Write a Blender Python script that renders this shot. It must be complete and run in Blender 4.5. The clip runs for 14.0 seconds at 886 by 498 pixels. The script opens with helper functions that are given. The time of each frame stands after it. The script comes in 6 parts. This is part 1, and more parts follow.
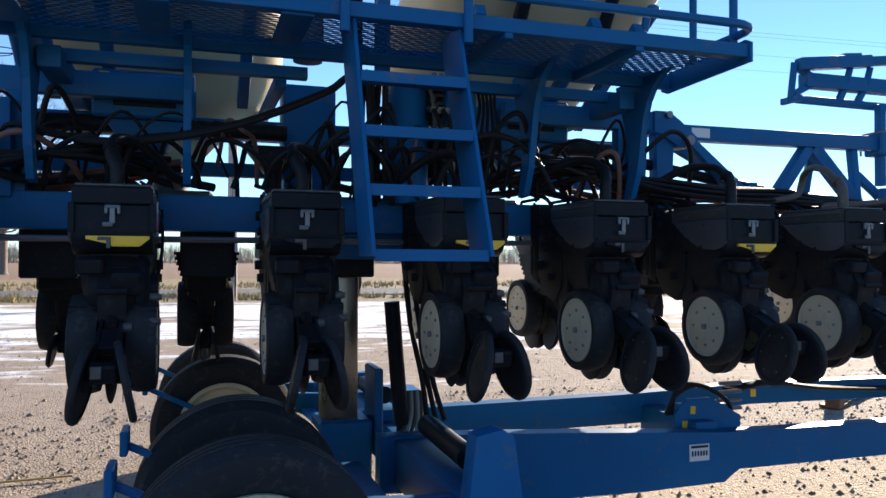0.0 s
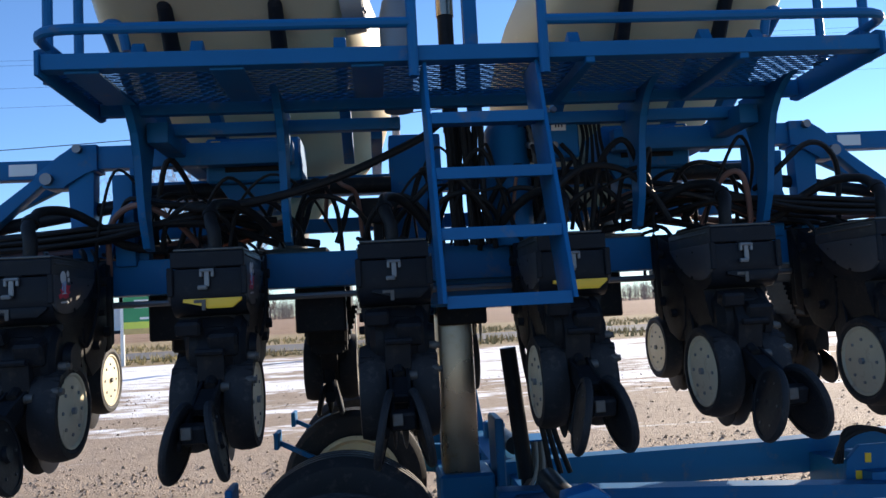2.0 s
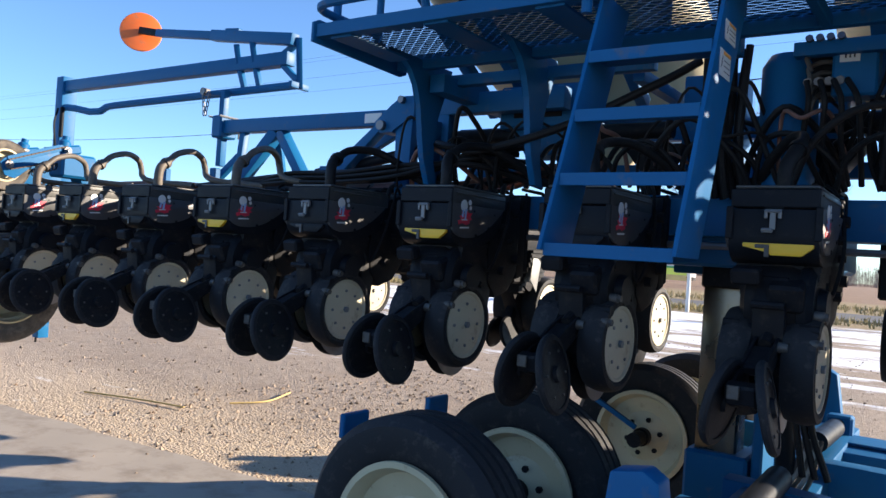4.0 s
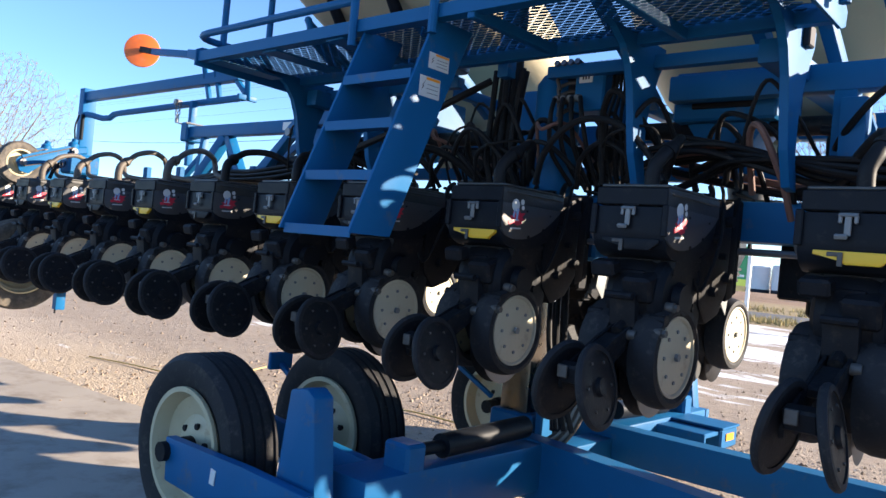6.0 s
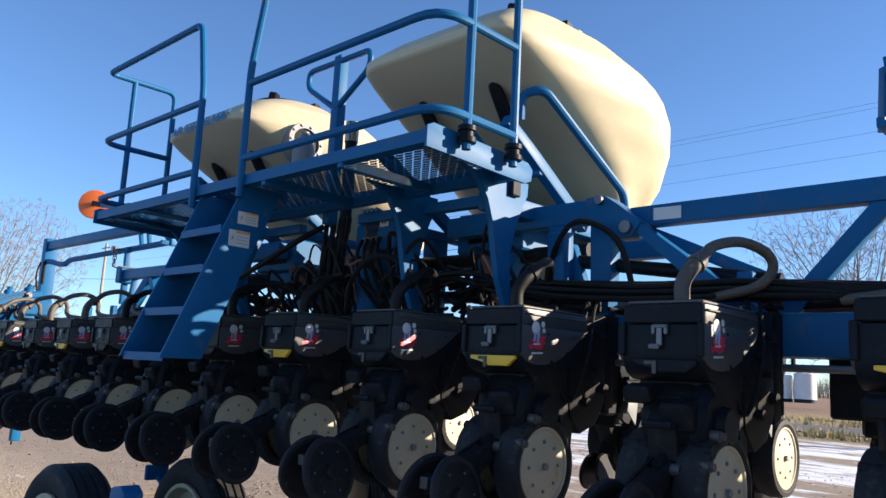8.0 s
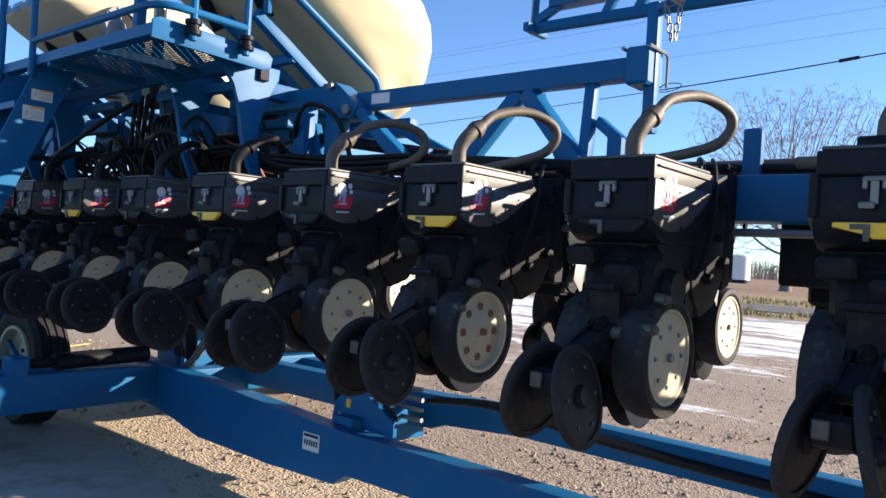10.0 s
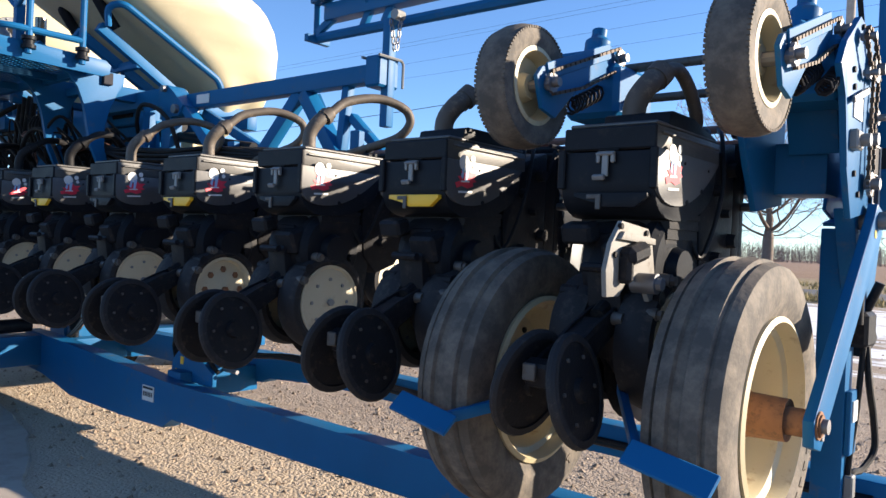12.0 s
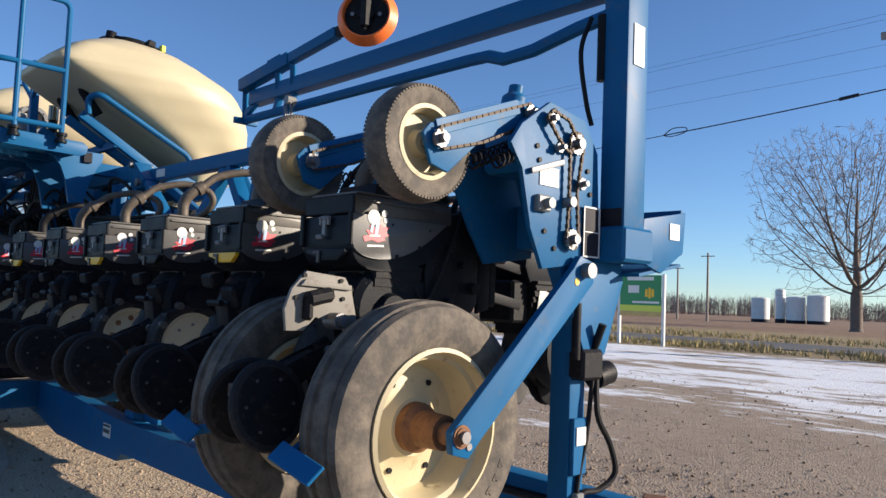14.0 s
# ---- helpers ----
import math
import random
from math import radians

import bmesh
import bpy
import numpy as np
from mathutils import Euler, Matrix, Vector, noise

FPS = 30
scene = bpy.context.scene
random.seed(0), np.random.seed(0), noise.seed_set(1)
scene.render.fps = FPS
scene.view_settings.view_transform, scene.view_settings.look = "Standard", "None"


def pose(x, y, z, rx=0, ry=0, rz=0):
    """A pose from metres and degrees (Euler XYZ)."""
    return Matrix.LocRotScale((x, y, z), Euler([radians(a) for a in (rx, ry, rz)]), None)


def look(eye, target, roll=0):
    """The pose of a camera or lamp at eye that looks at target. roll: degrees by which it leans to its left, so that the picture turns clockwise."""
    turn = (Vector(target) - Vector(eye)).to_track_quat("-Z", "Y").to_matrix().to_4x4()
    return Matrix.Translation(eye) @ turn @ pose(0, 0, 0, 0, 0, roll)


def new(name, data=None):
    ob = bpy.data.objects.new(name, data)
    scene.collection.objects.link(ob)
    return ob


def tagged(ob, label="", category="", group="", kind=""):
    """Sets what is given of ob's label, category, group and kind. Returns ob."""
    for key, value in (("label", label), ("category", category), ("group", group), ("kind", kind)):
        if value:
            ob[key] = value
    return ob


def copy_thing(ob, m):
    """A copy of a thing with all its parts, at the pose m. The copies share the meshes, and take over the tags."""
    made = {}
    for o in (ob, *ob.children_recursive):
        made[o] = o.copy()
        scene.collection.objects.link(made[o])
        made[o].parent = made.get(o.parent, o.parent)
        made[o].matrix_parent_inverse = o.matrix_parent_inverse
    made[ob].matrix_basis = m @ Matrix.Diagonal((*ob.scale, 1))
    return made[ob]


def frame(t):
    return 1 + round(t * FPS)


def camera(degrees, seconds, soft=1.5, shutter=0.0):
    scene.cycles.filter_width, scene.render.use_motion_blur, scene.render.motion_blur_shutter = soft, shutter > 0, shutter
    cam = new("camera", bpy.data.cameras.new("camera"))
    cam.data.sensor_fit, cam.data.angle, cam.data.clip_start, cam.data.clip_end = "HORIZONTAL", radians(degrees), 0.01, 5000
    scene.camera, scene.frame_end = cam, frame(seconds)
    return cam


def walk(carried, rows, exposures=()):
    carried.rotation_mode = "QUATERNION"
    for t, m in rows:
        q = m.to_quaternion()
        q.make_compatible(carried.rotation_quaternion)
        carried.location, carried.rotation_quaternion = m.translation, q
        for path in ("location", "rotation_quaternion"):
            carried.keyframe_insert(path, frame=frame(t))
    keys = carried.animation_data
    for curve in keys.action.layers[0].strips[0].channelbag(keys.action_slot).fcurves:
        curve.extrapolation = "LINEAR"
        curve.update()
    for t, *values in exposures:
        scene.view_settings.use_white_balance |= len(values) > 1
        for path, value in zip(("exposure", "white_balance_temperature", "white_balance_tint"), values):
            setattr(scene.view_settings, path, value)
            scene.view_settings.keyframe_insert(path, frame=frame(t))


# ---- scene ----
import collections
cam = camera(59.9, 14.0)
PATH = [
    (0, (-0.843, -3.283, 1.483), (-0.223, -1.381, 1.514), 0.2),
    (0.3, (-0.771, -3.361, 1.498), (-0.41, -1.399, 1.634), 0.7),
    (0.5, (-0.782, -3.363, 1.532), (-0.487, -1.396, 1.74), 0.6),
    (1, (-0.768, -3.333, 1.582), (-0.499, -1.387, 1.955), 0.0),
    (1.5, (-0.724, -3.283, 1.563), (-0.438, -1.339, 1.935), -2.1),
    (2, (-0.454, -3.211, 1.489), (-0.279, -1.224, 1.64), -3.1),
    (2.5, (-0.135, -3.117, 1.478), (-0.237, -1.119, 1.483), -2.4),
    (3, (0.157, -2.97, 1.473), (-0.429, -1.059, 1.531), -1.7),
    (3.2, (0.308, -2.948, 1.469), (-0.491, -1.116, 1.525), -0.7),
    (5.3, (2.05, -2.761, 1.455), (0.789, -1.21, 1.438), 5.3),
    (5.5, (2.197, -2.733, 1.456), (0.916, -1.197, 1.425), 5.4),
    (6, (2.569, -2.637, 1.451), (1.237, -1.145, 1.464), 5.4),
    (6.5, (2.943, -2.643, 1.496), (1.598, -1.174, 1.675), 3.0),
    (7, (3.304, -2.594, 1.52), (1.956, -1.16, 1.873), 2.3),
    (7.5, (3.629, -2.496, 1.544), (2.272, -1.079, 1.932), 2.1),
    (7.7, (3.761, -2.484, 1.522), (2.398, -1.068, 1.892), 2.5),
    (9.8, (5.231, -2.254, 1.426), (3.93, -0.735, 1.445), 3.8),
    (10, (5.384, -2.228, 1.423), (4.095, -0.698, 1.443), 3.5),
    (10.5, (5.748, -2.18, 1.43), (4.519, -0.602, 1.434), 2.5),
    (11, (6.079, -2.058, 1.402), (4.851, -0.48, 1.412), 3.3),
    (11.5, (6.436, -2.049, 1.399), (5.194, -0.482, 1.393), 2.9),
    (12, (6.793, -2.024, 1.408), (5.512, -0.488, 1.395), 2.5),
    (12.5, (7.154, -1.929, 1.38), (5.855, -0.408, 1.379), 2.5),
    (13, (7.516, -1.899, 1.392), (6.201, -0.392, 1.435), 1.2),
    (13.5, (7.829, -1.789, 1.395), (6.437, -0.363, 1.564), 1.3),
    (14, (8.021, -1.627, 1.407), (6.582, -0.245, 1.542), 2.3),
]
walk(cam, [(t, look(eye, target, roll)) for t, eye, target, roll in PATH],
     exposures=[(0, 1.45), (0.5, 1.3), (1, 1.25), (1.5, 1.25), (2, 1.4), (2.5, 1.55), (3.2, 1.5),
                (5.3, 1.9), (6, 1.9), (6.6, 1.7), (7, 1.35), (7.7, 1.3), (9.8, 1.5), (11, 1.58),
                (12, 1.5), (12.5, 1.3), (13, 1.08), (13.5, 0.92), (14, 0.84)])

# ---- light ----
SUN_AZ, SUN_EL = radians(46.0), radians(16.0)
world = bpy.data.worlds.new("sky")
scene.world = world
world.use_nodes = True
wn = world.node_tree.nodes
sky = wn.new("ShaderNodeTexSky")
sky.sky_type = "NISHITA"
sky.sun_disc = False
sky.sun_elevation, sky.sun_rotation = SUN_EL, SUN_AZ
sky.altitude, sky.air_density, sky.dust_density, sky.ozone_density = 1200, 1.0, 0.0, 3.0
tint = wn.new("ShaderNodeMix")
tint.data_type, tint.blend_type = "RGBA", "MULTIPLY"
tint.inputs[0].default_value, tint.inputs[7].default_value = 1.0, (0.80, 0.93, 1.12, 1)
world.node_tree.links.new(sky.outputs[0], tint.inputs[6])
world.node_tree.links.new(tint.outputs[2], wn["Background"].inputs[0])
wn["Background"].inputs[1].default_value = 0.085
sun_way = Vector((math.sin(SUN_AZ) * math.cos(SUN_EL), math.cos(SUN_AZ) * math.cos(SUN_EL), math.sin(SUN_EL)))
sun_data = bpy.data.lights.new("sun", "SUN")
sun_data.energy, sun_data.angle, sun_data.color = 5.0, radians(0.55), (1.0, 0.85, 0.68)
sun = new("sun", sun_data)
sun.matrix_world = look(sun_way * 50, (0, 0, 0))


# ---- materials ----
def material(name, colour, rough=0.5, metal=0.0, vary=0.15, scale=6.0, bump=0.1, fine=120.0, dirt=None, dirt_amount=0.0, coat=0.0, per_object=0.0, spec=0.5):
    """A surface with two scales of colour variation, grain relief and patches of dirt."""
    m = bpy.data.materials.new(name)
    m.use_nodes = True
    n, ln = m.node_tree.nodes, m.node_tree.links
    b = n["Principled BSDF"]
    co = n.new("ShaderNodeTexCoord")
    big = n.new("ShaderNodeTexNoise")
    big.inputs["Scale"].default_value, big.inputs["Detail"].default_value = scale, 6
    small = n.new("ShaderNodeTexNoise")
    small.inputs["Scale"].default_value, small.inputs["Detail"].default_value = fine, 3
    for s in (big, small):
        ln.new(co.outputs["Object"], s.inputs["Vector"])
    ramp = n.new("ShaderNodeMapRange")
    ramp.inputs["To Min"].default_value, ramp.inputs["To Max"].default_value = 1 - vary * 1.6, 1 + vary * 1.6
    ln.new(big.outputs["Fac"], ramp.inputs["Value"])
    mul = n.new("ShaderNodeMix")
    mul.data_type, mul.blend_type = "RGBA", "MULTIPLY"
    mul.inputs[0].default_value = 1.0
    mul.inputs[6].default_value = (*colour, 1)
    ln.new(ramp.outputs[0], mul.inputs[7])
    last = mul.outputs[2]
    if per_object:
        info = n.new("ShaderNodeObjectInfo")
        r2 = n.new("ShaderNodeMapRange")
        r2.inputs["To Min"].default_value, r2.inputs["To Max"].default_value = 1 - per_object, 1 + per_object
        ln.new(info.outputs["Random"], r2.inputs["Value"])
        m2 = n.new("ShaderNodeMix")
        m2.data_type, m2.blend_type = "RGBA", "MULTIPLY"
        m2.inputs[0].default_value = 1.0
        ln.new(last, m2.inputs[6])
        ln.new(r2.outputs[0], m2.inputs[7])
        last = m2.outputs[2]
    if dirt:
        spots = n.new("ShaderNodeTexNoise")
        spots.inputs["Scale"].default_value, spots.inputs["Detail"].default_value = scale * 2.3, 8
        spots.inputs["Roughness"].default_value = 0.7
        ln.new(co.outputs["Object"], spots.inputs["Vector"])
        edge = n.new("ShaderNodeMapRange")
        edge.inputs["From Min"].default_value, edge.inputs["From Max"].default_value = 0.62 - dirt_amount * 0.4, 0.78 - dirt_amount * 0.3
        ln.new(spots.outputs["Fac"], edge.inputs["Value"])
        m3 = n.new("ShaderNodeMix")
        m3.data_type = "RGBA"
        m3.inputs[7].default_value = (*dirt, 1)
        ln.new(edge.outputs[0], m3.inputs[0])
        ln.new(last, m3.inputs[6])
        last = m3.outputs[2]
    ln.new(last, b.inputs["Base Color"])
    rr = n.new("ShaderNodeMapRange")
    rr.inputs["To Min"].default_value, rr.inputs["To Max"].default_value = max(0.03, rough - 0.12), min(1, rough + 0.14)
    ln.new(big.outputs["Fac"], rr.inputs["Value"])
    ln.new(rr.outputs[0], b.inputs["Roughness"])
    b.inputs["Metallic"].default_value = metal
    b.inputs["Coat Weight"].default_value = coat
    b.inputs["Specular IOR Level"].default_value = spec
    if bump:
        bp = n.new("ShaderNodeBump")
        bp.inputs["Strength"].default_value, bp.inputs["Distance"].default_value = bump, 0.004
        ln.new(small.outputs["Fac"], bp.inputs["Height"])
        ln.new(bp.outputs["Normal"], b.inputs["Normal"])
    return m


DUST = (0.22, 0.17, 0.12)
BLUE = material("blue_paint", (0.006, 0.10, 0.245), 0.46, vary=0.12, scale=3, bump=0.06, dirt=(0.09, 0.11, 0.15), dirt_amount=0.08, spec=0.16)
BLACK = material("black_plastic", (0.009, 0.011, 0.015), 0.45, vary=0.25, scale=9, bump=0.12, dirt=(0.03, 0.028, 0.026), dirt_amount=0.10, spec=0.11)
IRON = material("black_iron", (0.012, 0.0125, 0.015), 0.5, vary=0.3, scale=14, bump=0.25, dirt=(0.042, 0.034, 0.027), dirt_amount=0.18, spec=0.12)
LID = material("grey_lid_plastic", (0.042, 0.041, 0.039), 0.46, vary=0.15, scale=8, bump=0.1, dirt=(0.09, 0.08, 0.068), dirt_amount=0.25, spec=0.7)
RUBBER = material("rubber", (0.015, 0.015, 0.017), 0.72, vary=0.25, scale=10, bump=0.3, fine=90, dirt=(0.055, 0.047, 0.04), dirt_amount=0.2, spec=0.3)
OLDRUBBER = material("weathered_rubber", (0.066, 0.058, 0.05), 0.8, vary=0.14, scale=5, bump=0.35, fine=80, dirt=(0.15, 0.125, 0.098), dirt_amount=0.5)
CREAM = material("cream_rim_paint", (0.48, 0.41, 0.26), 0.5, vary=0.1, scale=6, bump=0.08, dirt=(0.30, 0.2, 0.11), dirt_amount=0.12, per_object=0.12)
FACE = material("off_white_wheel_paint", (0.47, 0.42, 0.30), 0.5, vary=0.1, scale=7, bump=0.08, dirt=(0.30, 0.24, 0.17), dirt_amount=0.12, per_object=0.12)
TANK = material("cream_tank_plastic", (0.52, 0.455, 0.30), 0.5, vary=0.05, scale=2.5, bump=0.05, fine=60, dirt=(0.62, 0.52, 0.34), dirt_amount=0.1)
YELLOW = material("yellow_plastic", (0.80, 0.46, 0.02), 0.45, vary=0.1, bump=0.05)
ORANGE = material("orange_disc_paint", (0.85, 0.17, 0.03), 0.4, vary=0.12, bump=0.05, dirt=(0.35, 0.2, 0.12), dirt_amount=0.1)
STEEL = material("bright_steel", (0.22, 0.22, 0.23), 0.58, metal=1.0, vary=0.15, scale=12, bump=0.1)
CHROME = material("chromed_ram", (0.27, 0.22, 0.17), 0.28, metal=1.0, vary=0.12, scale=5, bump=0.02, dirt=(0.25, 0.18, 0.1), dirt_amount=0.15)
ZINC = material("zinc_plate", (0.19, 0.195, 0.195), 0.5, metal=0.3, vary=0.12, scale=10, bump=0.06)
RUST = material("rusty_iron", (0.20, 0.095, 0.045), 0.75, metal=0.2, vary=0.35, scale=16, bump=0.3, dirt=(0.10, 0.05, 0.03), dirt_amount=0.3)
CHAIN = material("oily_chain_steel", (0.07, 0.05, 0.036), 0.65, metal=0.4, vary=0.3, scale=40, bump=0.2)
HOSE = material("grey_delivery_hose", (0.085, 0.068, 0.052), 0.6, vary=0.2, scale=12, bump=0.15, dirt=DUST, dirt_amount=0.2)
PURPLE = material("brown_bundle_hose", (0.17, 0.085, 0.065), 0.6, vary=0.2, scale=9, bump=0.15)
BLACKHOSE = material("black_hose", (0.010, 0.010, 0.011), 0.55, vary=0.2, scale=14, bump=0.1, dirt=(0.04, 0.034, 0.028), dirt_amount=0.12, spec=0.2)
WHITE = material("white_decal", (0.62, 0.62, 0.6), 0.45, vary=0.06, bump=0.02)
RED = material("red_decal", (0.60, 0.03, 0.06), 0.45, vary=0.08, bump=0.02)
INK = material("dark_ink", (0.02, 0.02, 0.028), 0.6, vary=0.05, bump=0.0, spec=0.2)
LETTER = material("blue_lettering", (0.015, 0.16, 0.34), 0.45, vary=0.08, bump=0.0)
PALEBLUE = material("pale_blue_decal", (0.30, 0.42, 0.62), 0.45, vary=0.06, bump=0.0)
AMBER = material("amber_reflector", (0.9, 0.32, 0.02), 0.3, vary=0.05, bump=0.0)
GREEN = material("green_board", (0.03, 0.22, 0.08), 0.5, vary=0.08, bump=0.0)
LIME = material("yellow_green_board", (0.55, 0.62, 0.08), 0.5, vary=0.06, bump=0.0)
BARK = material("bark", (0.16, 0.128, 0.105), 0.9, vary=0.25, scale=3, bump=0.4, fine=40)
TWIG = material("twigs", (0.21, 0.175, 0.155), 0.9, vary=0.2, scale=2, bump=0.0)
POLEWOOD = material("grey_pole_wood", (0.31, 0.27, 0.23), 0.85, vary=0.25, scale=5, bump=0.3, fine=50)
GALV = material("grey_painted_steel", (0.17, 0.18, 0.19), 0.5, metal=0.2, vary=0.1, bump=0.05)
TANKWHITE = material("white_painted_tank", (0.72, 0.72, 0.70), 0.5, vary=0.08, scale=1, bump=0.05)
STRAW = material("straw", (0.50, 0.36, 0.14), 0.8, vary=0.2, bump=0.1)


# ---- mesh helpers ----
def bx(bm, c, s, rot=None, bev=0.0, seg=1):
    """A box at c of full sizes s, turned by rot (degrees), with bevelled edges."""
    m = Matrix.Translation(c)
    if rot:
        m = m @ pose(0, 0, 0, *rot)
    made = bmesh.ops.create_cube(bm, size=1.0, matrix=m @ Matrix.Diagonal((*s, 1)))["verts"]
    if bev:
        edges = list({e for v in made for e in v.link_edges})
        bmesh.ops.bevel(bm, geom=edges, offset=bev, segments=seg, affect="EDGES", profile=0.6)


def axes(way):
    w = Vector(way).normalized()
    side = w.cross(Vector((0, 0, 1)))
    if side.length < 1e-3:
        side = Vector((1, 0, 0))
    side.normalize()
    return w, side, side.cross(w)


def bar(bm, a, b, wide, high, bev=0.006):
    """A square tube from a to b."""
    a, b = Vector(a), Vector(b)
    w, side, up = axes(b - a)
    m = Matrix((side, w, up)).transposed().to_4x4()
    m.translation = (a + b) / 2
    made = bmesh.ops.create_cube(bm, size=1.0, matrix=m @ Matrix.Diagonal((wide, (b - a).length, high, 1)))["verts"]
    if bev:
        bmesh.ops.bevel(bm, geom=list({e for v in made for e in v.link_edges}), offset=bev, segments=2, affect="EDGES", profile=0.6)


def lathe(bm, prof, at, way, n=28, closed=False):
    """A body of revolution round the line from at along way; prof: (radius, distance along)."""
    at = Vector(at)
    w, side, up = axes(way)
    rings = []
    for r, h in prof:
        c = at + w * h
        if r < 1e-5:
            rings.append([bm.verts.new(c)])
        else:
            rings.append([bm.verts.new(c + (side * math.cos(k * math.tau / n) + up * math.sin(k * math.tau / n)) * r) for k in range(n)])
    pairs = list(zip(rings, rings[1:]))
    if closed:
        pairs.append((rings[-1], rings[0]))
    for p, q in pairs:
        for k in range(n):
            j = (k + 1) % n
            loop = [p[k % len(p)], p[j % len(p)], q[j % len(q)], q[k % len(q)]]
            f = []
            for v in loop:
                if v not in f:
                    f.append(v)
            if len(f) > 2:
                bm.faces.new(f)


def rod(bm, a, b, r, r2=None, n=12):
    a, b = Vector(a), Vector(b)
    h = (b - a).length
    r2 = r if r2 is None else r2
    lathe(bm, [(0, 0), (r, 0), (r2, h), (0, h)], a, b - a, n)


def curve(pts, steps=6):
    """Points of a smooth line through pts."""
    p = [Vector(q) for q in pts]
    p = [p[0] * 2 - p[1]] + p + [p[-1] * 2 - p[-2]]
    out = []
    for i in range(1, len(p) - 2):
        for k in range(steps):
            u = k / steps
            a, b, c, d = p[i - 1:i + 3]
            out.append(0.5 * ((2 * b) + (c - a) * u + (2 * a - 5 * b + 4 * c - d) * u * u + (3 * b - a - 3 * c + d) * u ** 3))
    out.append(p[-2])
    return out


def pipe(bm, pts, r, n=8, steps=6, ends=True):
    """A round tube through pts; steps=0 keeps the corners sharp."""
    p = curve(pts, steps) if steps else [Vector(q) for q in pts]
    way = (p[1] - p[0]).normalized()
    _, side, _ = axes(way)
    rings = []
    for i, q in enumerate(p):
        t = (p[min(i + 1, len(p) - 1)] - p[max(i - 1, 0)]).normalized()
        side = (side - t * side.dot(t)).normalized()
        up = side.cross(t)
        rings.append([bm.verts.new(q + (side * math.cos(k * math.tau / n) + up * math.sin(k * math.tau / n)) * r) for k in range(n)])
    for a, b in zip(rings, rings[1:]):
        for k in range(n):
            bm.faces.new((a[k], a[(k + 1) % n], b[(k + 1) % n], b[k]))
    if ends:
        bm.faces.new(rings[0][::-1])
        bm.faces.new(rings[-1])


def bent(pts, r=0.08, steps=5):
    """Points of a bent rail: the corners of pts rounded with radius r."""
    p = [Vector(q) for q in pts]
    out = [p[0]]
    for a, b, c in zip(p, p[1:], p[2:]):
        u, v = (a - b), (c - b)
        k = min(r, u.length * 0.45, v.length * 0.45)
        s, e = b + u.normalized() * k, b + v.normalized() * k
        for i in range(steps + 1):
            t = i / steps
            out.append(s * (1 - t) ** 2 + b * 2 * t * (1 - t) + e * t * t)
    out.append(p[-1])
    return out


def slab(bm, pts, plane, at, thick, bev=0.0):
    """A plate: the outline pts in the plane 'yz', 'xz' or 'xy', from at to at + thick along the third axis."""
    def put(u, v, w):
        return {"yz": (w, u, v), "xz": (u, w, v), "xy": (u, v, w)}[plane]
    lo = [bm.verts.new(put(u, v, at)) for u, v in pts]
    hi = [bm.verts.new(put(u, v, at + thick)) for u, v in pts]
    bm.faces.new(lo[::-1])
    bm.faces.new(hi)
    n = len(pts)
    for k in range(n):
        bm.faces.new((lo[k], lo[(k + 1) % n], hi[(k + 1) % n], hi[k]))
    if bev:
        edges = list({e for v in lo + hi for e in v.link_edges})
        bmesh.ops.bevel(bm, geom=edges, offset=bev, segments=2, affect="EDGES", profile=0.6)


def arc(cx, cy, r, a0, a1, n=8):
    return [(cx + r * math.cos(radians(a0 + (a1 - a0) * k / n)), cy + r * math.sin(radians(a0 + (a1 - a0) * k / n))) for k in range(n + 1)]


def part(name, bm, mat, parent=None, label="", smooth=32):
    """One mesh object made of bm, under a thing or a part."""
    bmesh.ops.recalc_face_normals(bm, faces=bm.faces)
    me = bpy.data.meshes.new(name)
    bm.to_mesh(me)
    bm.free()
    me.materials.append(mat)
    me.shade_smooth()
    me.set_sharp_from_angle(angle=radians(smooth))
    ob = new(name, me)
    if parent:
        ob.parent = parent
    if label:
        ob["label"] = label
    return ob


SIDEGREY = material("grey_side_plastic", (0.05, 0.051, 0.054), 0.45, vary=0.15, scale=8, bump=0.08, dirt=(0.09, 0.08, 0.07), dirt_amount=0.15, spec=0.7)
DULL = material("dull_plated_steel", (0.085, 0.08, 0.075), 0.55, metal=0.3, vary=0.25, scale=20, bump=0.12, dirt=(0.07, 0.05, 0.035), dirt_amount=0.3)
PALEWIRE = material("pale_cable_sheath", (0.42, 0.37, 0.31), 0.5, vary=0.15, scale=15, bump=0.05)
COVER = material("pale_cast_cover", (0.20, 0.19, 0.17), 0.6, vary=0.15, scale=9, bump=0.15, dirt=(0.12, 0.09, 0.07), dirt_amount=0.15, spec=0.3)


def thing(name, label, category, group="", kind="", at=(0, 0, 0)):
    ob = new(name)
    ob.empty_display_size = 0.1
    ob.location = at
    return tagged(ob, label, category, group, kind)


def shape(fn, *a, **k):
    bm = bmesh.new()
    fn(bm, *a, **k)
    return bm


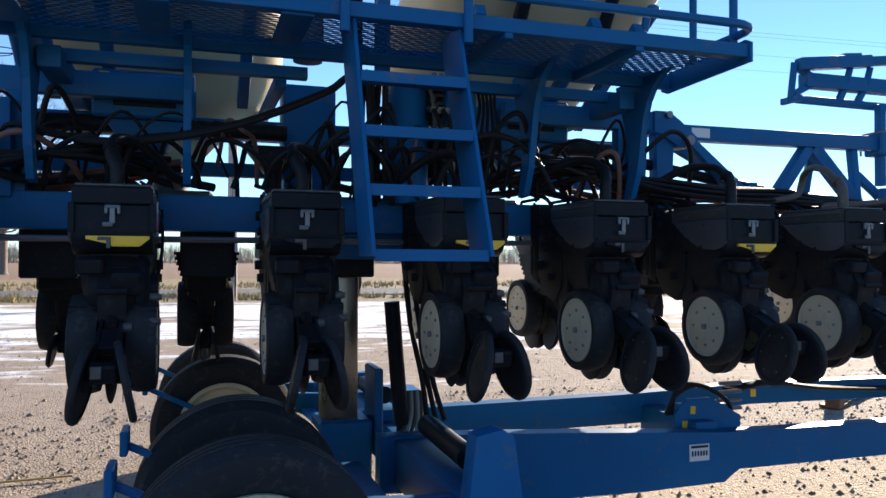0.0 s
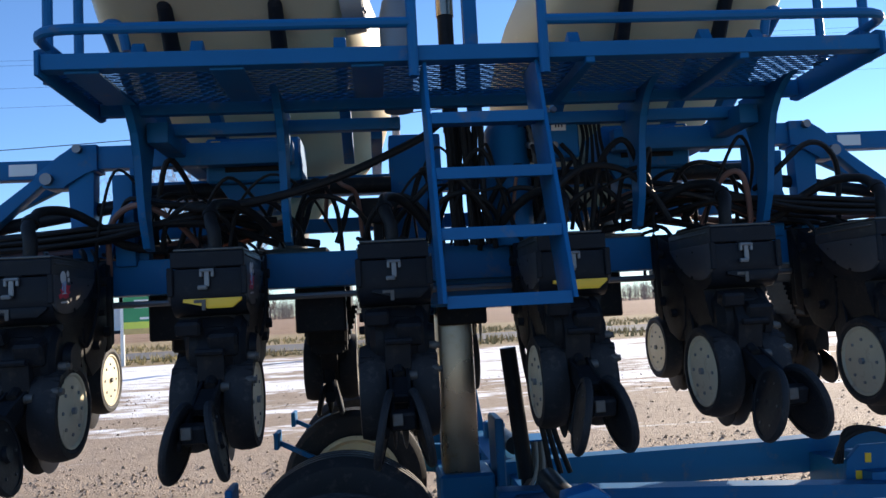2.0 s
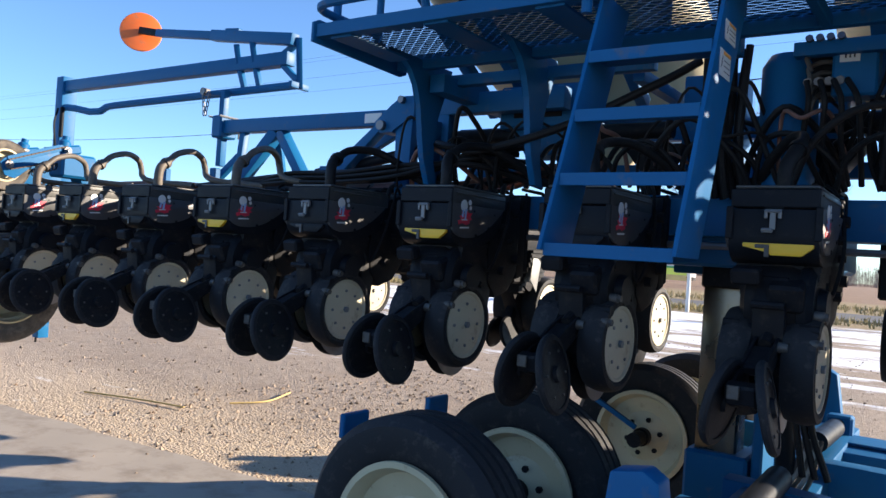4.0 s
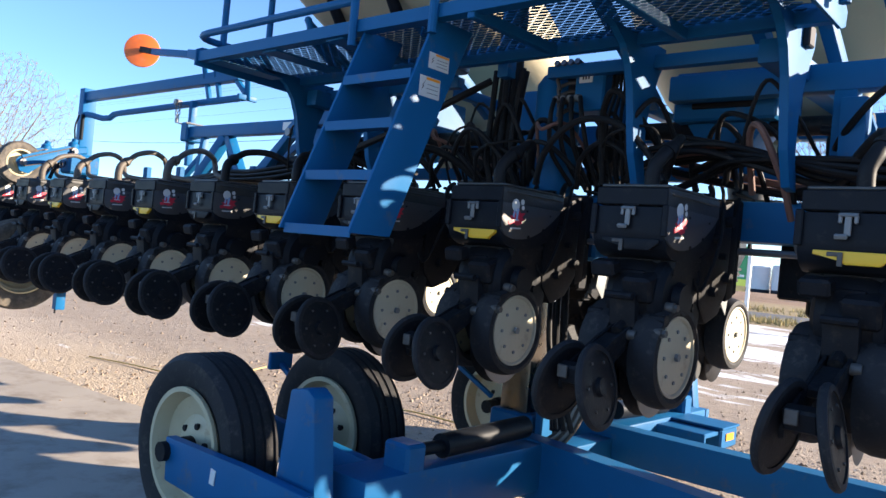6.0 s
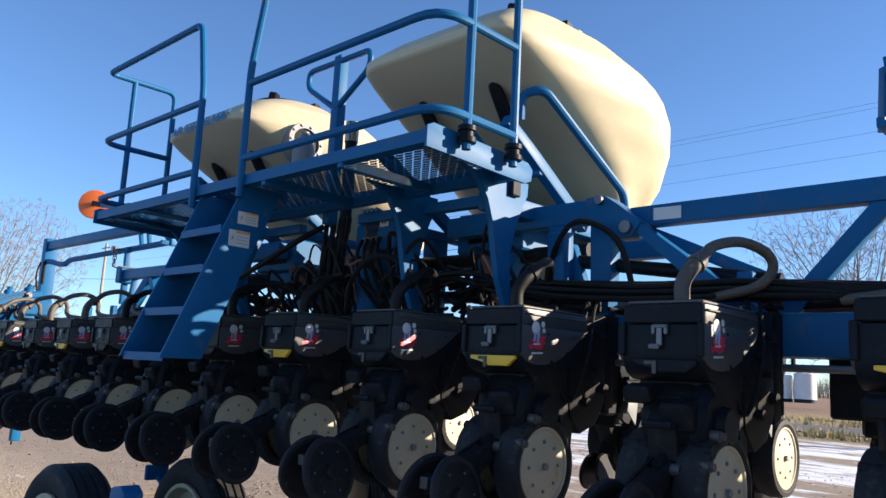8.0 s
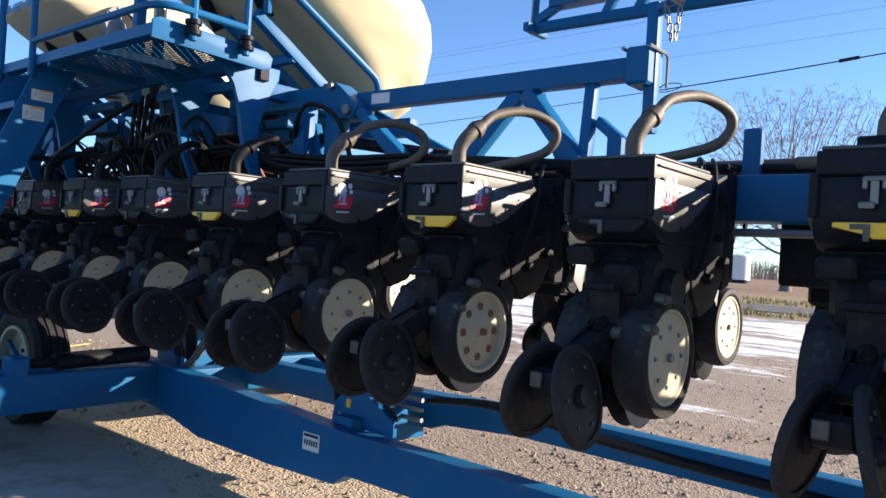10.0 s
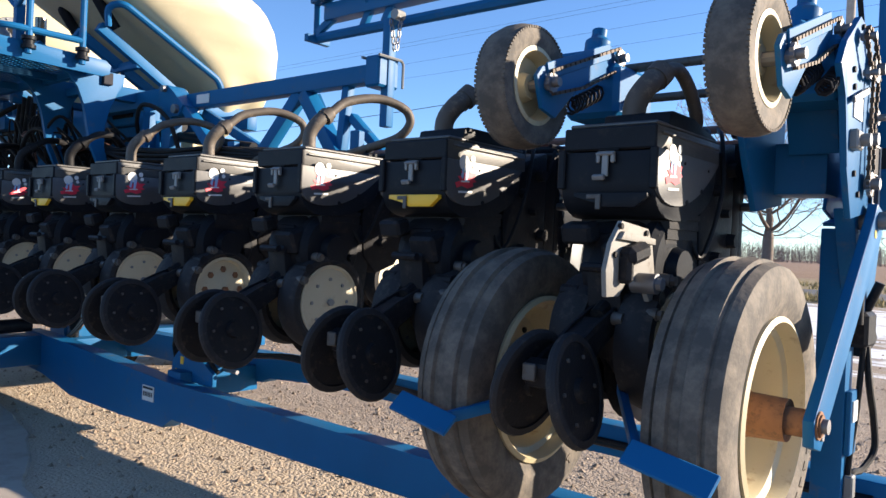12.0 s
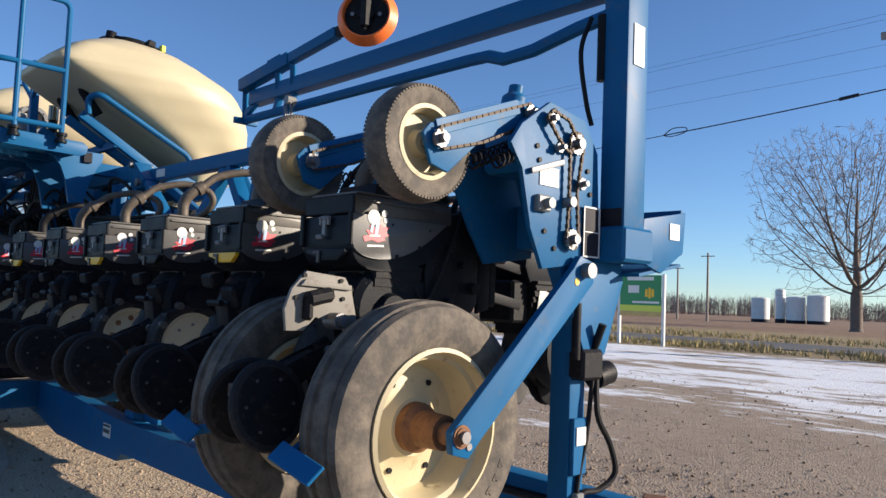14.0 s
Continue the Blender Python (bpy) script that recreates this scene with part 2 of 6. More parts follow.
# ---- ground and distance ----
def ground_material():
    m = bpy.data.materials.new("gravel_yard")
    m.use_nodes = True
    n, ln = m.node_tree.nodes, m.node_tree.links
    b = n["Principled BSDF"]
    co = n.new("ShaderNodeTexCoord")
    sep = n.new("ShaderNodeSeparateXYZ")
    ln.new(co.outputs["Object"], sep.inputs[0])

    def noise_at(scale, detail=6, stretch=None, rough=0.6):
        t = n.new("ShaderNodeTexNoise")
        t.inputs["Scale"].default_value, t.inputs["Detail"].default_value, t.inputs["Roughness"].default_value = scale, detail, rough
        if stretch:
            mp = n.new("ShaderNodeMapping")
            mp.inputs["Scale"].default_value = stretch
            ln.new(co.outputs["Object"], mp.inputs[0])
            ln.new(mp.outputs[0], t.inputs["Vector"])
        else:
            ln.new(co.outputs["Object"], t.inputs["Vector"])
        return t.outputs["Fac"]

    def rng(v, a, c, lo=0.0, hi=1.0):
        r = n.new("ShaderNodeMapRange")
        for k, x in zip(("From Min", "From Max", "To Min", "To Max"), (a, c, lo, hi)):
            r.inputs[k].default_value = x
        ln.new(v, r.inputs["Value"])
        return r.outputs[0]

    def op(kind, a, c):
        o = n.new("ShaderNodeMath")
        o.operation = kind
        for k, v in enumerate((a, c)):
            if isinstance(v, float):
                o.inputs[k].default_value = v
            else:
                ln.new(v, o.inputs[k])
        return o.outputs[0]

    def mix(f, a, c):
        o = n.new("ShaderNodeMix")
        o.data_type = "RGBA"
        ln.new(f, o.inputs[0])
        for k, v in ((6, a), (7, c)):
            if isinstance(v, tuple):
                o.inputs[k].default_value = (*v, 1)
            else:
                ln.new(v, o.inputs[k])
        return o.outputs[2]
    y = sep.outputs["Y"]
    grit = noise_at(70, 4)
    patch = noise_at(0.55, 7)
    base = mix(rng(patch, 0.35, 0.65), (0.335, 0.262, 0.192), (0.43, 0.345, 0.258))
    base = mix(rng(grit, 0.35, 0.7), mix(rng(noise_at(14, 5), 0.4, 0.6), (0.235, 0.182, 0.132), (0.315, 0.245, 0.18)), base)
    vor = n.new("ShaderNodeTexVoronoi")
    vor.inputs["Scale"].default_value = 48
    ln.new(co.outputs["Object"], vor.inputs["Vector"])
    base = mix(rng(vor.outputs["Distance"], 0.05, 0.32, 0.45, 0.0), base, (0.50, 0.43, 0.345))
    clod = noise_at(5.5, 8, None, 0.72)
    base = mix(rng(clod, 0.50, 0.64, 0.0, 0.55), base, (0.20, 0.148, 0.105))
    base = mix(rng(noise_at(1.7, 6), 0.52, 0.68, 0.0, 0.4), base, (0.24, 0.18, 0.13))
    # paler dry gravel on the pad where the machine stands
    pad = op("ADD", y, op("MULTIPLY", noise_at(0.9, 5), 1.6))
    pale = mix(rng(grit, 0.3, 0.7), (0.42, 0.32, 0.225), (0.66, 0.53, 0.385))
    base = mix(rng(pad, 1.6, 3.0, 0.75, 0.0), base, pale)
    # thin snow left in streaks along the lane
    streak = op("ADD", op("MULTIPLY", noise_at(0.5, 9, (0.32, 1.0, 1.0), 0.68), 0.75), op("MULTIPLY", noise_at(3.0, 5, (0.5, 1.0, 1.0)), 0.25))
    band = op("MULTIPLY", rng(y, 3.0, 11.0), rng(y, 23.5, 26.5, 1.0, 0.0))
    level = op("ADD", streak, op("ADD", op("MULTIPLY", band, 0.125), op("MULTIPLY", op("MULTIPLY", rng(y, 13.0, 17.0), rng(y, 22.5, 25.0, 1.0, 0.0)), 0.05)))
    snow = rng(level, 0.60, 0.66)
    base = mix(snow, base, (0.82, 0.84, 0.87))
    # verge, far grass and the field
    wob = op("ADD", y, op("MULTIPLY", noise_at(0.8, 5), 3.0))
    grass = mix(rng(noise_at(9, 6), 0.35, 0.65), (0.20, 0.145, 0.07), (0.36, 0.275, 0.14))
    base = mix(rng(wob, 26.0, 27.2), base, grass)
    field = mix(rng(noise_at(0.6, 8, (0.25, 1, 1)), 0.35, 0.65), (0.19, 0.115, 0.068), (0.29, 0.18, 0.105))
    base = mix(rng(wob, 58.0, 64.0), base, field)
    ln.new(base, b.inputs["Base Color"])
    b.inputs["Roughness"].default_value = 0.9
    height = op("ADD", op("MULTIPLY", grit, 0.5), op("ADD", op("MULTIPLY", noise_at(9, 5), 1.1), op("MULTIPLY", vor.outputs["Distance"], -0.5)))
    bp = n.new("ShaderNodeBump")
    bp.inputs["Strength"].default_value, bp.inputs["Distance"].default_value = 0.8, 0.03
    ln.new(height, bp.inputs["Height"])
    ln.new(bp.outputs["Normal"], b.inputs["Normal"])
    return m


def build_ground():
    bm = bmesh.new()
    xs = [-1500, -400, -150, -60] + [-30 + k * 0.6 for k in range(84)] + [60, 150, 400, 1500]
    ys = [-1500, -300, -60, -20] + [-8 + k * 0.6 for k in range(60)] + [40, 60, 100, 200, 500, 1500]
    grid = []
    for y in ys:
        row = []
        for x in xs:
            z = 0.0
            if -25 < x < 20 and 2 < y < 27:
                z = 0.035 * (noise.noise((x * 0.5, y * 0.8, 3)) - 0.2) * min(1, (y - 2) / 3)
            row.append(bm.verts.new((x, y, z)))
        grid.append(row)
    for a, b in zip(grid, grid[1:]):
        for k in range(len(xs) - 1):
            bm.faces.new((a[k], a[k + 1], b[k + 1], b[k]))
    ob = part("ground", bm, ground_material())
    tagged(ob, "brown gravel yard with thin snow streaks and field beyond", "ground", kind="structure")
    bm = bmesh.new()
    slab(bm, [(-700, 29.5), (700, 29.5), (700, 36.5), (-700, 36.5)], "xy", -0.05, 0.09)
    asphalt = material("asphalt", (0.085, 0.085, 0.088), 0.85, vary=0.2, scale=0.5, bump=0.4, fine=30)
    tagged(part("road", bm, asphalt), "grey asphalt country road", "road", kind="structure")
    # smooth apron with a worn edge against the gravel
    def edge(x):
        ends = ((-60, -3.0), (-5.8, 0.27), (-3.0, 0.45), (-0.2, 0.52), (1.3, 0.25), (2.4, -0.2), (4.5, -0.8), (9, -1.4), (30, -3.0))
        for (x0, y0), (x1, y1) in zip(ends, ends[1:]):
            if x <= x1:
                return y0 + (y1 - y0) * (x - x0) / (x1 - x0) + 0.035 * noise.noise((x * 2.3, 0, 5)) + 0.015 * noise.noise((x * 9, 0, 8))
    xs = [-60, -40, -25, -15] + [-10 + 0.12 * k for k in range(160)] + [12, 18, 30]
    bm = bmesh.new()
    near, far_row, low = ([bm.verts.new(p) for p in row] for row in ([(x, -25, 0.012) for x in xs], [(x, edge(x) - 0.03, 0.012) for x in xs], [(x, edge(x), -0.01) for x in xs]))
    for k in range(len(xs) - 1):
        bm.faces.new((near[k], near[k + 1], far_row[k + 1], far_row[k]))
        bm.faces.new((far_row[k], far_row[k + 1], low[k + 1], low[k]))
    apron = material("dusty_apron", (0.36, 0.315, 0.265), 0.85, vary=0.16, scale=1.3, bump=0.12, fine=60, dirt=(0.24, 0.20, 0.16), dirt_amount=0.35)
    tagged(part("pavement", bm, apron), "smooth grey-brown apron beside the gravel", "pavement", kind="structure")
    # loose stones
    rnd = random.Random(5)
    verts, faces = [], []
    for _ in range(15000):
        if rnd.random() < 0.6:
            x, y = rnd.uniform(-5, 9), rnd.uniform(-1.2, 5)
        else:
            x, y = rnd.uniform(-14, 9), rnd.uniform(-2, 14)
        if y < edge(x) and rnd.random() < 0.94:
            continue
        r = 0.006 + 0.021 * rnd.random() ** 3
        k = len(verts)
        a0 = rnd.random() * 6.28
        for j in range(5):
            a = a0 + j * 1.2566 + rnd.uniform(-0.3, 0.3)
            q = r * rnd.uniform(0.7, 1.25)
            verts.append((x + q * math.cos(a), y + q * math.sin(a), -0.002))
        verts.append((x + rnd.uniform(-0.3, 0.3) * r, y + rnd.uniform(-0.3, 0.3) * r, r * rnd.uniform(0.6, 1.1)))
        faces += [(k + j, k + (j + 1) % 5, k + 5) for j in range(5)]
    me = bpy.data.meshes.new("gravel")
    me.from_pydata(verts, [], faces)
    stone = material("stones", (0.31, 0.245, 0.185), 0.85, vary=0.4, scale=1.7, bump=0.2)
    geo, vary, mixer = (stone.node_tree.nodes.new(k) for k in ("ShaderNodeNewGeometry", "ShaderNodeValToRGB", "ShaderNodeMix"))
    vary.color_ramp.elements[0].color, vary.color_ramp.elements[1].color = (0.40, 0.35, 0.31, 1), (1.15, 1.12, 1.08, 1)
    mixer.data_type, mixer.blend_type = "RGBA", "MULTIPLY"
    mixer.inputs[0].default_value = 1.0
    shader = stone.node_tree.nodes["Principled BSDF"]
    stone.node_tree.links.new(geo.outputs["Random Per Island"], vary.inputs[0])
    stone.node_tree.links.new(vary.outputs[0], mixer.inputs[7])
    stone.node_tree.links.new(shader.inputs["Base Color"].links[0].from_socket, mixer.inputs[6])
    stone.node_tree.links.new(mixer.outputs[2], shader.inputs["Base Color"])
    me.materials.append(stone)
    tagged(new("gravel", me), "loose brown and grey stones on the yard", "gravel", kind="stuff")
    # pale straw stems lying on the yard
    for pts in (((-4.45, 1.75), (-4.3, 2.05), (-4.46, 2.5)), ((-5.6, 1.05), (-5.0, 1.22), (-4.5, 1.3)), ((-2.6, 2.1), (-2.2, 2.4), (-1.6, 2.45))):
        bm = bmesh.new()
        pipe(bm, [(x, y, 0.012 + 0.006 * k) for k, (x, y) in enumerate(pts)], 0.008, 6)
        bm.verts.ensure_lookup_table()
        tagged(part("straw_stem", bm, STRAW), "pale dry corn stalk lying on the gravel", "stalk", "stalks on the yard")


def bare_tree(name, at, height, wide, seed, label, count=1500, fork=0.22, low=0, fine=3):
    """A leafless tree that grows towards points spread through a domed crown; limbs thicken by what they carry."""
    rng = np.random.default_rng(seed)
    step = height * 0.014
    # points of the crown, thicker towards its outside
    raw = rng.normal(size=(count, 3))
    raw /= np.linalg.norm(raw, axis=1)[:, None]
    lump = 1 + 0.10 * np.sin(raw[:, 0] * 4 + seed) + 0.08 * np.sin(raw[:, 1] * 5 + 2 * seed) + 0.06 * np.sin(raw[:, 2] * 7 + seed)
    raw *= (rng.random(count) ** 0.42 * lump)[:, None]
    goals = raw * np.array([wide / 2, wide / 2, height * 0.40]) + np.array([0, 0, height * 0.59])
    goals = goals[goals[:, 2] > height * (fork + 0.05)]
    if low:
        turn, out = rng.random(low) * math.tau, rng.uniform(0.2, 0.46, low) * wide
        goals = np.vstack([goals, np.stack([np.cos(turn) * out, np.sin(turn) * out, height * (fork * 0.75 + 0.05 * rng.random(low))], 1)])
    nodes = [np.array([0, 0, k * step]) for k in range(-1, int(height * fork / step) + 1)]
    parent = [max(0, k - 1) for k in range(len(nodes))]
    near = np.full(len(goals), 1e9)
    who = np.zeros(len(goals), int)
    live = np.ones(len(goals), bool)

    sprouts = collections.Counter()

    def seen(k):
        d = np.linalg.norm(goals - nodes[k], axis=1)
        m = d < near
        near[m], who[m] = d[m], k
    for k in range(len(nodes) // 2, len(nodes)):
        seen(k)
    for _ in range(130):
        live &= near > step * 2.1
        if not live.any():
            break
        begin = len(nodes)
        pull = collections.defaultdict(list)
        for g in np.nonzero(live)[0]:
            pull[who[g]].append(g)
        for k, gs in pull.items():
            sprouts[k] += 1
            if sprouts[k] > 3:
                live[gs] = False
                continue
            d = goals[gs] - nodes[k]
            v = (d / np.linalg.norm(d, axis=1)[:, None]).mean(0) + rng.normal(size=3) * 0.08
            if k != parent[k]:
                back = nodes[k] - nodes[parent[k]]
                v += 0.55 * back / (np.linalg.norm(back) + 1e-6)
            nodes.append(nodes[k] + v / (np.linalg.norm(v) + 1e-6) * step)
            parent.append(int(k))
        for k in range(begin, len(nodes)):
            seen(k)
    # fine twigs on the outer wood
    kids = collections.Counter(parent[1:])
    tips = [k for k in range(len(nodes)) if kids[k] == 0]
    for k in tips:
        back = nodes[k] - nodes[parent[k]]
        back = back / (np.linalg.norm(back) + 1e-6)
        for _ in range(fine):
            v = back + rng.normal(size=3) * 0.5
            j = k
            for _ in range(2):
                v = v / np.linalg.norm(v)
                nodes.append(nodes[j] + v * step * rng.uniform(0.8, 1.5))
                parent.append(j)
                j = len(nodes) - 1
                v = v + rng.normal(size=3) * 0.35
    load = np.zeros(len(nodes))
    for k in range(len(nodes) - 1, 0, -1):
        load[k] = load[k] or 1.0
        load[parent[k]] += load[k]
    least, most = height * 0.00038, height * 0.026
    thick = least + (most - least) * (load / load.max()) ** 0.57
    tree = thing(name, label, "tree", "bare trees", at=at)
    stores = (([], []), ([], []))
    for k in range(1, len(nodes)):
        a, b = Vector(nodes[parent[k]]), Vector(nodes[k])
        if (b - a).length < 1e-5:
            continue
        wood = thick[k] > height * 0.0028
        n = 7 if wood else 3
        verts, faces = stores[0 if wood else 1]
        w, s, u = axes(b - a)
        c = len(verts)
        ra = thick[k] * 1.04 if parent[k] > 1 else thick[k] * 1.3
        for p, r in ((a, ra), (b, thick[k])):
            verts.extend((p + (s * math.cos(j * math.tau / n) + u * math.sin(j * math.tau / n)) * r)[:] for j in range(n))
        faces.extend((c + j, c + (j + 1) % n, c + n + (j + 1) % n, c + n + j) for j in range(n))
    for nm, (verts, faces), mat in (("trunk", stores[0], BARK), ("crown", stores[1], TWIG)):
        me = bpy.data.meshes.new(nm)
        me.from_pydata(verts, [], faces)
        me.materials.append(mat)
        me.shade_smooth()
        ob = new(nm, me)
        ob.parent = tree
    return tree


def build_distance():
    def far(az, d):
        return (math.sin(radians(az)) * d, math.cos(radians(az)) * d, 0)
    bare_tree("tree", (-18.5, 81, 0), 21.6, 18.5, 11, "tall bare deciduous tree standing beside the road", count=7500, fork=0.2, low=70, fine=4)
    bare_tree("tree", far(-33.5, 130), 12, 11, 23, "bare bushy tree beyond the field edge", count=700, fork=0.15)
    bare_tree("tree", far(-75, 75), 15.5, 15, 31, "bare tree with a dense twiggy crown", count=7000, fork=0.15, fine=4)
    for az, d, h, sd in ((-58, 260, 16, 41), (-44, 280, 15, 43), (-8, 270, 14, 47), (24, 240, 15, 53), (33, 260, 15, 59), (-88, 200, 18, 61)):
        bare_tree("tree", far(az, d), h, h, sd, "distant bare tree on the horizon", count=220, fork=0.2)
    # dry grass on the verges of the road
    rnd = random.Random(14)
    verts, faces = [], []
    for i in range(16000):
        y = rnd.choice((rnd.uniform(25.8, 29.4), rnd.uniform(36.6, 46)))
        x = rnd.uniform(-75, 45)
        if noise.noise((x * 0.35, y * 0.6, 3)) < -0.05:
            continue
        h = rnd.uniform(0.10, 0.34)
        for j in range(3):
            k = len(verts)
            a = rnd.random() * 6.28
            dx, dy, lx, ly = 0.03 * math.cos(a), 0.03 * math.sin(a), rnd.uniform(-0.12, 0.12), rnd.uniform(-0.1, 0.1)
            verts += [(x - dx, y - dy, -0.02), (x + dx, y + dy, -0.02), (x + lx, y + ly, h)]
            faces.append((k, k + 1, k + 2))
    me = bpy.data.meshes.new("verge_grass")
    me.from_pydata(verts, [], faces)
    me.materials.append(material("dry_grass", (0.33, 0.27, 0.13), 0.9, vary=0.4, scale=0.4, bump=0.0))
    tagged(new("verge_grass", me), "dry yellow grass along the road verges", "grass", kind="stuff")
    # woodland along the horizon
    rnd = random.Random(9)
    verts, faces = [], []

    def stick(a, b, r):
        k = len(verts)
        for p, q in ((a, r), (b, r * 0.4)):
            for j in range(3):
                verts.append((p[0] + q * math.cos(j * 2.094), p[1] + q * math.sin(j * 2.094), p[2]))
        faces.extend((k + j, k + (j + 1) % 3, k + 3 + (j + 1) % 3, k + 3 + j) for j in range(3))
    for i in range(9000):
        az = rnd.uniform(-100, 70)
        d = rnd.uniform(330, 470)
        x, y, _ = far(az, d)
        h = rnd.uniform(7, 13) * (0.85 + 0.45 * noise.noise((az * 0.22, 0, 1)))
        stick((x, y, 0), (x + rnd.uniform(-1.2, 1.2), y, h * 0.85), 0.10)
        for _ in range(9):
            z = h * rnd.uniform(0.05, 0.75)
            stick((x, y, z), (x + rnd.uniform(-3.6, 3.6), y + rnd.uniform(-2, 2), z + rnd.uniform(0.3, 2.6)), 0.07)
    me = bpy.data.meshes.new("woodland")
    me.from_pydata(verts, [], faces)
    me.materials.append(material("winter_wood", (0.27, 0.21, 0.175), 0.95, vary=0.25, scale=0.05, bump=0.0))
    tagged(new("woodland", me), "belt of bare woodland along the far field edge", "woodland", kind="stuff")
    # storage tanks beyond the road
    for k, (x, y, r, h) in enumerate(((-50.0, 131, 1.51, 4.3), (-46.6, 131, 0.83, 5.8), (-44.0, 131, 1.54, 4.6), (-40.4, 131, 1.71, 4.9))):
        t = thing("storage_tank", "white cylindrical steel storage tank beyond the road", "tank", "storage tanks", at=(x, y, 0))
        bm = bmesh.new()
        lathe(bm, [(0, 0), (r, 0), (r, h * 0.12)], (0, 0, 0), (0, 0, 1), 24)
        part("base_band", bm, INK, t)
        bm = bmesh.new()
        lathe(bm, [(r, h * 0.12), (r, h * 0.93), (r * 0.9, h * 0.97), (0, h)], (0, 0, 0), (0, 0, 1), 24)
        part("shell", bm, TANKWHITE, t)
    # power poles, wires
    heads = {}
    for key, x, y, h in (("near", 0.55, 26.0, 12.5), ("left", -82, 33, 14.0), ("mid", -46, 104, 10), ("low", -58, 117, 9), ("back", 70, 33, 16.2)):
        t = thing("utility_pole", "weathered grey wooden utility pole with wires", "utility pole", "utility poles", at=(x, y, 0))
        bm = bmesh.new()
        rod(bm, (0, 0, -0.2), (0, 0, h), 0.19, 0.13, 14)
        part("pole", bm, POLEWOOD, t)
        bm = bmesh.new()
        bx(bm, (0, 0, h - 0.5), (2.2, 0.1, 0.12), bev=0.01)
        if key != "near":
            part("crossarm", bm, POLEWOOD, t)
        else:
            bm.free()
            bm = bmesh.new()
            bx(bm, (0.02, -0.24, 1.75), (0.32, 0.16, 0.75), bev=0.02)
            part("meter_box", bm, GALV, t, "grey steel meter box")
            bm = bmesh.new()
            rod(bm, (0.0, -0.19, 0), (0.0, -0.19, 6.5), 0.03)
            part("conduit", bm, GALV, t)
            bm = bmesh.new()
            pipe(bm, [(-0.1, 0, 10.55), (-0.25, -0.06, 10.62), (-0.35, -0.1, 10.66)], 0.025)
            bx(bm, (-0.42, -0.12, 10.72), (0.42, 0.16, 0.26), (20, 0, 8), 0.02)
            part("floodlight", bm, GALV, t, "small grey floodlight on a bracket")
            bm = bmesh.new()
            lathe(bm, [(0, 0), (0.24, 0), (0.26, 0.05), (0.26, 0.85), (0.2, 0.95), (0, 1.0)], (0.42, -0.02, 10.85), (0, 0, 1), 20)
            part("transformer", bm, GALV, t, "grey pole transformer")
        heads[key] = Vector((x, y, h - 0.4))

    def wire(a, b, sag, r=0.012):
        a, b = Vector(a), Vector(b)
        bm = bmesh.new()
        pipe(bm, [a.lerp(b, k / 12) - Vector((0, 0, sag * 4 * (k / 12) * (1 - k / 12))) for k in range(13)], r, 5, 0)
        tagged(part("overhead_wire", bm, INK), "black overhead power wire between poles", "wire", "overhead wires")
    wire((14, 28.5, 11.2), (-7.3, 24.6, 8.1), 0.25, 0.024)
    wire((-7.3, 24.6, 8.1), (-70, 26, 8.6), 0.9, 0.016)
    bm = bmesh.new()
    rod(bm, (-0.75, 25.88, 8.88), (-1.35, 25.77, 8.79), 0.06, n=10)
    tagged(part("cable_splice", bm, INK), "black splice sleeve hanging on the overhead line", "cable")
    bm = bmesh.new()
    pipe(bm, [(-7.3, 24.6, 8.1), (-6.9, 24.6, 8.32), (-6.4, 24.7, 8.30), (-6.5, 24.7, 8.12), (-7.0, 24.6, 8.02), (-7.3, 24.6, 8.1)], 0.018, 6, 5)
    tagged(part("cable_loop", bm, INK), "black cable loop on the overhead line", "cable")
    for z, y in ((15.9, 33), (15.7, 33.1), (14.6, 33), (13.7, 33)):
        wire((-82, y, z - 2), (70, y, z), 0.9, 0.006)
    # roadside sign board
    s = thing("sign_board", "green and yellow roadside sign board on white posts", "sign", at=(-8.66, 25.5, 0))
    for x in (-1.0, 1.0):
        bm = bmesh.new()
        bx(bm, (x, 0, 1.3), (0.12, 0.12, 3.0), bev=0.01)
        part("post", bm, WHITE, s, "white wooden post")
    bm = bmesh.new()
    bx(bm, (0, -0.07, 2.16), (1.86, 0.03, 1.20), bev=0.004)
    board = part("board", bm, GREEN, s)
    bm = bmesh.new()
    bx(bm, (0, -0.07, 1.44), (1.86, 0.03, 0.24), bev=0.004)
    part("middle_board", bm, LIME, s, "yellow-green middle board")
    bm = bmesh.new()
    bx(bm, (0, -0.07, 1.22), (1.86, 0.03, 0.20), bev=0.004)
    part("lower_board", bm, STRAW, s, "pale straw-coloured lower board")
    for x, z, w, h in ((0.0, 2.62, 1.2, 0.14), (0.25, 1.68, 1.2, 0.08), (-0.3, 2.2, 0.5, 0.3)):
        bm = bmesh.new()
        bx(bm, (x, -0.09, z), (w, 0.008, h))
        part("lettering_bar", bm, WHITE, board)
    for x, h in ((0.28, 0.30), (0.42, 0.42), (0.56, 0.30)):
        bm = bmesh.new()
        bx(bm, (x, -0.09, 2.05), (0.11, 0.008, h), bev=0.003)
        part("yellow_patch", bm, YELLOW, board)


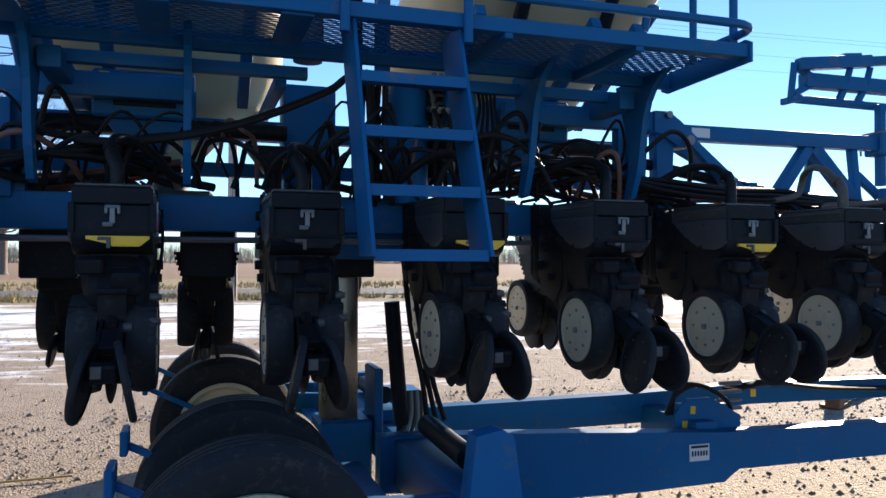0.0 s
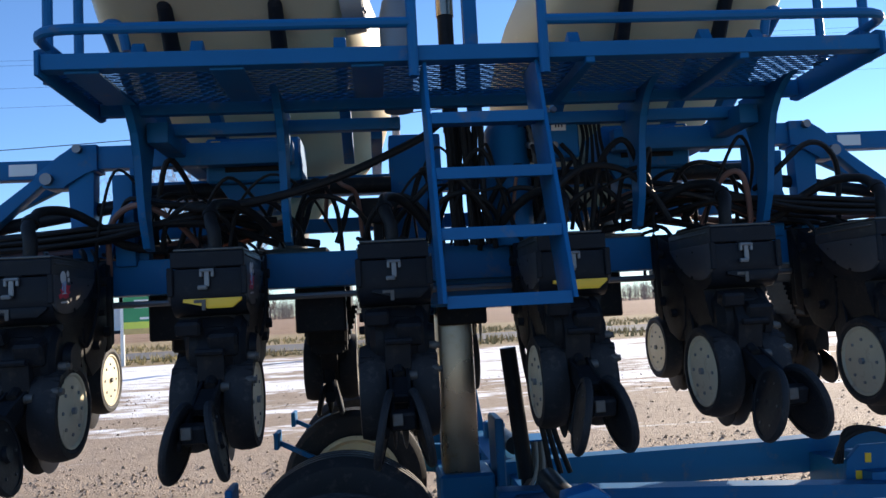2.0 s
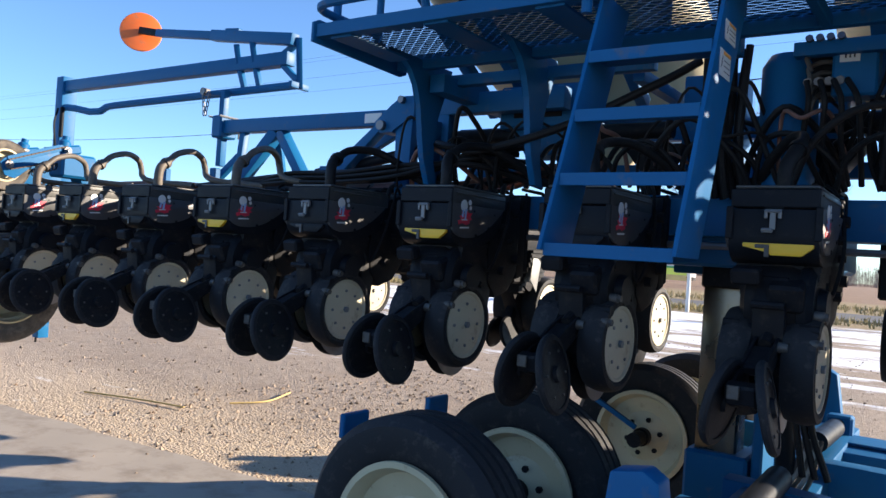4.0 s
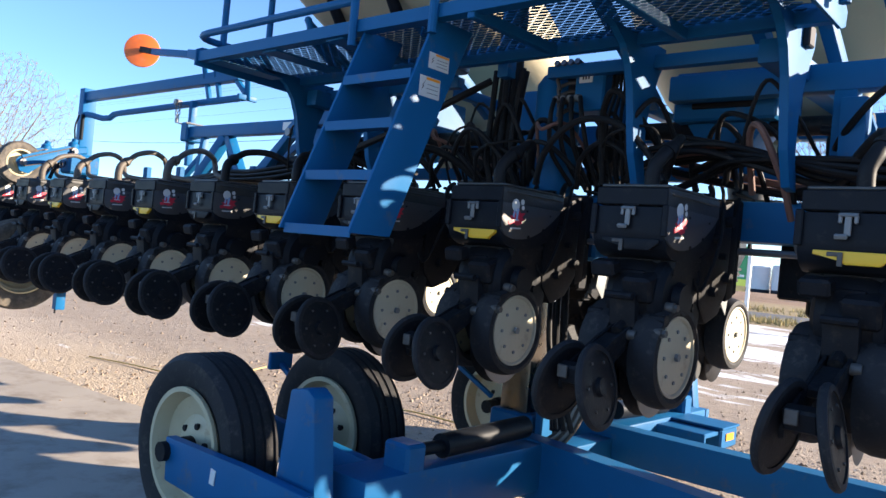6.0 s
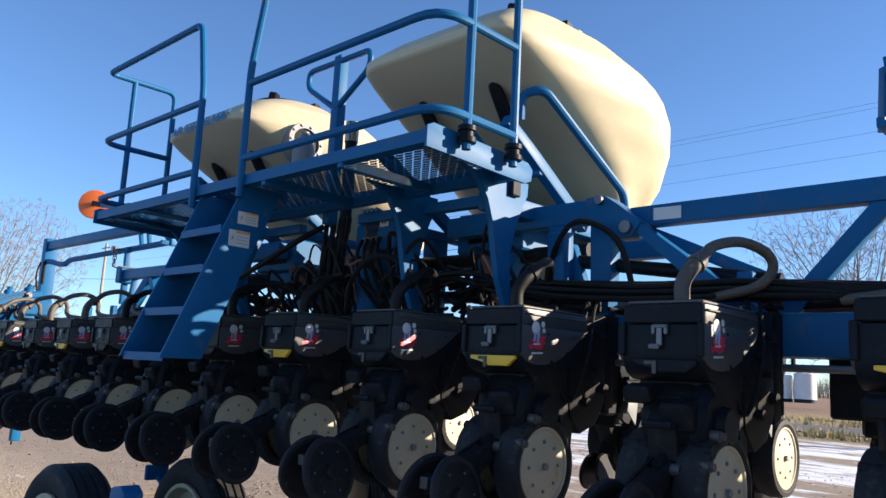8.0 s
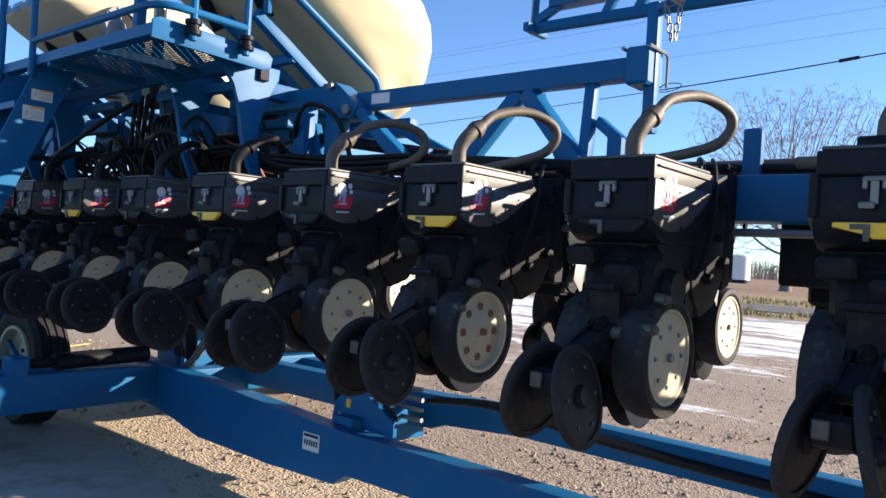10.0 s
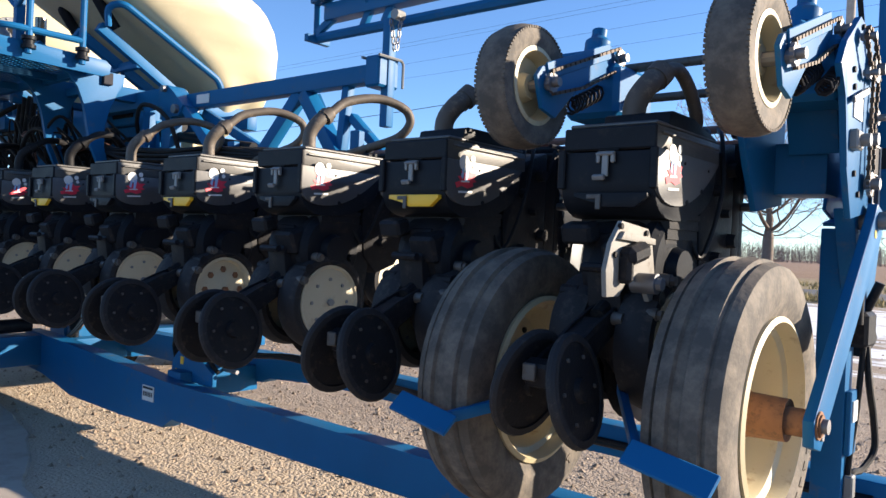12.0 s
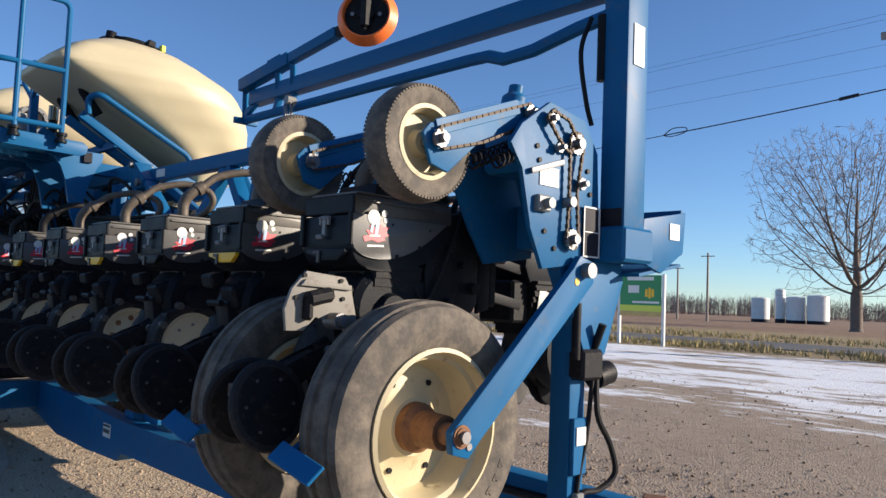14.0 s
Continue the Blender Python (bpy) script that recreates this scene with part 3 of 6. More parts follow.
# ---- wheels ----
def tyre_profile(r, half, bead):
    """Closed section of a tyre of outer radius r, half width and bead radius."""
    return [(bead, -half * 0.72), (r - (r - bead) * 0.55, -half), (r - (r - bead) * 0.18, -half * 0.93), (r - 0.006, -half * 0.68), (r, -half * 0.3), (r, half * 0.3),
            (r - 0.006, half * 0.68), (r - (r - bead) * 0.18, half * 0.93), (r - (r - bead) * 0.55, half), (bead, half * 0.72)]


def grooved(r, half, bead, grooves=4, deep=0.007):
    prof = [(bead, -half * 0.72), (r - (r - bead) * 0.55, -half), (r - (r - bead) * 0.2, -half * 0.95), (r - 0.008, -half * 0.75)]
    for k in range(grooves):
        c = -half * 0.6 + half * 1.2 * k / (grooves - 1)
        prof += [(r, c - half * 0.07), (r - deep, c - half * 0.045), (r - deep, c + half * 0.045), (r, c + half * 0.07)]
    prof += [(r - 0.008, half * 0.75), (r - (r - bead) * 0.2, half * 0.95), (r - (r - bead) * 0.55, half), (bead, half * 0.72)]
    return prof


def bolts(bm, centre, way, radius, count, r, h, start=0.0):
    w, s, u = axes(way)
    for k in range(count):
        a = start + math.tau * k / count
        c = Vector(centre) + (s * math.cos(a) + u * math.sin(a)) * radius
        rod(bm, c, c + w * h, r, n=6)


def gauge_wheel(parent, x, y, z, out, spoked=False):
    """A 16 inch depth wheel; out: +1 or -1, the side of its dished steel face."""
    bm = bmesh.new()
    lathe(bm, tyre_profile(0.206, 0.058, 0.15), (x, y, z), (1, 0, 0), 36, closed=True)
    tyre = part("gauge_wheel", bm, RUBBER, parent, "black rubber gauge wheel with cream steel face")
    bm = bmesh.new()
    face = out * 0.046
    if spoked:
        lathe(bm, [(0.158, face * 0.2), (0.158, face * 1.12), (0.146, face * 1.12), (0.138, face * 0.6), (0.075, face * 0.7), (0.05, face), (0, face)], (x, y, z), (1, 0, 0), 36)
    else:
        lathe(bm, [(0.158, face * 0.2), (0.158, face * 1.12), (0.15, face * 1.12), (0.143, face * 0.96), (0.06, face * 1.03), (0, face * 1.06)], (x, y, z), (1, 0, 0), 36)
    rim = part("wheel_face", bm, FACE, tyre)
    bm = bmesh.new()
    c = (x + face * (0.6 if spoked else 0.98), y, z)
    bolts(bm, c, (out, 0, 0), 0.098, 8, 0.008 if not spoked else 0.017, 0.006)
    rod(bm, (x + face, y, z), (x + face * 1.35, y, z), 0.016, n=6)
    tagged(part("bolts", bm, GALV if not spoked else RUST, tyre), kind="stuff")


def closing_wheel(parent, side):
    """A thin press wheel, leaning so that the pair closes towards the ground."""
    c = Vector((side * 0.072, -0.25, 1.04))
    way = Vector((1, 0.10 * side, 0.20 * side)).normalized()
    bm = bmesh.new()
    lathe(bm, [(0.128, -0.014), (0.145, -0.014), (0.152, -0.006), (0.153, 0.004), (0.147, 0.013), (0.128, 0.014)], c, way, 32, closed=True)
    w = part("closing_wheel", bm, RUBBER, parent, "narrow black rubber closing wheel")
    bm = bmesh.new()
    lathe(bm, [(0, -0.012), (0.03, -0.016), (0.132, -0.009), (0.132, 0.009), (0.035, 0.010), (0.03, 0.024), (0, 0.024)], c, way, 28)
    part("wheel_disc", bm, IRON, w)
    bm = bmesh.new()
    bolts(bm, c + way * 0.009 * side, way * side, 0.095, 6, 0.006, 0.006)
    tagged(part("disc_bolts", bm, DULL, w), kind="stuff")


# ---- row units ----
def logo(parent, x):
    """The maker's sticker on the box's side, as plain coloured shapes."""
    def grown(pts):
        return [(0.098 + (y - 0.055) * 1.45, 1.652 + (z - 1.63) * 1.45) for y, z in pts]
    bm = bmesh.new()
    slab(bm, grown([(0.020, 1.598), (0.040, 1.604), (0.062, 1.599), (0.084, 1.606), (0.080, 1.614), (0.096, 1.618), (0.084, 1.626), (0.098, 1.640), (0.074, 1.638), (0.064, 1.646), (0.056, 1.634), (0.034, 1.640), (0.038, 1.628), (0.022, 1.626), (0.034, 1.616), (0.014, 1.610)]), "yz", x, 0.0015)
    a = part("sticker", bm, RED, parent, "small red, white and blue sticker of plain shapes")
    for pts, thick in ((arc(0.046, 1.660, 0.019, 0, 345, 12), 0.0017), (arc(0.079, 1.672, 0.009, 0, 345, 8), 0.0017), (arc(0.084, 1.655, 0.007, 0, 345, 8), 0.0017),
                       ([(0.034, 1.612), (0.068, 1.614), (0.066, 1.618), (0.036, 1.616)], 0.0024), ([(0.028, 1.586), (0.080, 1.589), (0.080, 1.594), (0.028, 1.591)], 0.0017)):
        bm = bmesh.new()
        slab(bm, grown(pts), "yz", x, thick)
        part("white_print", bm, WHITE, a)
    for pts in ([(0.05, 1.615), (0.058, 1.615), (0.064, 1.65), (0.052, 1.65)], [(0.034, 1.625), (0.042, 1.62), (0.046, 1.645), (0.04, 1.648)]):
        bm = bmesh.new()
        slab(bm, grown(pts), "yz", x, 0.0028)
        part("blue_print", bm, PALEBLUE, a)


def row_unit(side, yellow, spoked=False, outer=True, stub=False):
    """One rear row unit, with its origin under its latch. side: where its hose leads."""
    u = thing("row_unit", "black planter row unit with seed box and " + ("yellow handle" if yellow else "plain black handle"), "row unit", "rear row units")
    W = 0.158

    def bend(p, c, q):
        return [tuple((1 - t) ** 2 * p[k] + 2 * t * (1 - t) * c[k] + t * t * q[k] for k in (0, 1)) for t in [j / 8 for j in range(1, 9)]]
    # the box in side view: an upright rear, a round belly and a slope up to the front
    outline = [(0.0, 1.700), (0.0, 1.60)] + bend((0.0, 1.60), (0.0, 1.505), (0.13, 1.505)) + bend((0.13, 1.505), (0.36, 1.505), (0.44, 1.62)) + [(0.46, 1.700)]
    bm = bmesh.new()
    slab(bm, outline, "yz", -W + 0.006, 2 * W - 0.012, 0.008)
    box = part("seed_box", bm, BLACK, u)
    shield = [(-0.006, 1.703), (-0.006, 1.61)] + bend((-0.006, 1.61), (-0.002, 1.547), (0.12, 1.547)) + bend((0.12, 1.547), (0.27, 1.548), (0.436, 1.690)) + [(0.45, 1.703)]
    for sx in (-1, 1):
        bm = bmesh.new()
        slab(bm, shield, "yz", sx * (W - 0.003) - 0.006, 0.012, 0.002)
        panel = part("side_panel", bm, SIDEGREY, box, "grey moulded shield-shaped side panel")
        for y, z, r in ((0.175, 1.677, 0.005), (0.20, 1.562, 0.009), (0.31, 1.604, 0.007), (0.36, 1.672, 0.004)):
            bm = bmesh.new()
            rod(bm, (sx * (W + 0.0025), y, z), (sx * (W + 0.0055), y, z), r, n=8)
            part("rivet", bm, IRON, panel)
        # raised edge round the rear opening
        bm = bmesh.new()
        bx(bm, (sx * (W - 0.010), -0.006, 1.648), (0.024, 0.016, 0.118), bev=0.004)
        part("rear_edge", bm, BLACK, box)
    logo(u, W + 0.0035)
    # thin stepped lid, flat on top, set in from the box's walls
    bm = bmesh.new()
    slab(bm, [(0.012, 1.704), (0.010, 1.765), (0.016, 1.772), (0.486, 1.774), (0.49, 1.704)], "yz", -W + 0.012, 2 * W - 0.024, 0.006)
    lid = part("lid", bm, LID, box, "dusty grey plastic lid")
    bm = bmesh.new()
    bx(bm, (0, 0.25, 1.780), (2 * W - 0.034, 0.46, 0.012), bev=0.004)
    part("raised_top", bm, LID, lid)
    bm = bmesh.new()
    bx(bm, (0, 0.008, 1.715), (0.07, 0.012, 0.03), bev=0.004)
    part("latch_keeper", bm, BLACK, lid)
    # black strip that puts the shade on this face of the lid into colour
    bm = bmesh.new()
    bx(bm, (0, 0.006, 1.738), (2 * W - 0.02, 0.012, 0.066), bev=0.004)
    part("lid_front", bm, BLACK, lid, "front strip of the lid, coloured black for its shade")
    for sx in (-1, 1):
        bm = bmesh.new()
        bx(bm, (sx * (W - 0.006), 0.25, 1.752), (0.006, 0.44, 0.008), bev=0.002)
        part("top_rib", bm, LID, lid)
    if stub:
        bm = bmesh.new()
        slab(bm, [(0.10, 1.778), (0.11, 1.822), (0.13, 1.828), (0.28, 1.826), (0.47, 1.790), (0.475, 1.778)], "yz", -0.075, 0.215, 0.006)
        part("elbow_mount", bm, BLACK, lid, "black raised mount that slopes to the front")
        bm = bmesh.new()
        bx(bm, (-0.11, 0.30, 1.80), (0.022, 0.03, 0.03), bev=0.004)
        bx(bm, (-0.11, 0.30, 1.82), (0.05, 0.04, 0.016), bev=0.004)
        part("lid_knob", bm, BLACK, lid)
    bm = bmesh.new()
    bx(bm, (0.05, 0.44, 1.792), (0.12, 0.06, 0.022), (4, 0, 0), 0.005)
    rod(bm, (-0.02, 0.45, 1.796), (0.12, 0.45, 1.796), 0.008, n=8)
    part("lid_hinge", bm, IRON, lid)
    bm = bmesh.new()
    bx(bm, (0, -0.010, 1.692), (0.056, 0.012, 0.013), bev=0.003)
    bx(bm, (-0.023, -0.012, 1.677), (0.012, 0.014, 0.026), bev=0.003)
    bx(bm, (0.023, -0.012, 1.677), (0.012, 0.014, 0.026), bev=0.003)
    bx(bm, (0, -0.014, 1.656), (0.020, 0.008, 0.062), bev=0.002)
    bx(bm, (-0.016, -0.022, 1.622), (0.038, 0.014, 0.016), (25, 0, 0), 0.003)
    rod(bm, (-0.028, -0.018, 1.690), (0.028, -0.018, 1.690), 0.0045, n=8)
    part("latch", bm, ZINC, box, "bright zinc toggle latch")
    bm = bmesh.new()
    slab(bm, [(-0.095, 1.577), (0.138, 1.577), (0.138, 1.565), (0.10, 1.535), (0.0, 1.535), (-0.02, 1.55), (-0.095, 1.562)], "xz", -0.022, 0.02, 0.003)
    part("handle", bm, YELLOW if yellow else BLACK, box, "yellow moulded handle" if yellow else "")
    bm = bmesh.new()
    bx(bm, (-0.012, -0.026, 1.55), (0.016, 0.008, 0.045), bev=0.002)
    bx(bm, (-0.035, -0.018, 1.566), (0.035, 0.014, 0.014), bev=0.002)
    part("lower_latch", bm, DULL, box)
    # seed meter and drives
    bm = bmesh.new()
    lathe(bm, [(0, -0.11), (0.10, -0.115), (0.145, -0.09), (0.15, -0.02), (0.15, 0.05), (0.135, 0.10), (0.06, 0.12), (0, 0.12)], (0, 0.18, 1.37), (1, 0, 0), 28)
    bx(bm, (0, 0.20, 1.47), (0.2, 0.18, 0.10), bev=0.01)
    bx(bm, (0.05, 0.06, 1.40), (0.12, 0.12, 0.10), (20, 0, 0), 0.012)
    bx(bm, (-0.08, 0.0, 1.46), (0.1, 0.07, 0.06), (15, 0, 0), 0.01)
    meter = part("seed_meter", bm, IRON, u)
    bm = bmesh.new()
    bolts(bm, (0.115, 0.18, 1.37), (1, 0, 0), 0.12, 8, 0.009, 0.014)
    rod(bm, (0.10, 0.05, 1.28), (0.165, 0.05, 1.28), 0.022, n=10)
    rod(bm, (0.11, 0.30, 1.33), (0.155, 0.30, 1.33), 0.018, n=6)
    rod(bm, (-0.10, 0.05, 1.28), (-0.16, 0.05, 1.28), 0.022, n=10)
    rod(bm, (-0.05, -0.03, 1.36), (0.06, -0.03, 1.36), 0.014, n=8)
    tagged(part("meter_bolts", bm, IRON, meter), kind="stuff")
    for y, z in ((0.10, 1.33), (0.02, 1.235)):
        bm = bmesh.new()
        rod(bm, (0.11, y, z), (0.168, y, z), 0.022, 0.019, n=14)
        rod(bm, (0.168, y, z), (0.182, y, z), 0.015, n=6)
        part("pivot_nut", bm, DULL, meter, "dull grey steel nut and washer")
    bm = bmesh.new()
    lathe(bm, [(0.0, 0.0), (0.14, 0.0), (0.165, -0.02), (0.165, -0.05), (0.15, -0.055)], (0.135, 0.20, 1.36), (1, 0, 0), 26)
    lathe(bm, [(0.0, 0.03), (0.06, 0.03), (0.07, 0.0)], (0.135, 0.20, 1.36), (1, 0, 0), 20)
    part("meter_cover", bm, BLACK, meter)
    # ribbed housing that narrows below the box
    def ribbed(top, low, z0, z1, n):
        right = []
        for k in range(n):
            f = k / n
            w = top + (low - top) * f ** 1.3
            z = z0 + (z1 - z0) * f
            h = (z1 - z0) / n
            right += [(w, z), (w, z + h * 0.55), (w - 0.005, z + h * 0.55), (w - 0.005, z + h)]
        return right + [(-x, z) for x, z in reversed(right)]
    bm = bmesh.new()
    slab(bm, ribbed(0.150, 0.085, 1.53, 1.25, 9), "xz", 0.12, 0.22, 0.0)
    part("meter_housing", bm, IRON, u)
    bm = bmesh.new()
    slab(bm, [(0.42, 1.72), (0.66, 1.80), (0.66, 1.40), (0.58, 1.30), (0.46, 1.26), (0.38, 1.34), (0.36, 1.52)], "yz", -0.14, 0.28, 0.014)
    head = part("support_head", bm, IRON, u)
    for sx in (-1, 1):
        for y, z, r in ((0.60, 1.70, 0.026), (0.48, 1.62, 0.020), (0.62, 1.46, 0.026), (0.48, 1.40, 0.022), (0.55, 1.55, 0.016)):
            bm = bmesh.new()
            rod(bm, (sx * 0.138, y, z), (sx * 0.168, y, z), r, r * 0.9, n=10)
            part("link_pin", bm, IRON, head)
        bm = bmesh.new()
        slab(bm, [(0.34, 1.48), (0.44, 1.46), (0.40, 1.20), (0.30, 1.04), (0.25, 1.06), (0.30, 1.24)], "yz", sx * 0.125 - 0.006, 0.012, 0.003)
        part("side_strap", bm, IRON, head)
    # hoses and cable looped over the head
    for k, (x, r) in enumerate(((-0.10, 0.011), (0.07, 0.014), (0.12, 0.008))):
        bm = bmesh.new()
        pipe(bm, [(x, 0.30, 1.50), (x + 0.03, 0.36, 1.40), (x + 0.05, 0.46, 1.50 + 0.05 * k), (x, 0.58, 1.80), (x - 0.06, 0.70, 1.86)], r, 8, 5)
        part("unit_hose", bm, BLACKHOSE, u)
    # shank casting with its side plates
    bm = bmesh.new()
    slab(bm, [(0.05, 1.46), (0.44, 1.50), (0.50, 1.36), (0.42, 1.18), (0.34, 1.02), (0.22, 0.98), (0.10, 1.08), (0.02, 1.22), (0.0, 1.36)], "yz", -0.055, 0.11, 0.01)
    bx(bm, (0, 0.44, 1.48), (0.26, 0.10, 0.30), (8, 0, 0), 0.012)
    bx(bm, (0.0, 0.33, 1.24), (0.17, 0.16, 0.14), (30, 0, 0), 0.02)
    part("shank", bm, IRON, u)
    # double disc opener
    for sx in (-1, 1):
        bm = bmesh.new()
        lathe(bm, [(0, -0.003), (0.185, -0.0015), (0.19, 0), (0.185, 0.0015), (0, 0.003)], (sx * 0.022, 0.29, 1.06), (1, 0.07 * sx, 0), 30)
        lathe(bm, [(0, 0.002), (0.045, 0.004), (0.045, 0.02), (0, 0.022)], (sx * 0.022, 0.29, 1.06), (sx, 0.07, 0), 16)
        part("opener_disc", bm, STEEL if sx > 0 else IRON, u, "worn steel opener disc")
        bm = bmesh.new()
        bar(bm, (sx * 0.05, 0.06, 1.26), (sx * 0.052, 0.185, 1.13), 0.025, 0.05)
        rod(bm, (sx * 0.03, 0.06, 1.26), (sx * 0.085, 0.06, 1.26), 0.035, n=14)
        part("gauge_arm", bm, IRON, u)
        gauge_wheel(u, sx * 0.108, 0.175, 1.14, sx, spoked and sx > 0)
        closing_wheel(u, sx)
    bm = bmesh.new()
    for sx in (-1, 1):
        slab(bm, [(0.12, 1.23), (0.10, 1.28), (-0.10, 1.20), (-0.30, 1.10), (-0.30, 1.04), (-0.22, 1.02), (-0.08, 1.12)], "yz", sx * 0.036 - 0.006, 0.012, 0.003)
    bx(bm, (0, -0.10, 1.17), (0.085, 0.16, 0.04), (22, 0, 0), 0.008)
    bx(bm, (0, -0.30, 1.08), (0.10, 0.05, 0.07), (20, 0, 0), 0.008)
    rod(bm, (-0.085, -0.25, 1.045), (0.085, -0.25, 1.045), 0.014, n=10)
    pipe(bm, [(0.0, -0.02, 1.22), (0.0, 0.05, 1.26), (0.0, 0.12, 1.30)], 0.024, 10, 3)
    arm = part("closing_arm", bm, IRON, u)
    bm = bmesh.new()
    rod(bm, (0.042, 0.0, 1.215), (0.075, 0.0, 1.215), 0.02, n=12)
    bx(bm, (-0.02, -0.335, 1.085), (0.04, 0.012, 0.045), bev=0.003)
    tagged(part("pivot_bolts", bm, DULL, arm), kind="stuff")
    # parallel links to the toolbar, spring and clamp
    for sx in (-1, 1):
        for z in (1.60, 1.40):
            bm = bmesh.new()
            bar(bm, (sx * 0.115, 0.44, z - 0.02), (sx * 0.115, 0.74, z + 0.05), 0.02, 0.05)
            part("parallel_link", bm, IRON, u)
    bm = bmesh.new()
    pipe(bm, [(0.045 * math.cos(k * 0.9), 0.50 + 0.0065 * k, 1.50 + 0.045 * math.sin(k * 0.9) + 0.002 * k) for k in range(40)], 0.008, 6, 0)
    part("down_spring", bm, IRON, u)
    bm = bmesh.new()
    bx(bm, (0, 0.755, 1.60), (0.27, 0.05, 0.42), bev=0.01)
    for sx in (-1, 1):
        slab(bm, [(0.73, 1.82), (0.73, 1.38), (0.66, 1.36), (0.66, 1.66)], "yz", sx * 0.13 - 0.008, 0.016, 0.003)
        pipe(bm, bent([(sx * 0.10, 0.74, 1.84), (sx * 0.10, 0.985, 1.84), (sx * 0.10, 0.985, 1.60)], 0.03), 0.010, 6, 0)
    part("mounting_clamp", bm, IRON, u)
    # bulk seed hose with its elbow
    bm = bmesh.new()
    pipe(bm, [(0, 0.16, 1.775), (0, 0.16, 1.86), (side * 0.02, 0.19, 1.92), (side * 0.03, 0.25, 1.965)], 0.036 if stub else 0.029, 12, 4)
    lathe(bm, [(0.03, -0.012), (0.037, -0.012), (0.037, 0.012), (0.03, 0.012)], (side * 0.025, 0.225, 1.945), (side * 0.1, 0.6, 0.55), 14, closed=True)
    part("hose_elbow", bm, HOSE if outer else BLACKHOSE, box, "grey ribbed hose elbow" if outer else "")
    bm = bmesh.new()
    if stub:
        rod(bm, (side * 0.027, 0.238, 1.953), (side * 0.036, 0.268, 1.982), 0.042, n=16)
        part("hose_collar", bm, HOSE, u, "grey collar on the elbow")
        bm = bmesh.new()
        pipe(bm, [(side * 0.036, 0.268, 1.982), (side * 0.05, 0.36, 2.0), (side * 0.06, 0.45, 1.93), (side * 0.05, 0.52, 1.84), (side * -0.05, 0.62, 1.83), (side * -0.4, 0.74, 1.845)], 0.022, 12, 5)
        part("delivery_hose", bm, HOSE, u, "tan seed delivery hose turned down behind the box")
        return u
    if outer:
        pipe(bm, [(side * 0.03, 0.25, 1.965), (side * 0.045, 0.33, 2.025), (side * 0.09, 0.48, 2.06), (side * 0.14, 0.60, 2.03), (side * 0.15, 0.635, 1.97), (side * 0.10, 0.62, 1.905), (side * -0.05, 0.62, 1.87), (side * -0.38, 0.72, 1.85)], 0.021, 12, 5)
    else:
        pipe(bm, [(side * 0.03, 0.25, 1.965), (side * 0.02, 0.33, 2.01), (side * -0.05, 0.46, 2.02), (side * -0.14, 0.58, 1.96), (side * -0.22, 0.68, 1.88), (side * -0.40, 0.78, 1.85)], 0.022, 12, 5)
    part("delivery_hose", bm, HOSE if outer else BLACKHOSE, u, "tan seed delivery hose in a loop" if outer else "dark seed delivery hose")
    return u


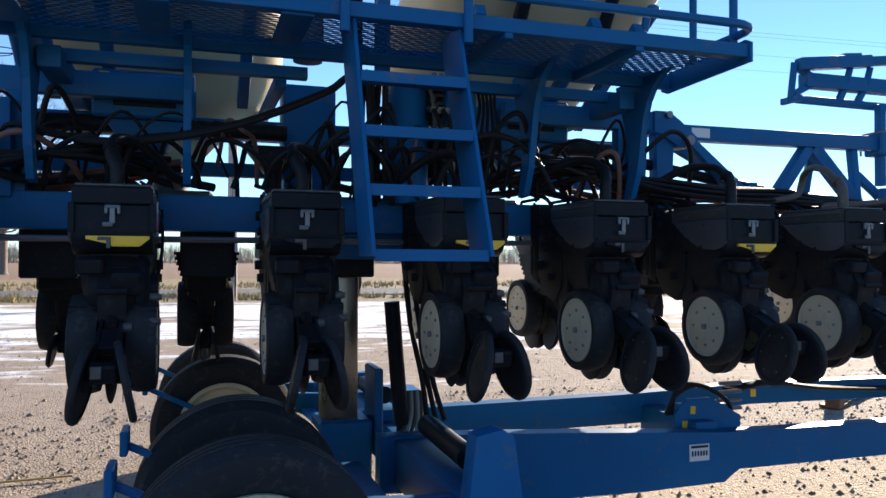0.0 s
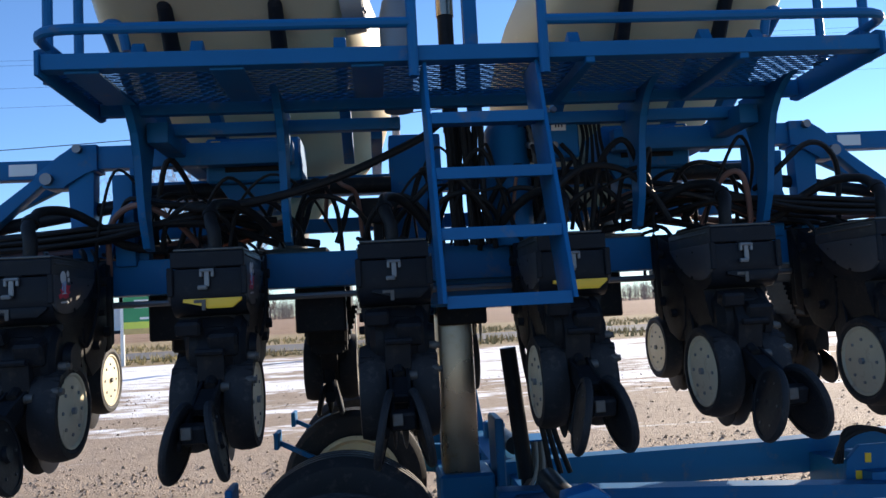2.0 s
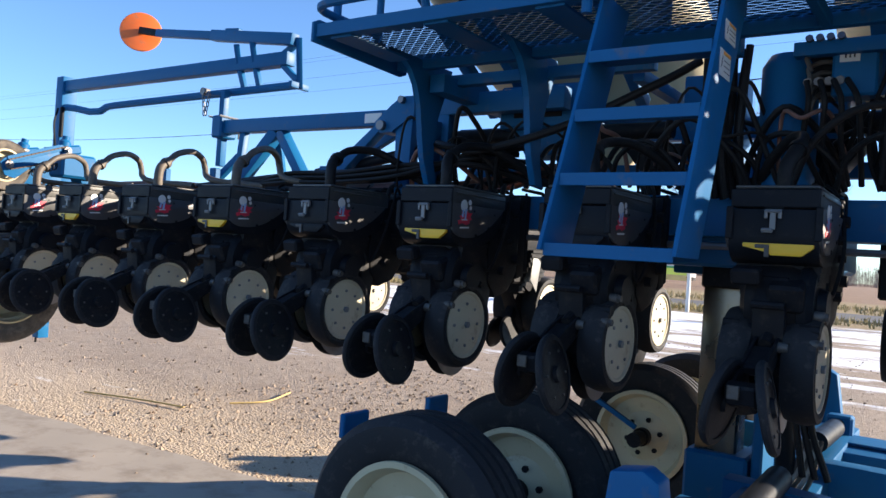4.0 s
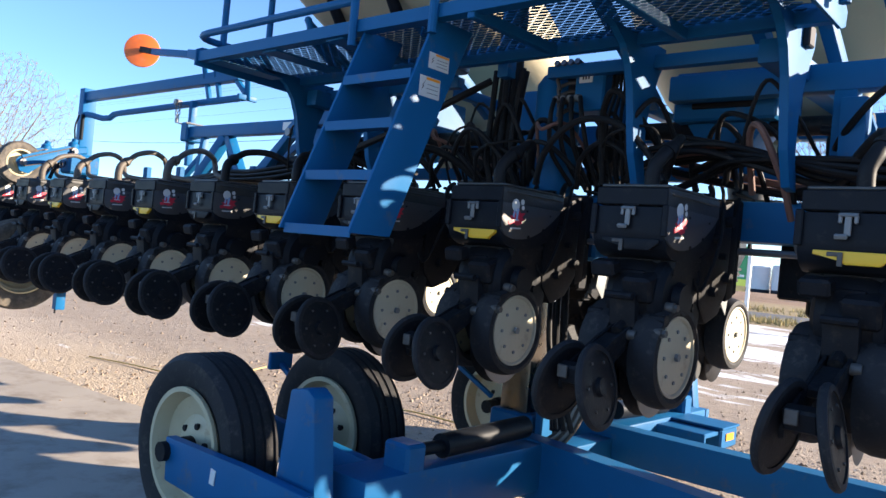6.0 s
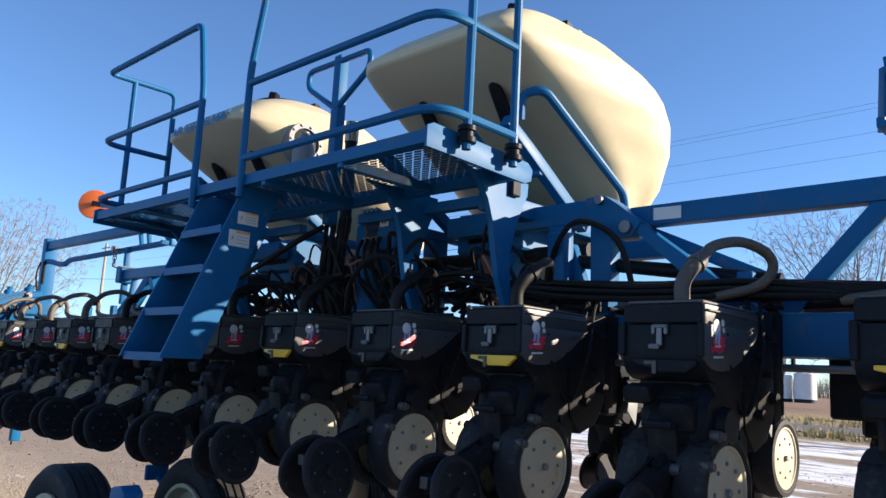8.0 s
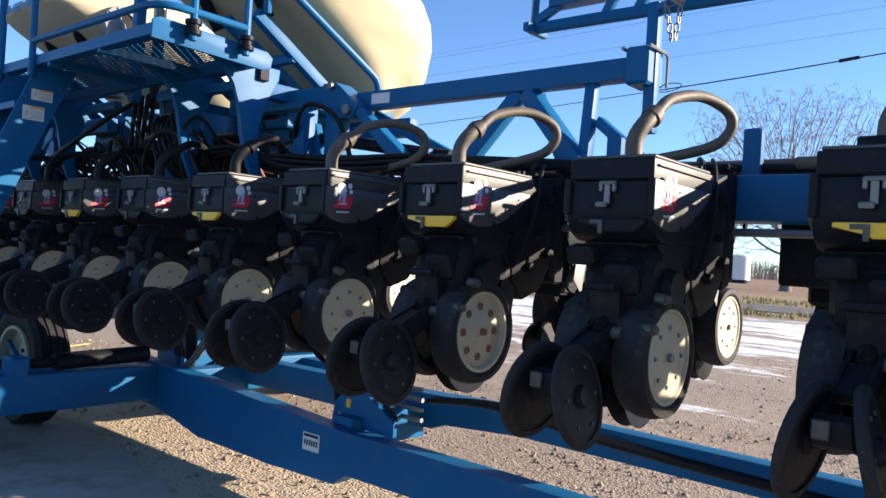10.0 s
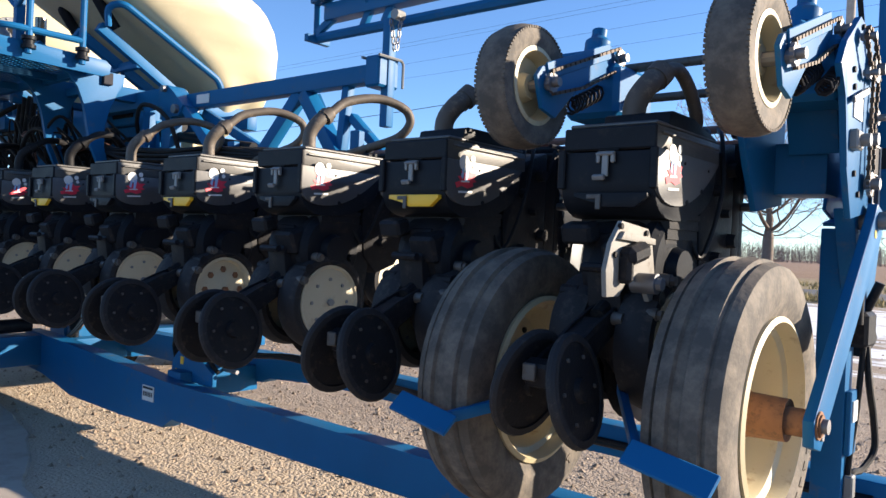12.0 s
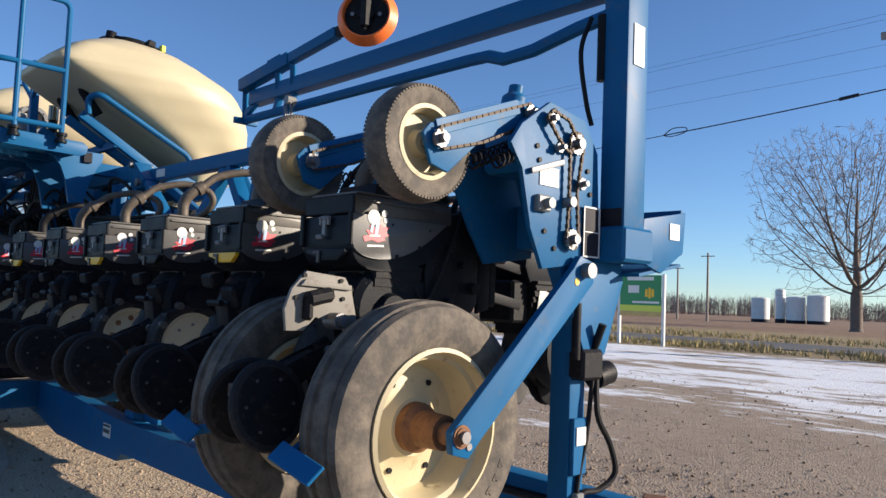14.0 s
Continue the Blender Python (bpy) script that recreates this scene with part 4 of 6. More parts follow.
def push_unit():
    """A front row unit, on the far side of the toolbar, between two rear ones."""
    u = thing("push_row_unit", "black front row unit with cream gauge wheels", "row unit", "front row units")
    bm = bmesh.new()
    slab(bm, [(1.42, 1.74), (1.40, 1.60), (1.45, 1.50), (1.74, 1.50), (1.84, 1.60), (1.86, 1.74)], "yz", -0.15, 0.30, 0.012)
    box = part("seed_box", bm, BLACK, u)
    bm = bmesh.new()
    bx(bm, (0, 1.63, 1.765), (0.33, 0.48, 0.05), bev=0.012)
    part("lid", bm, LID, box)
    bm = bmesh.new()
    lathe(bm, [(0, -0.11), (0.11, -0.11), (0.15, -0.07), (0.15, 0.06), (0.12, 0.11), (0, 0.11)], (0, 1.60, 1.38), (1, 0, 0), 24)
    bx(bm, (0, 1.42, 1.42), (0.24, 0.16, 0.22), bev=0.015)
    part("seed_meter", bm, IRON, u)
    bm = bmesh.new()
    edge = []
    for k in range(9):
        w = 0.185 - 0.10 * (k / 9) ** 1.3
        z = 1.53 - 0.031 * k
        edge += [(w, z), (w, z - 0.017), (w - 0.014, z - 0.017), (w - 0.014, z - 0.031)]
    slab(bm, edge + [(-x, z) for x, z in reversed(edge)], "xz", 1.46, 0.24, 0.0)
    part("meter_housing", bm, IRON, u)
    bm = bmesh.new()
    slab(bm, [(1.45, 1.46), (1.86, 1.46), (1.92, 1.30), (1.84, 1.06), (1.72, 0.96), (1.62, 1.04), (1.46, 1.26)], "yz", -0.05, 0.10, 0.01)
    part("shank", bm, IRON, u)
    bm = bmesh.new()
    slab(bm, [(1.62, 1.30), (1.66, 1.30), (1.54, 1.02), (1.46, 0.96), (1.46, 1.02)], "yz", -0.03, 0.06, 0.006)
    part("closing_arm", bm, IRON, u)
    for sx in (-1, 1):
        bm = bmesh.new()
        lathe(bm, [(0, -0.003), (0.187, -0.0015), (0.19, 0), (0.187, 0.0015), (0, 0.003)], (sx * 0.022, 1.84, 1.04), (1, 0.07 * sx, 0), 26)
        part("opener_disc", bm, IRON, u)
        bm = bmesh.new()
        lathe(bm, [(0, -0.01), (0.10, -0.012), (0.108, 0), (0.10, 0.012), (0, 0.01)], (sx * 0.05, 1.45, 0.99), (1, 0, 0.2 * sx), 22)
        part("closing_wheel", bm, IRON, u)
        gauge_wheel(u, sx * 0.108, 1.78, 1.15, sx)
        for z in (1.60, 1.42):
            bm = bmesh.new()
            bar(bm, (sx * 0.115, 1.40, z - 0.02), (sx * 0.115, 1.0, z + 0.05), 0.02, 0.05)
            part("parallel_link", bm, IRON, u)
        bm = bmesh.new()
        rod(bm, (sx * 0.06, 1.70, 1.27), (sx * 0.15, 1.70, 1.27), 0.025, n=12)
        part("bearing", bm, GALV, u)
    bm = bmesh.new()
    bx(bm, (0, 0.99, 1.60), (0.27, 0.05, 0.42), bev=0.01)
    part("mounting_clamp", bm, IRON, u)
    # grey residue wiper beside the wheels
    bm = bmesh.new()
    slab(bm, [(1.50, 1.50), (1.60, 1.46), (1.56, 1.26), (1.47, 1.34)], "yz", 0.165, 0.006, 0.002)
    part("guard_plate", bm, ZINC, u, "bent bright guard plate")
    return u


def build_units():
    made = {}
    for k in range(16):
        x = -5.715 + 0.762 * k
        key = (1 if x > 0 else -1, k % 2 == 0, k == 12, abs(x) > 2.3, k >= 14)
        if key in made:
            copy_thing(made[key], pose(x, 0, 0))
        else:
            made[key] = row_unit(*key)
            made[key].location = (x, 0, 0)
    p = push_unit()
    for k in range(15):
        x = -5.334 + 0.762 * k
        if k == 0:
            p.location = (x, 0, 0)
        else:
            copy_thing(p, pose(x, 0, 0))


# ---- planter frame ----
def build_frame():
    f = thing("planter_frame", "blue steel planter toolbar and centre frame, lifted for transport", "planter frame")

    def one(name, mat, fn, label=""):
        bm = bmesh.new()
        fn(bm)
        return part(name, bm, mat, f, label)
    one("toolbar", BLUE, lambda bm: bar(bm, (-6.12, 0.87, 1.72), (6.12, 0.87, 1.72), 0.18, 0.18, 0.012))
    one("drive_shaft", STEEL, lambda bm: rod(bm, (-5.9, 0.76, 1.585), (5.9, 0.76, 1.585), 0.016, n=8), "long hexagonal drive shaft")
    for s in (-1, 1):
        one("upper_beam", BLUE, lambda bm: bar(bm, (s * 0.86, 0.84, 2.345), (s * 1.95, 0.84, 2.345), 0.09, 0.12, 0.01))
    one("upper_beam", BLUE, lambda bm: bar(bm, (-1.95, 1.48, 2.26), (1.95, 1.48, 2.26), 0.09, 0.12, 0.01))
    one("lower_beam", BLUE, lambda bm: bar(bm, (-1.75, 1.30, 2.0), (1.75, 1.30, 2.0), 0.07, 0.08, 0.01))
    for x in (-1.45, 1.45):
        one("cross_beam", BLUE, lambda bm: bar(bm, (x, 0.45, 2.38), (x, 1.75, 2.38), 0.10, 0.10, 0.01))
    for x in (-1.70, 1.70):
        one("upright", BLUE, lambda bm: bar(bm, (x, 0.80, 1.78), (x, 0.76, 2.24), 0.10, 0.10, 0.01))
    one("centre_column", BLUE, lambda bm: bar(bm, (-0.20, 1.30, 1.45), (-0.20, 1.30, 2.50), 0.30, 0.24, 0.015))
    one("centre_upright", BLUE, lambda bm: bar(bm, (0.38, 1.20, 1.5), (0.38, 1.20, 2.42), 0.12, 0.12, 0.012))
    one("centre_box", BLUE, lambda bm: bx(bm, (0, 1.08, 1.66), (1.0, 0.46, 0.34), bev=0.015))
    # swept support brackets under the platform
    for x in (-1.53, -0.87, 0.87, 1.53):
        def bracket(bm):
            front = [(0.14, 2.50), (0.22, 2.485), (0.30, 2.435), (0.36, 2.36), (0.40, 2.26), (0.425, 2.12), (0.455, 1.98), (0.52, 1.84)]
            back = [(0.60, 1.83), (0.545, 1.98), (0.545, 2.12), (0.575, 2.24), (0.63, 2.36), (0.675, 2.43), (0.68, 2.50)]
            slab(bm, front + back, "yz", x - 0.018, 0.036, 0.004)
        br = one("support_bracket", BLUE, bracket)
        if abs(x) == 1.53:
            s = 1 if x > 0 else -1
            # solid dark block in place of the shaded hollow of the tube
            bm = bmesh.new()
            bx(bm, (x + s * 0.03, 0.55, 2.448), (0.03, 0.07, 0.085), bev=0.006)
            part("tube_end", bm, INK, br, "square tube end, coloured dark for the shade inside")
    # hinge plates at the inner ends of the wings
    for s in (-1, 1):
        h = one("hinge_plate", BLUE, lambda bm: slab(bm, [(s * 1.84, 2.41), (s * 1.95, 2.41), (s * 2.02, 2.36), (s * 2.15, 2.26), (s * 2.10, 2.19), (s * 2.00, 2.19), (s * 1.90, 2.27), (s * 1.84, 2.27)], "xz", 0.775, 0.13, 0.008))
        one("hinge_strut", BLUE, lambda bm: slab(bm, [(s * 2.06, 2.26), (s * 2.15, 2.25), (s * 2.74, 1.80), (s * 2.60, 1.78)], "xz", 0.79, 0.08, 0.008))
        one("thin_strut", BLUE, lambda bm: bar(bm, (s * 2.10, 0.98, 2.24), (s * 2.98, 1.02, 1.84), 0.05, 0.06))
        one("hinge_post", BLUE, lambda bm: slab(bm, [(s * 1.87, 1.80), (s * 1.97, 1.80), (s * 1.99, 2.24), (s * 1.86, 2.28)], "xz", 0.79, 0.09, 0.008))
        one("tie_post", BLUE, lambda bm: slab(bm, [(s * 1.60, 1.80), (s * 1.69, 1.80), (s * 1.69, 2.30), (s * 1.60, 2.30)], "xz", 0.80, 0.08, 0.008))
        one("tie_bar", BLUE, lambda bm: slab(bm, [(s * 1.69, 2.16), (s * 1.74, 2.19), (s * 1.87, 1.84), (s * 1.80, 1.82)], "xz", 0.82, 0.05, 0.006))
        for x, z, r in ((2.08, 2.235, 0.03), (1.93, 2.385, 0.022)):
            bm = bmesh.new()
            rod(bm, (s * x, 0.745, z), (s * x, 0.93, z), r, n=14)
            part("hinge_pin", bm, STEEL, h)
    # lift post and its sleeve
    one("lift_post", CHROME, lambda bm: bar(bm, (-0.04, 1.12, 0.35), (-0.04, 1.12, 1.6), 0.20, 0.20, 0.028), "bare steel lift post with a worn shine")
    one("post_sleeve", BLUE, lambda bm: (bx(bm, (-0.02, 1.12, 0.42), (0.30, 0.30, 0.34), bev=0.015), bx(bm, (0.17, 1.12, 0.62), (0.05, 0.28, 0.5), bev=0.01)))
    one("side_ram", BLACK, lambda bm: (rod(bm, (0.30, 0.98, 0.55), (0.24, 0.98, 1.25), 0.045, n=16), rod(bm, (0.30, 0.98, 0.40), (0.30, 0.98, 0.55), 0.03)))
    # wing trusses
    for s in (-1, 1):
        t = one("wing_truss", BLUE, lambda bm: bar(bm, (s * 2.04, 0.91, 2.305), (s * 3.83, 0.965, 2.325), 0.09, 0.10, 0.008))
        for a, b, w in (((3.16, 0.95, 2.27), (2.76, 0.90, 1.80), 0.075), ((3.20, 0.95, 2.27), (3.62, 0.90, 1.80), 0.085), ((3.56, 0.96, 2.28), (3.56, 0.91, 1.80), 0.055),
                        ((3.24, 0.99, 2.26), (3.34, 1.20, 1.80), 0.05), ((3.60, 0.96, 2.10), (3.95, 0.93, 1.82), 0.05)):
            bm = bmesh.new()
            bar(bm, (s * a[0], a[1], a[2]), (s * b[0], b[1], b[2]), w, w)
            part("brace", bm, BLUE, t)
        bm = bmesh.new()
        bx(bm, (s * 2.24, 0.868, 2.307), (0.14, 0.004, 0.06), (0, 0, s * 1.7))
        part("warning_decal", bm, WHITE, t, "white warning decal")
        bm = bmesh.new()
        bx(bm, (s * 3.81, 0.965, 2.325), (0.11, 0.16, 0.17), bev=0.012)
        part("post_clamp", bm, BLUE, t)
        bm = bmesh.new()
        bar(bm, (s * 3.845, 0.98, 2.03), (s * 3.845, 0.98, 2.62), 0.055, 0.055)
        bar(bm, (s * 3.845, 0.98, 2.59), (s * 3.98, 0.90, 2.59), 0.03, 0.03)
        part("arm_rest_post", bm, BLUE, t)
        for k in range(2):
            bm = bmesh.new()
            pipe(bm, bent([(s * (3.75 + 0.13 * k), 0.87, 2.40), (s * (3.75 + 0.13 * k), 1.06, 2.40), (s * (3.75 + 0.13 * k), 1.06, 2.25)], 0.03), 0.008, 6, 0)
            part("u_bolt", bm, ZINC, t)
        bm = bmesh.new()
        rod(bm, (s * 3.98, 0.87, 2.60), (s * 3.98, 0.93, 2.60), 0.028, n=10)
        part("chain_pin", bm, ZINC, t)
        bm = bmesh.new()
        for j, (ox, tilt) in enumerate(((3.93, 0.15), (4.0, -0.1))):
            for k in range(5):
                c = Vector((s * (ox + tilt * 0.05 * k), 0.90, 2.57 - 0.034 * k))
                pts = [c + Vector(((0.011 if k % 2 else 0) * math.cos(a), (0 if k % 2 else 0.011) * math.cos(a), 0.022 * math.sin(a))) for a in [i * math.tau / 8 for i in range(9)]]
                pipe(bm, pts, 0.0042, 5, 0)
        part("chain", bm, STEEL, t, "short hanging steel chain")
        # steel posts that carry the bundles
        for x in (2.62, 3.75, 4.35):
            bm = bmesh.new()
            bx(bm, (s * x, 0.86, 1.90), (0.07, 0.05, 0.2), bev=0.006)
            part("hose_carrier", bm, BLUE, t)
    return f


def build_tongue():
    t = thing("transport_tongue", "low blue steel tongue and transport axle frame", "tongue")

    def one(name, mat, fn, label=""):
        bm = bmesh.new()
        fn(bm)
        return part(name, bm, mat, t, label)
    near = one("near_rail", BLUE, lambda bm: slab(bm, [(0.10, 0.56), (0.40, 0.55), (1.34, 0.50), (2.3, 0.44), (6.9, 0.40), (6.9, 0.21), (2.36, 0.22), (2.26, 0.14), (1.70, 0.13), (0.94, 0.14), (0.45, 0.24), (0.10, 0.26)], "xz", 0.66, 0.12, 0.008))
    bm = bmesh.new()
    bx(bm, (2.07, 0.657, 0.335), (0.14, 0.004, 0.10))
    d = part("warning_decal", bm, WHITE, near, "white warning decal with dark print")
    bm = bmesh.new()
    for k in range(6):
        bx(bm, (2.02 + 0.02 * k, 0.654, 0.33), (0.010, 0.003, 0.03))
    bx(bm, (2.07, 0.654, 0.37), (0.12, 0.003, 0.014))
    part("print_bars", bm, INK, d)
    far = one("far_rail", BLUE, lambda bm: slab(bm, [(0.10, 0.56), (0.60, 0.56), (1.95, 0.57), (3.0, 0.60), (6.9, 0.55), (6.9, 0.40), (3.0, 0.45), (2.45, 0.42), (2.35, 0.37), (0.10, 0.36)], "xz", 1.36, 0.12, 0.008))
    bm = bmesh.new()
    bx(bm, (3.05, 1.357, 0.53), (0.045, 0.004, 0.055))
    part("yellow_sticker", bm, YELLOW, far)
    for x in (0.35, 2.2, 4.6, 6.7):
        one("cross_member", BLUE, lambda bm: bar(bm, (x, 0.76, 0.40), (x, 1.38, 0.40), 0.16, 0.18, 0.01))
    # valve block and hoses on the tongue
    hb = one("hose_block", BLUE, lambda bm: (slab(bm, [(2.02, 0.42), (2.04, 0.54), (2.12, 0.62), (2.30, 0.62), (2.52, 0.50), (2.52, 0.42)], "xz", 0.845, 0.03, 0.004), bx(bm, (2.30, 0.95, 0.52), (0.34, 0.14, 0.10), bev=0.01)))
    for x, z in ((2.16, 0.55), (2.10, 0.46)):
        bm = bmesh.new()
        bx(bm, (x, 0.843, z), (0.035, 0.004, 0.05), (0, 4, 0))
        part("yellow_sticker", bm, YELLOW, hb)
    [one("coupling", STEEL, lambda bm: rod(bm, (2.42 + 0.01 * k, 0.96, 0.52 + 0.055 * k), (2.62, 0.96, 0.52 + 0.055 * k), 0.014, n=8)) for k in range(4)]
    for k in range(4):
        one("hydraulic_hose", BLACKHOSE, lambda bm: pipe(bm, [(2.6, 1.02 + 0.03 * k, 0.62), (3.0, 1.1 + 0.03 * k, 0.64), (3.6, 1.2 + 0.03 * k, 0.56), (4.6, 1.28 + 0.03 * k, 0.50), (6.2, 1.30 + 0.02 * k, 0.49)], 0.014, 8, 5))
    one("coiled_hose", BLACKHOSE, lambda bm: [pipe(bm, [(2.0 + 0.02 * k, 0.9, 0.52), (2.05, 0.85, 0.66 + 0.02 * k), (2.22, 0.84, 0.70), (2.42, 0.86, 0.60), (2.5, 0.9, 0.5)], 0.014, 8, 5) for k in range(3)])
    # axle beams across, with an upright at each outer end
    for s, y0 in ((-1, 0.72), (1, 1.42)):
        y1 = -0.55 if s < 0 else 2.69
        one("axle_beam", BLUE, lambda bm: bar(bm, (0.30, y0, 0.42), (0.30, y1, 0.42), 0.24, 0.24, 0.015))
        one("rear_beam", BLUE, lambda bm: bar(bm, (-0.05, y0, 0.36), (-0.05, y1, 0.36), 0.10, 0.14, 0.01))
        yo = -0.80 if s < 0 else 2.85
        plate = one("outer_arm", BLUE, lambda bm: slab(bm, [(-0.65, 0.505), (-0.63, 0.31), (-0.10, 0.29), (0.36, 0.29), (0.36, 0.51), (-0.05, 0.515)], "xz", yo, 0.05, 0.006))
        bm = bmesh.new()
        bx(bm, (-0.242, yo + (-0.003 if s < 0 else 0.053), 0.425), (0.035, 0.004, 0.065), (0, 6, 0))
        part("serial_plate", bm, WHITE, plate)
        one("end_upright", BLUE, lambda bm: slab(bm, [(0.06, 0.36), (0.34, 0.36), (0.27, 0.85), (0.22, 0.88), (0.12, 0.86)], "xz", -0.72 if s < 0 else 2.72, 0.10, 0.012))
        one("inner_arm", BLUE, lambda bm: slab(bm, [(-0.80, 0.58), (-0.78, 0.44), (0.2, 0.30), (0.2, 0.52)], "xz", -0.30 if s < 0 else 2.25, 0.05, 0.006))
        for yy in ((-0.45, 0.14) if s < 0 else (1.62, 2.55)):
            one("wheel_guard", BLUE, lambda bm: (bx(bm, (-1.10, yy, 0.74), (0.03, 0.16, 0.10), bev=0.006), bar(bm, (-1.09, yy, 0.72), (-0.66, yy + s * 0.01, 0.50), 0.03, 0.03)))
        one("axle", IRON, lambda bm: rod(bm, (-0.64, -0.83 if s < 0 else 1.55, 0.44), (-0.64, 0.45 if s < 0 else 2.93, 0.44), 0.045))
        one("steering_ram", BLACK, lambda bm: (rod(bm, (0.34, y0 + s * 0.75, 0.60), (0.34, y0 + s * 0.12, 0.62), 0.055, n=18), rod(bm, (0.34, y0 + s * 0.95, 0.60), (0.34, y0 + s * 0.75, 0.60), 0.03)))
        one("ram_lug", BLUE, lambda bm: bx(bm, (0.34, y0 + s * 0.98, 0.58), (0.15, 0.12, 0.14), bev=0.015))
    one("tray_frame", BLUE, lambda bm: (bx(bm, (0.42, 2.10, 0.50), (0.62, 0.30, 0.03), bev=0.006), bx(bm, (0.42, 1.95, 0.47), (0.62, 0.03, 0.09), bev=0.006)))
    one("tool_tray", BLUE, lambda bm: (bx(bm, (0.58, 2.28, 0.46), (0.34, 0.26, 0.13), bev=0.012), bx(bm, (0.58, 2.28, 0.53), (0.36, 0.28, 0.015), bev=0.004)))
    one("amber_reflector", AMBER, lambda bm: bx(bm, (0.753, 2.28, 0.47), (0.006, 0.12, 0.045)))
    for k in range(5):
        one("control_cable", (HOSE, PALEWIRE, HOSE, PALEWIRE, HOSE)[k], lambda bm: pipe(bm, [(0.36 + 0.018 * k, 1.05, 0.72), (0.34 + 0.02 * k, 0.98, 0.60), (0.28 + 0.028 * k, 0.94 - 0.01 * k, 0.51), (0.16 + 0.04 * k, 0.95 - 0.02 * k, 0.46)], 0.011, 8, 5))
    for k in range(3):
        one("hydraulic_hose", BLACKHOSE, lambda bm: pipe(bm, [(0.27 + 0.03 * k, 0.86, 1.55), (0.30 + 0.05 * k, 0.80, 1.15), (0.36 + 0.03 * k, 0.78, 0.85), (0.40 + 0.05 * k, 0.80, 0.60)], 0.015, 8, 5))

    for y in (-0.60, 0.22, 1.78, 2.70):
        transport_wheel(t, -0.64, y, 0.44)


def transport_wheel(tongue, x, y, z):
    bm = bmesh.new()
    lathe(bm, grooved(0.44, 0.130, 0.27, 4, 0.010), (x, y, z), (0, 1, 0), 56, closed=True)
    w = part("transport_wheel", bm, RUBBER, tongue, "black ribbed tyre on a cream steel rim")
    for s in (-1, 1):
        bm = bmesh.new()
        lathe(bm, [(0.285, s * 0.11), (0.285, s * 0.128), (0.262, s * 0.128), (0.25, s * 0.10), (0.235, s * 0.06), (0.15, s * 0.045), (0.09, s * 0.07), (0.06, s * 0.075), (0, s * 0.075)], (x, y, z), (0, 1, 0), 44)
        part("rim", bm, CREAM, w)
        for j in range(6):
            a = math.tau * (j + 0.25) / 6
            bm = bmesh.new()
            rod(bm, (x + 0.105 * math.cos(a), y + s * 0.05, z + 0.105 * math.sin(a)), (x + 0.105 * math.cos(a), y + s * 0.075, z + 0.105 * math.sin(a)), 0.016, n=6)
            part("wheel_nut", bm, IRON, w)
        bm = bmesh.new()
        lathe(bm, [(0.055, 0), (0.055, 0.06), (0.04, 0.075), (0, 0.075)], (x, y + s * 0.06, z), (0, s, 0), 18)
        part("hub", bm, IRON, w)


def field_wheel():
    w = thing("field_wheel", "large worn grey tyre on a cream dished rim", "wheel", "field lift wheels")
    bm = bmesh.new()
    R, H, B = 0.435, 0.106, 0.262
    lathe(bm, [(B, -H * 0.8), (R - 0.12, -H * 1.02), (R - 0.05, -H), (R - 0.022, -H * 0.9), (R - 0.012, -H * 0.66), (R - 0.02, -H * 0.62), (R - 0.006, -H * 0.56), (R, -H * 0.25), (R - 0.012, -H * 0.2), (R - 0.012, H * 0.05), (R, H * 0.1),
               (R - 0.004, H * 0.5), (R - 0.016, H * 0.56), (R - 0.012, H * 0.66), (R - 0.022, H * 0.9), (R - 0.05, H), (R - 0.12, H * 1.02), (B, H * 0.8)], (0, 0, 0), (1, 0, 0), 60, closed=True)
    tyre = part("tyre", bm, OLDRUBBER, w)
    for s in (-1, 1):
        bm = bmesh.new()
        for k in range(5):
            a = radians(-60 + 9 * k)
            c = Vector((s * H * 1.02, 0.335 * math.cos(a), 0.335 * math.sin(a)))
            bx(bm, c, (0.004, 0.028, 0.012), (math.degrees(a) + 90, 0, 0))
            bx(bm, c + Vector((0, 0.012 * math.cos(a), 0.012 * math.sin(a))), (0.004, 0.010, 0.022), (math.degrees(a) + 90, 0, 0))
        part("moulded_bars", bm, OLDRUBBER, tyre)
        if s < 0:
            continue
        bm = bmesh.new()
        lathe(bm, [(0.262, 0.075), (0.275, 0.085), (0.277, 0.102), (0.262, 0.108), (0.256, 0.09), (0.252, 0.062), (0.236, 0.052), (0.230, 0.035), (0.226, -0.03), (0.212, -0.052), (0.16, -0.045), (0.12, -0.036), (0.10, -0.02), (0, -0.02),
                   (0, -0.028), (0.10, -0.03), (0.16, -0.055), (0.215, -0.062), (0.236, -0.06), (0.252, -0.075), (0.262, -0.108), (0.277, -0.102), (0.262, -0.075)], (0, 0, 0), (1, 0, 0), 52)
        rim = part("rim", bm, CREAM, w, "cream steel rim with worn paint")
        bm = bmesh.new()
        bolts(bm, (-0.046, 0, 0), (1, 0, 0), 0.165, 6, 0.011, 0.008)
        tagged(part("rim_bolts", bm, IRON, rim), kind="stuff")
        bm = bmesh.new()
        lathe(bm, [(0.085, 0), (0.085, 0.035), (0.062, 0.055), (0.058, 0.16), (0.038, 0.155), (0.038, 0.24), (0, 0.24)], (-0.025, 0, 0), (1, 0, 0), 24)
        part("hub", bm, RUST, w, "rusty wheel hub")
    return w


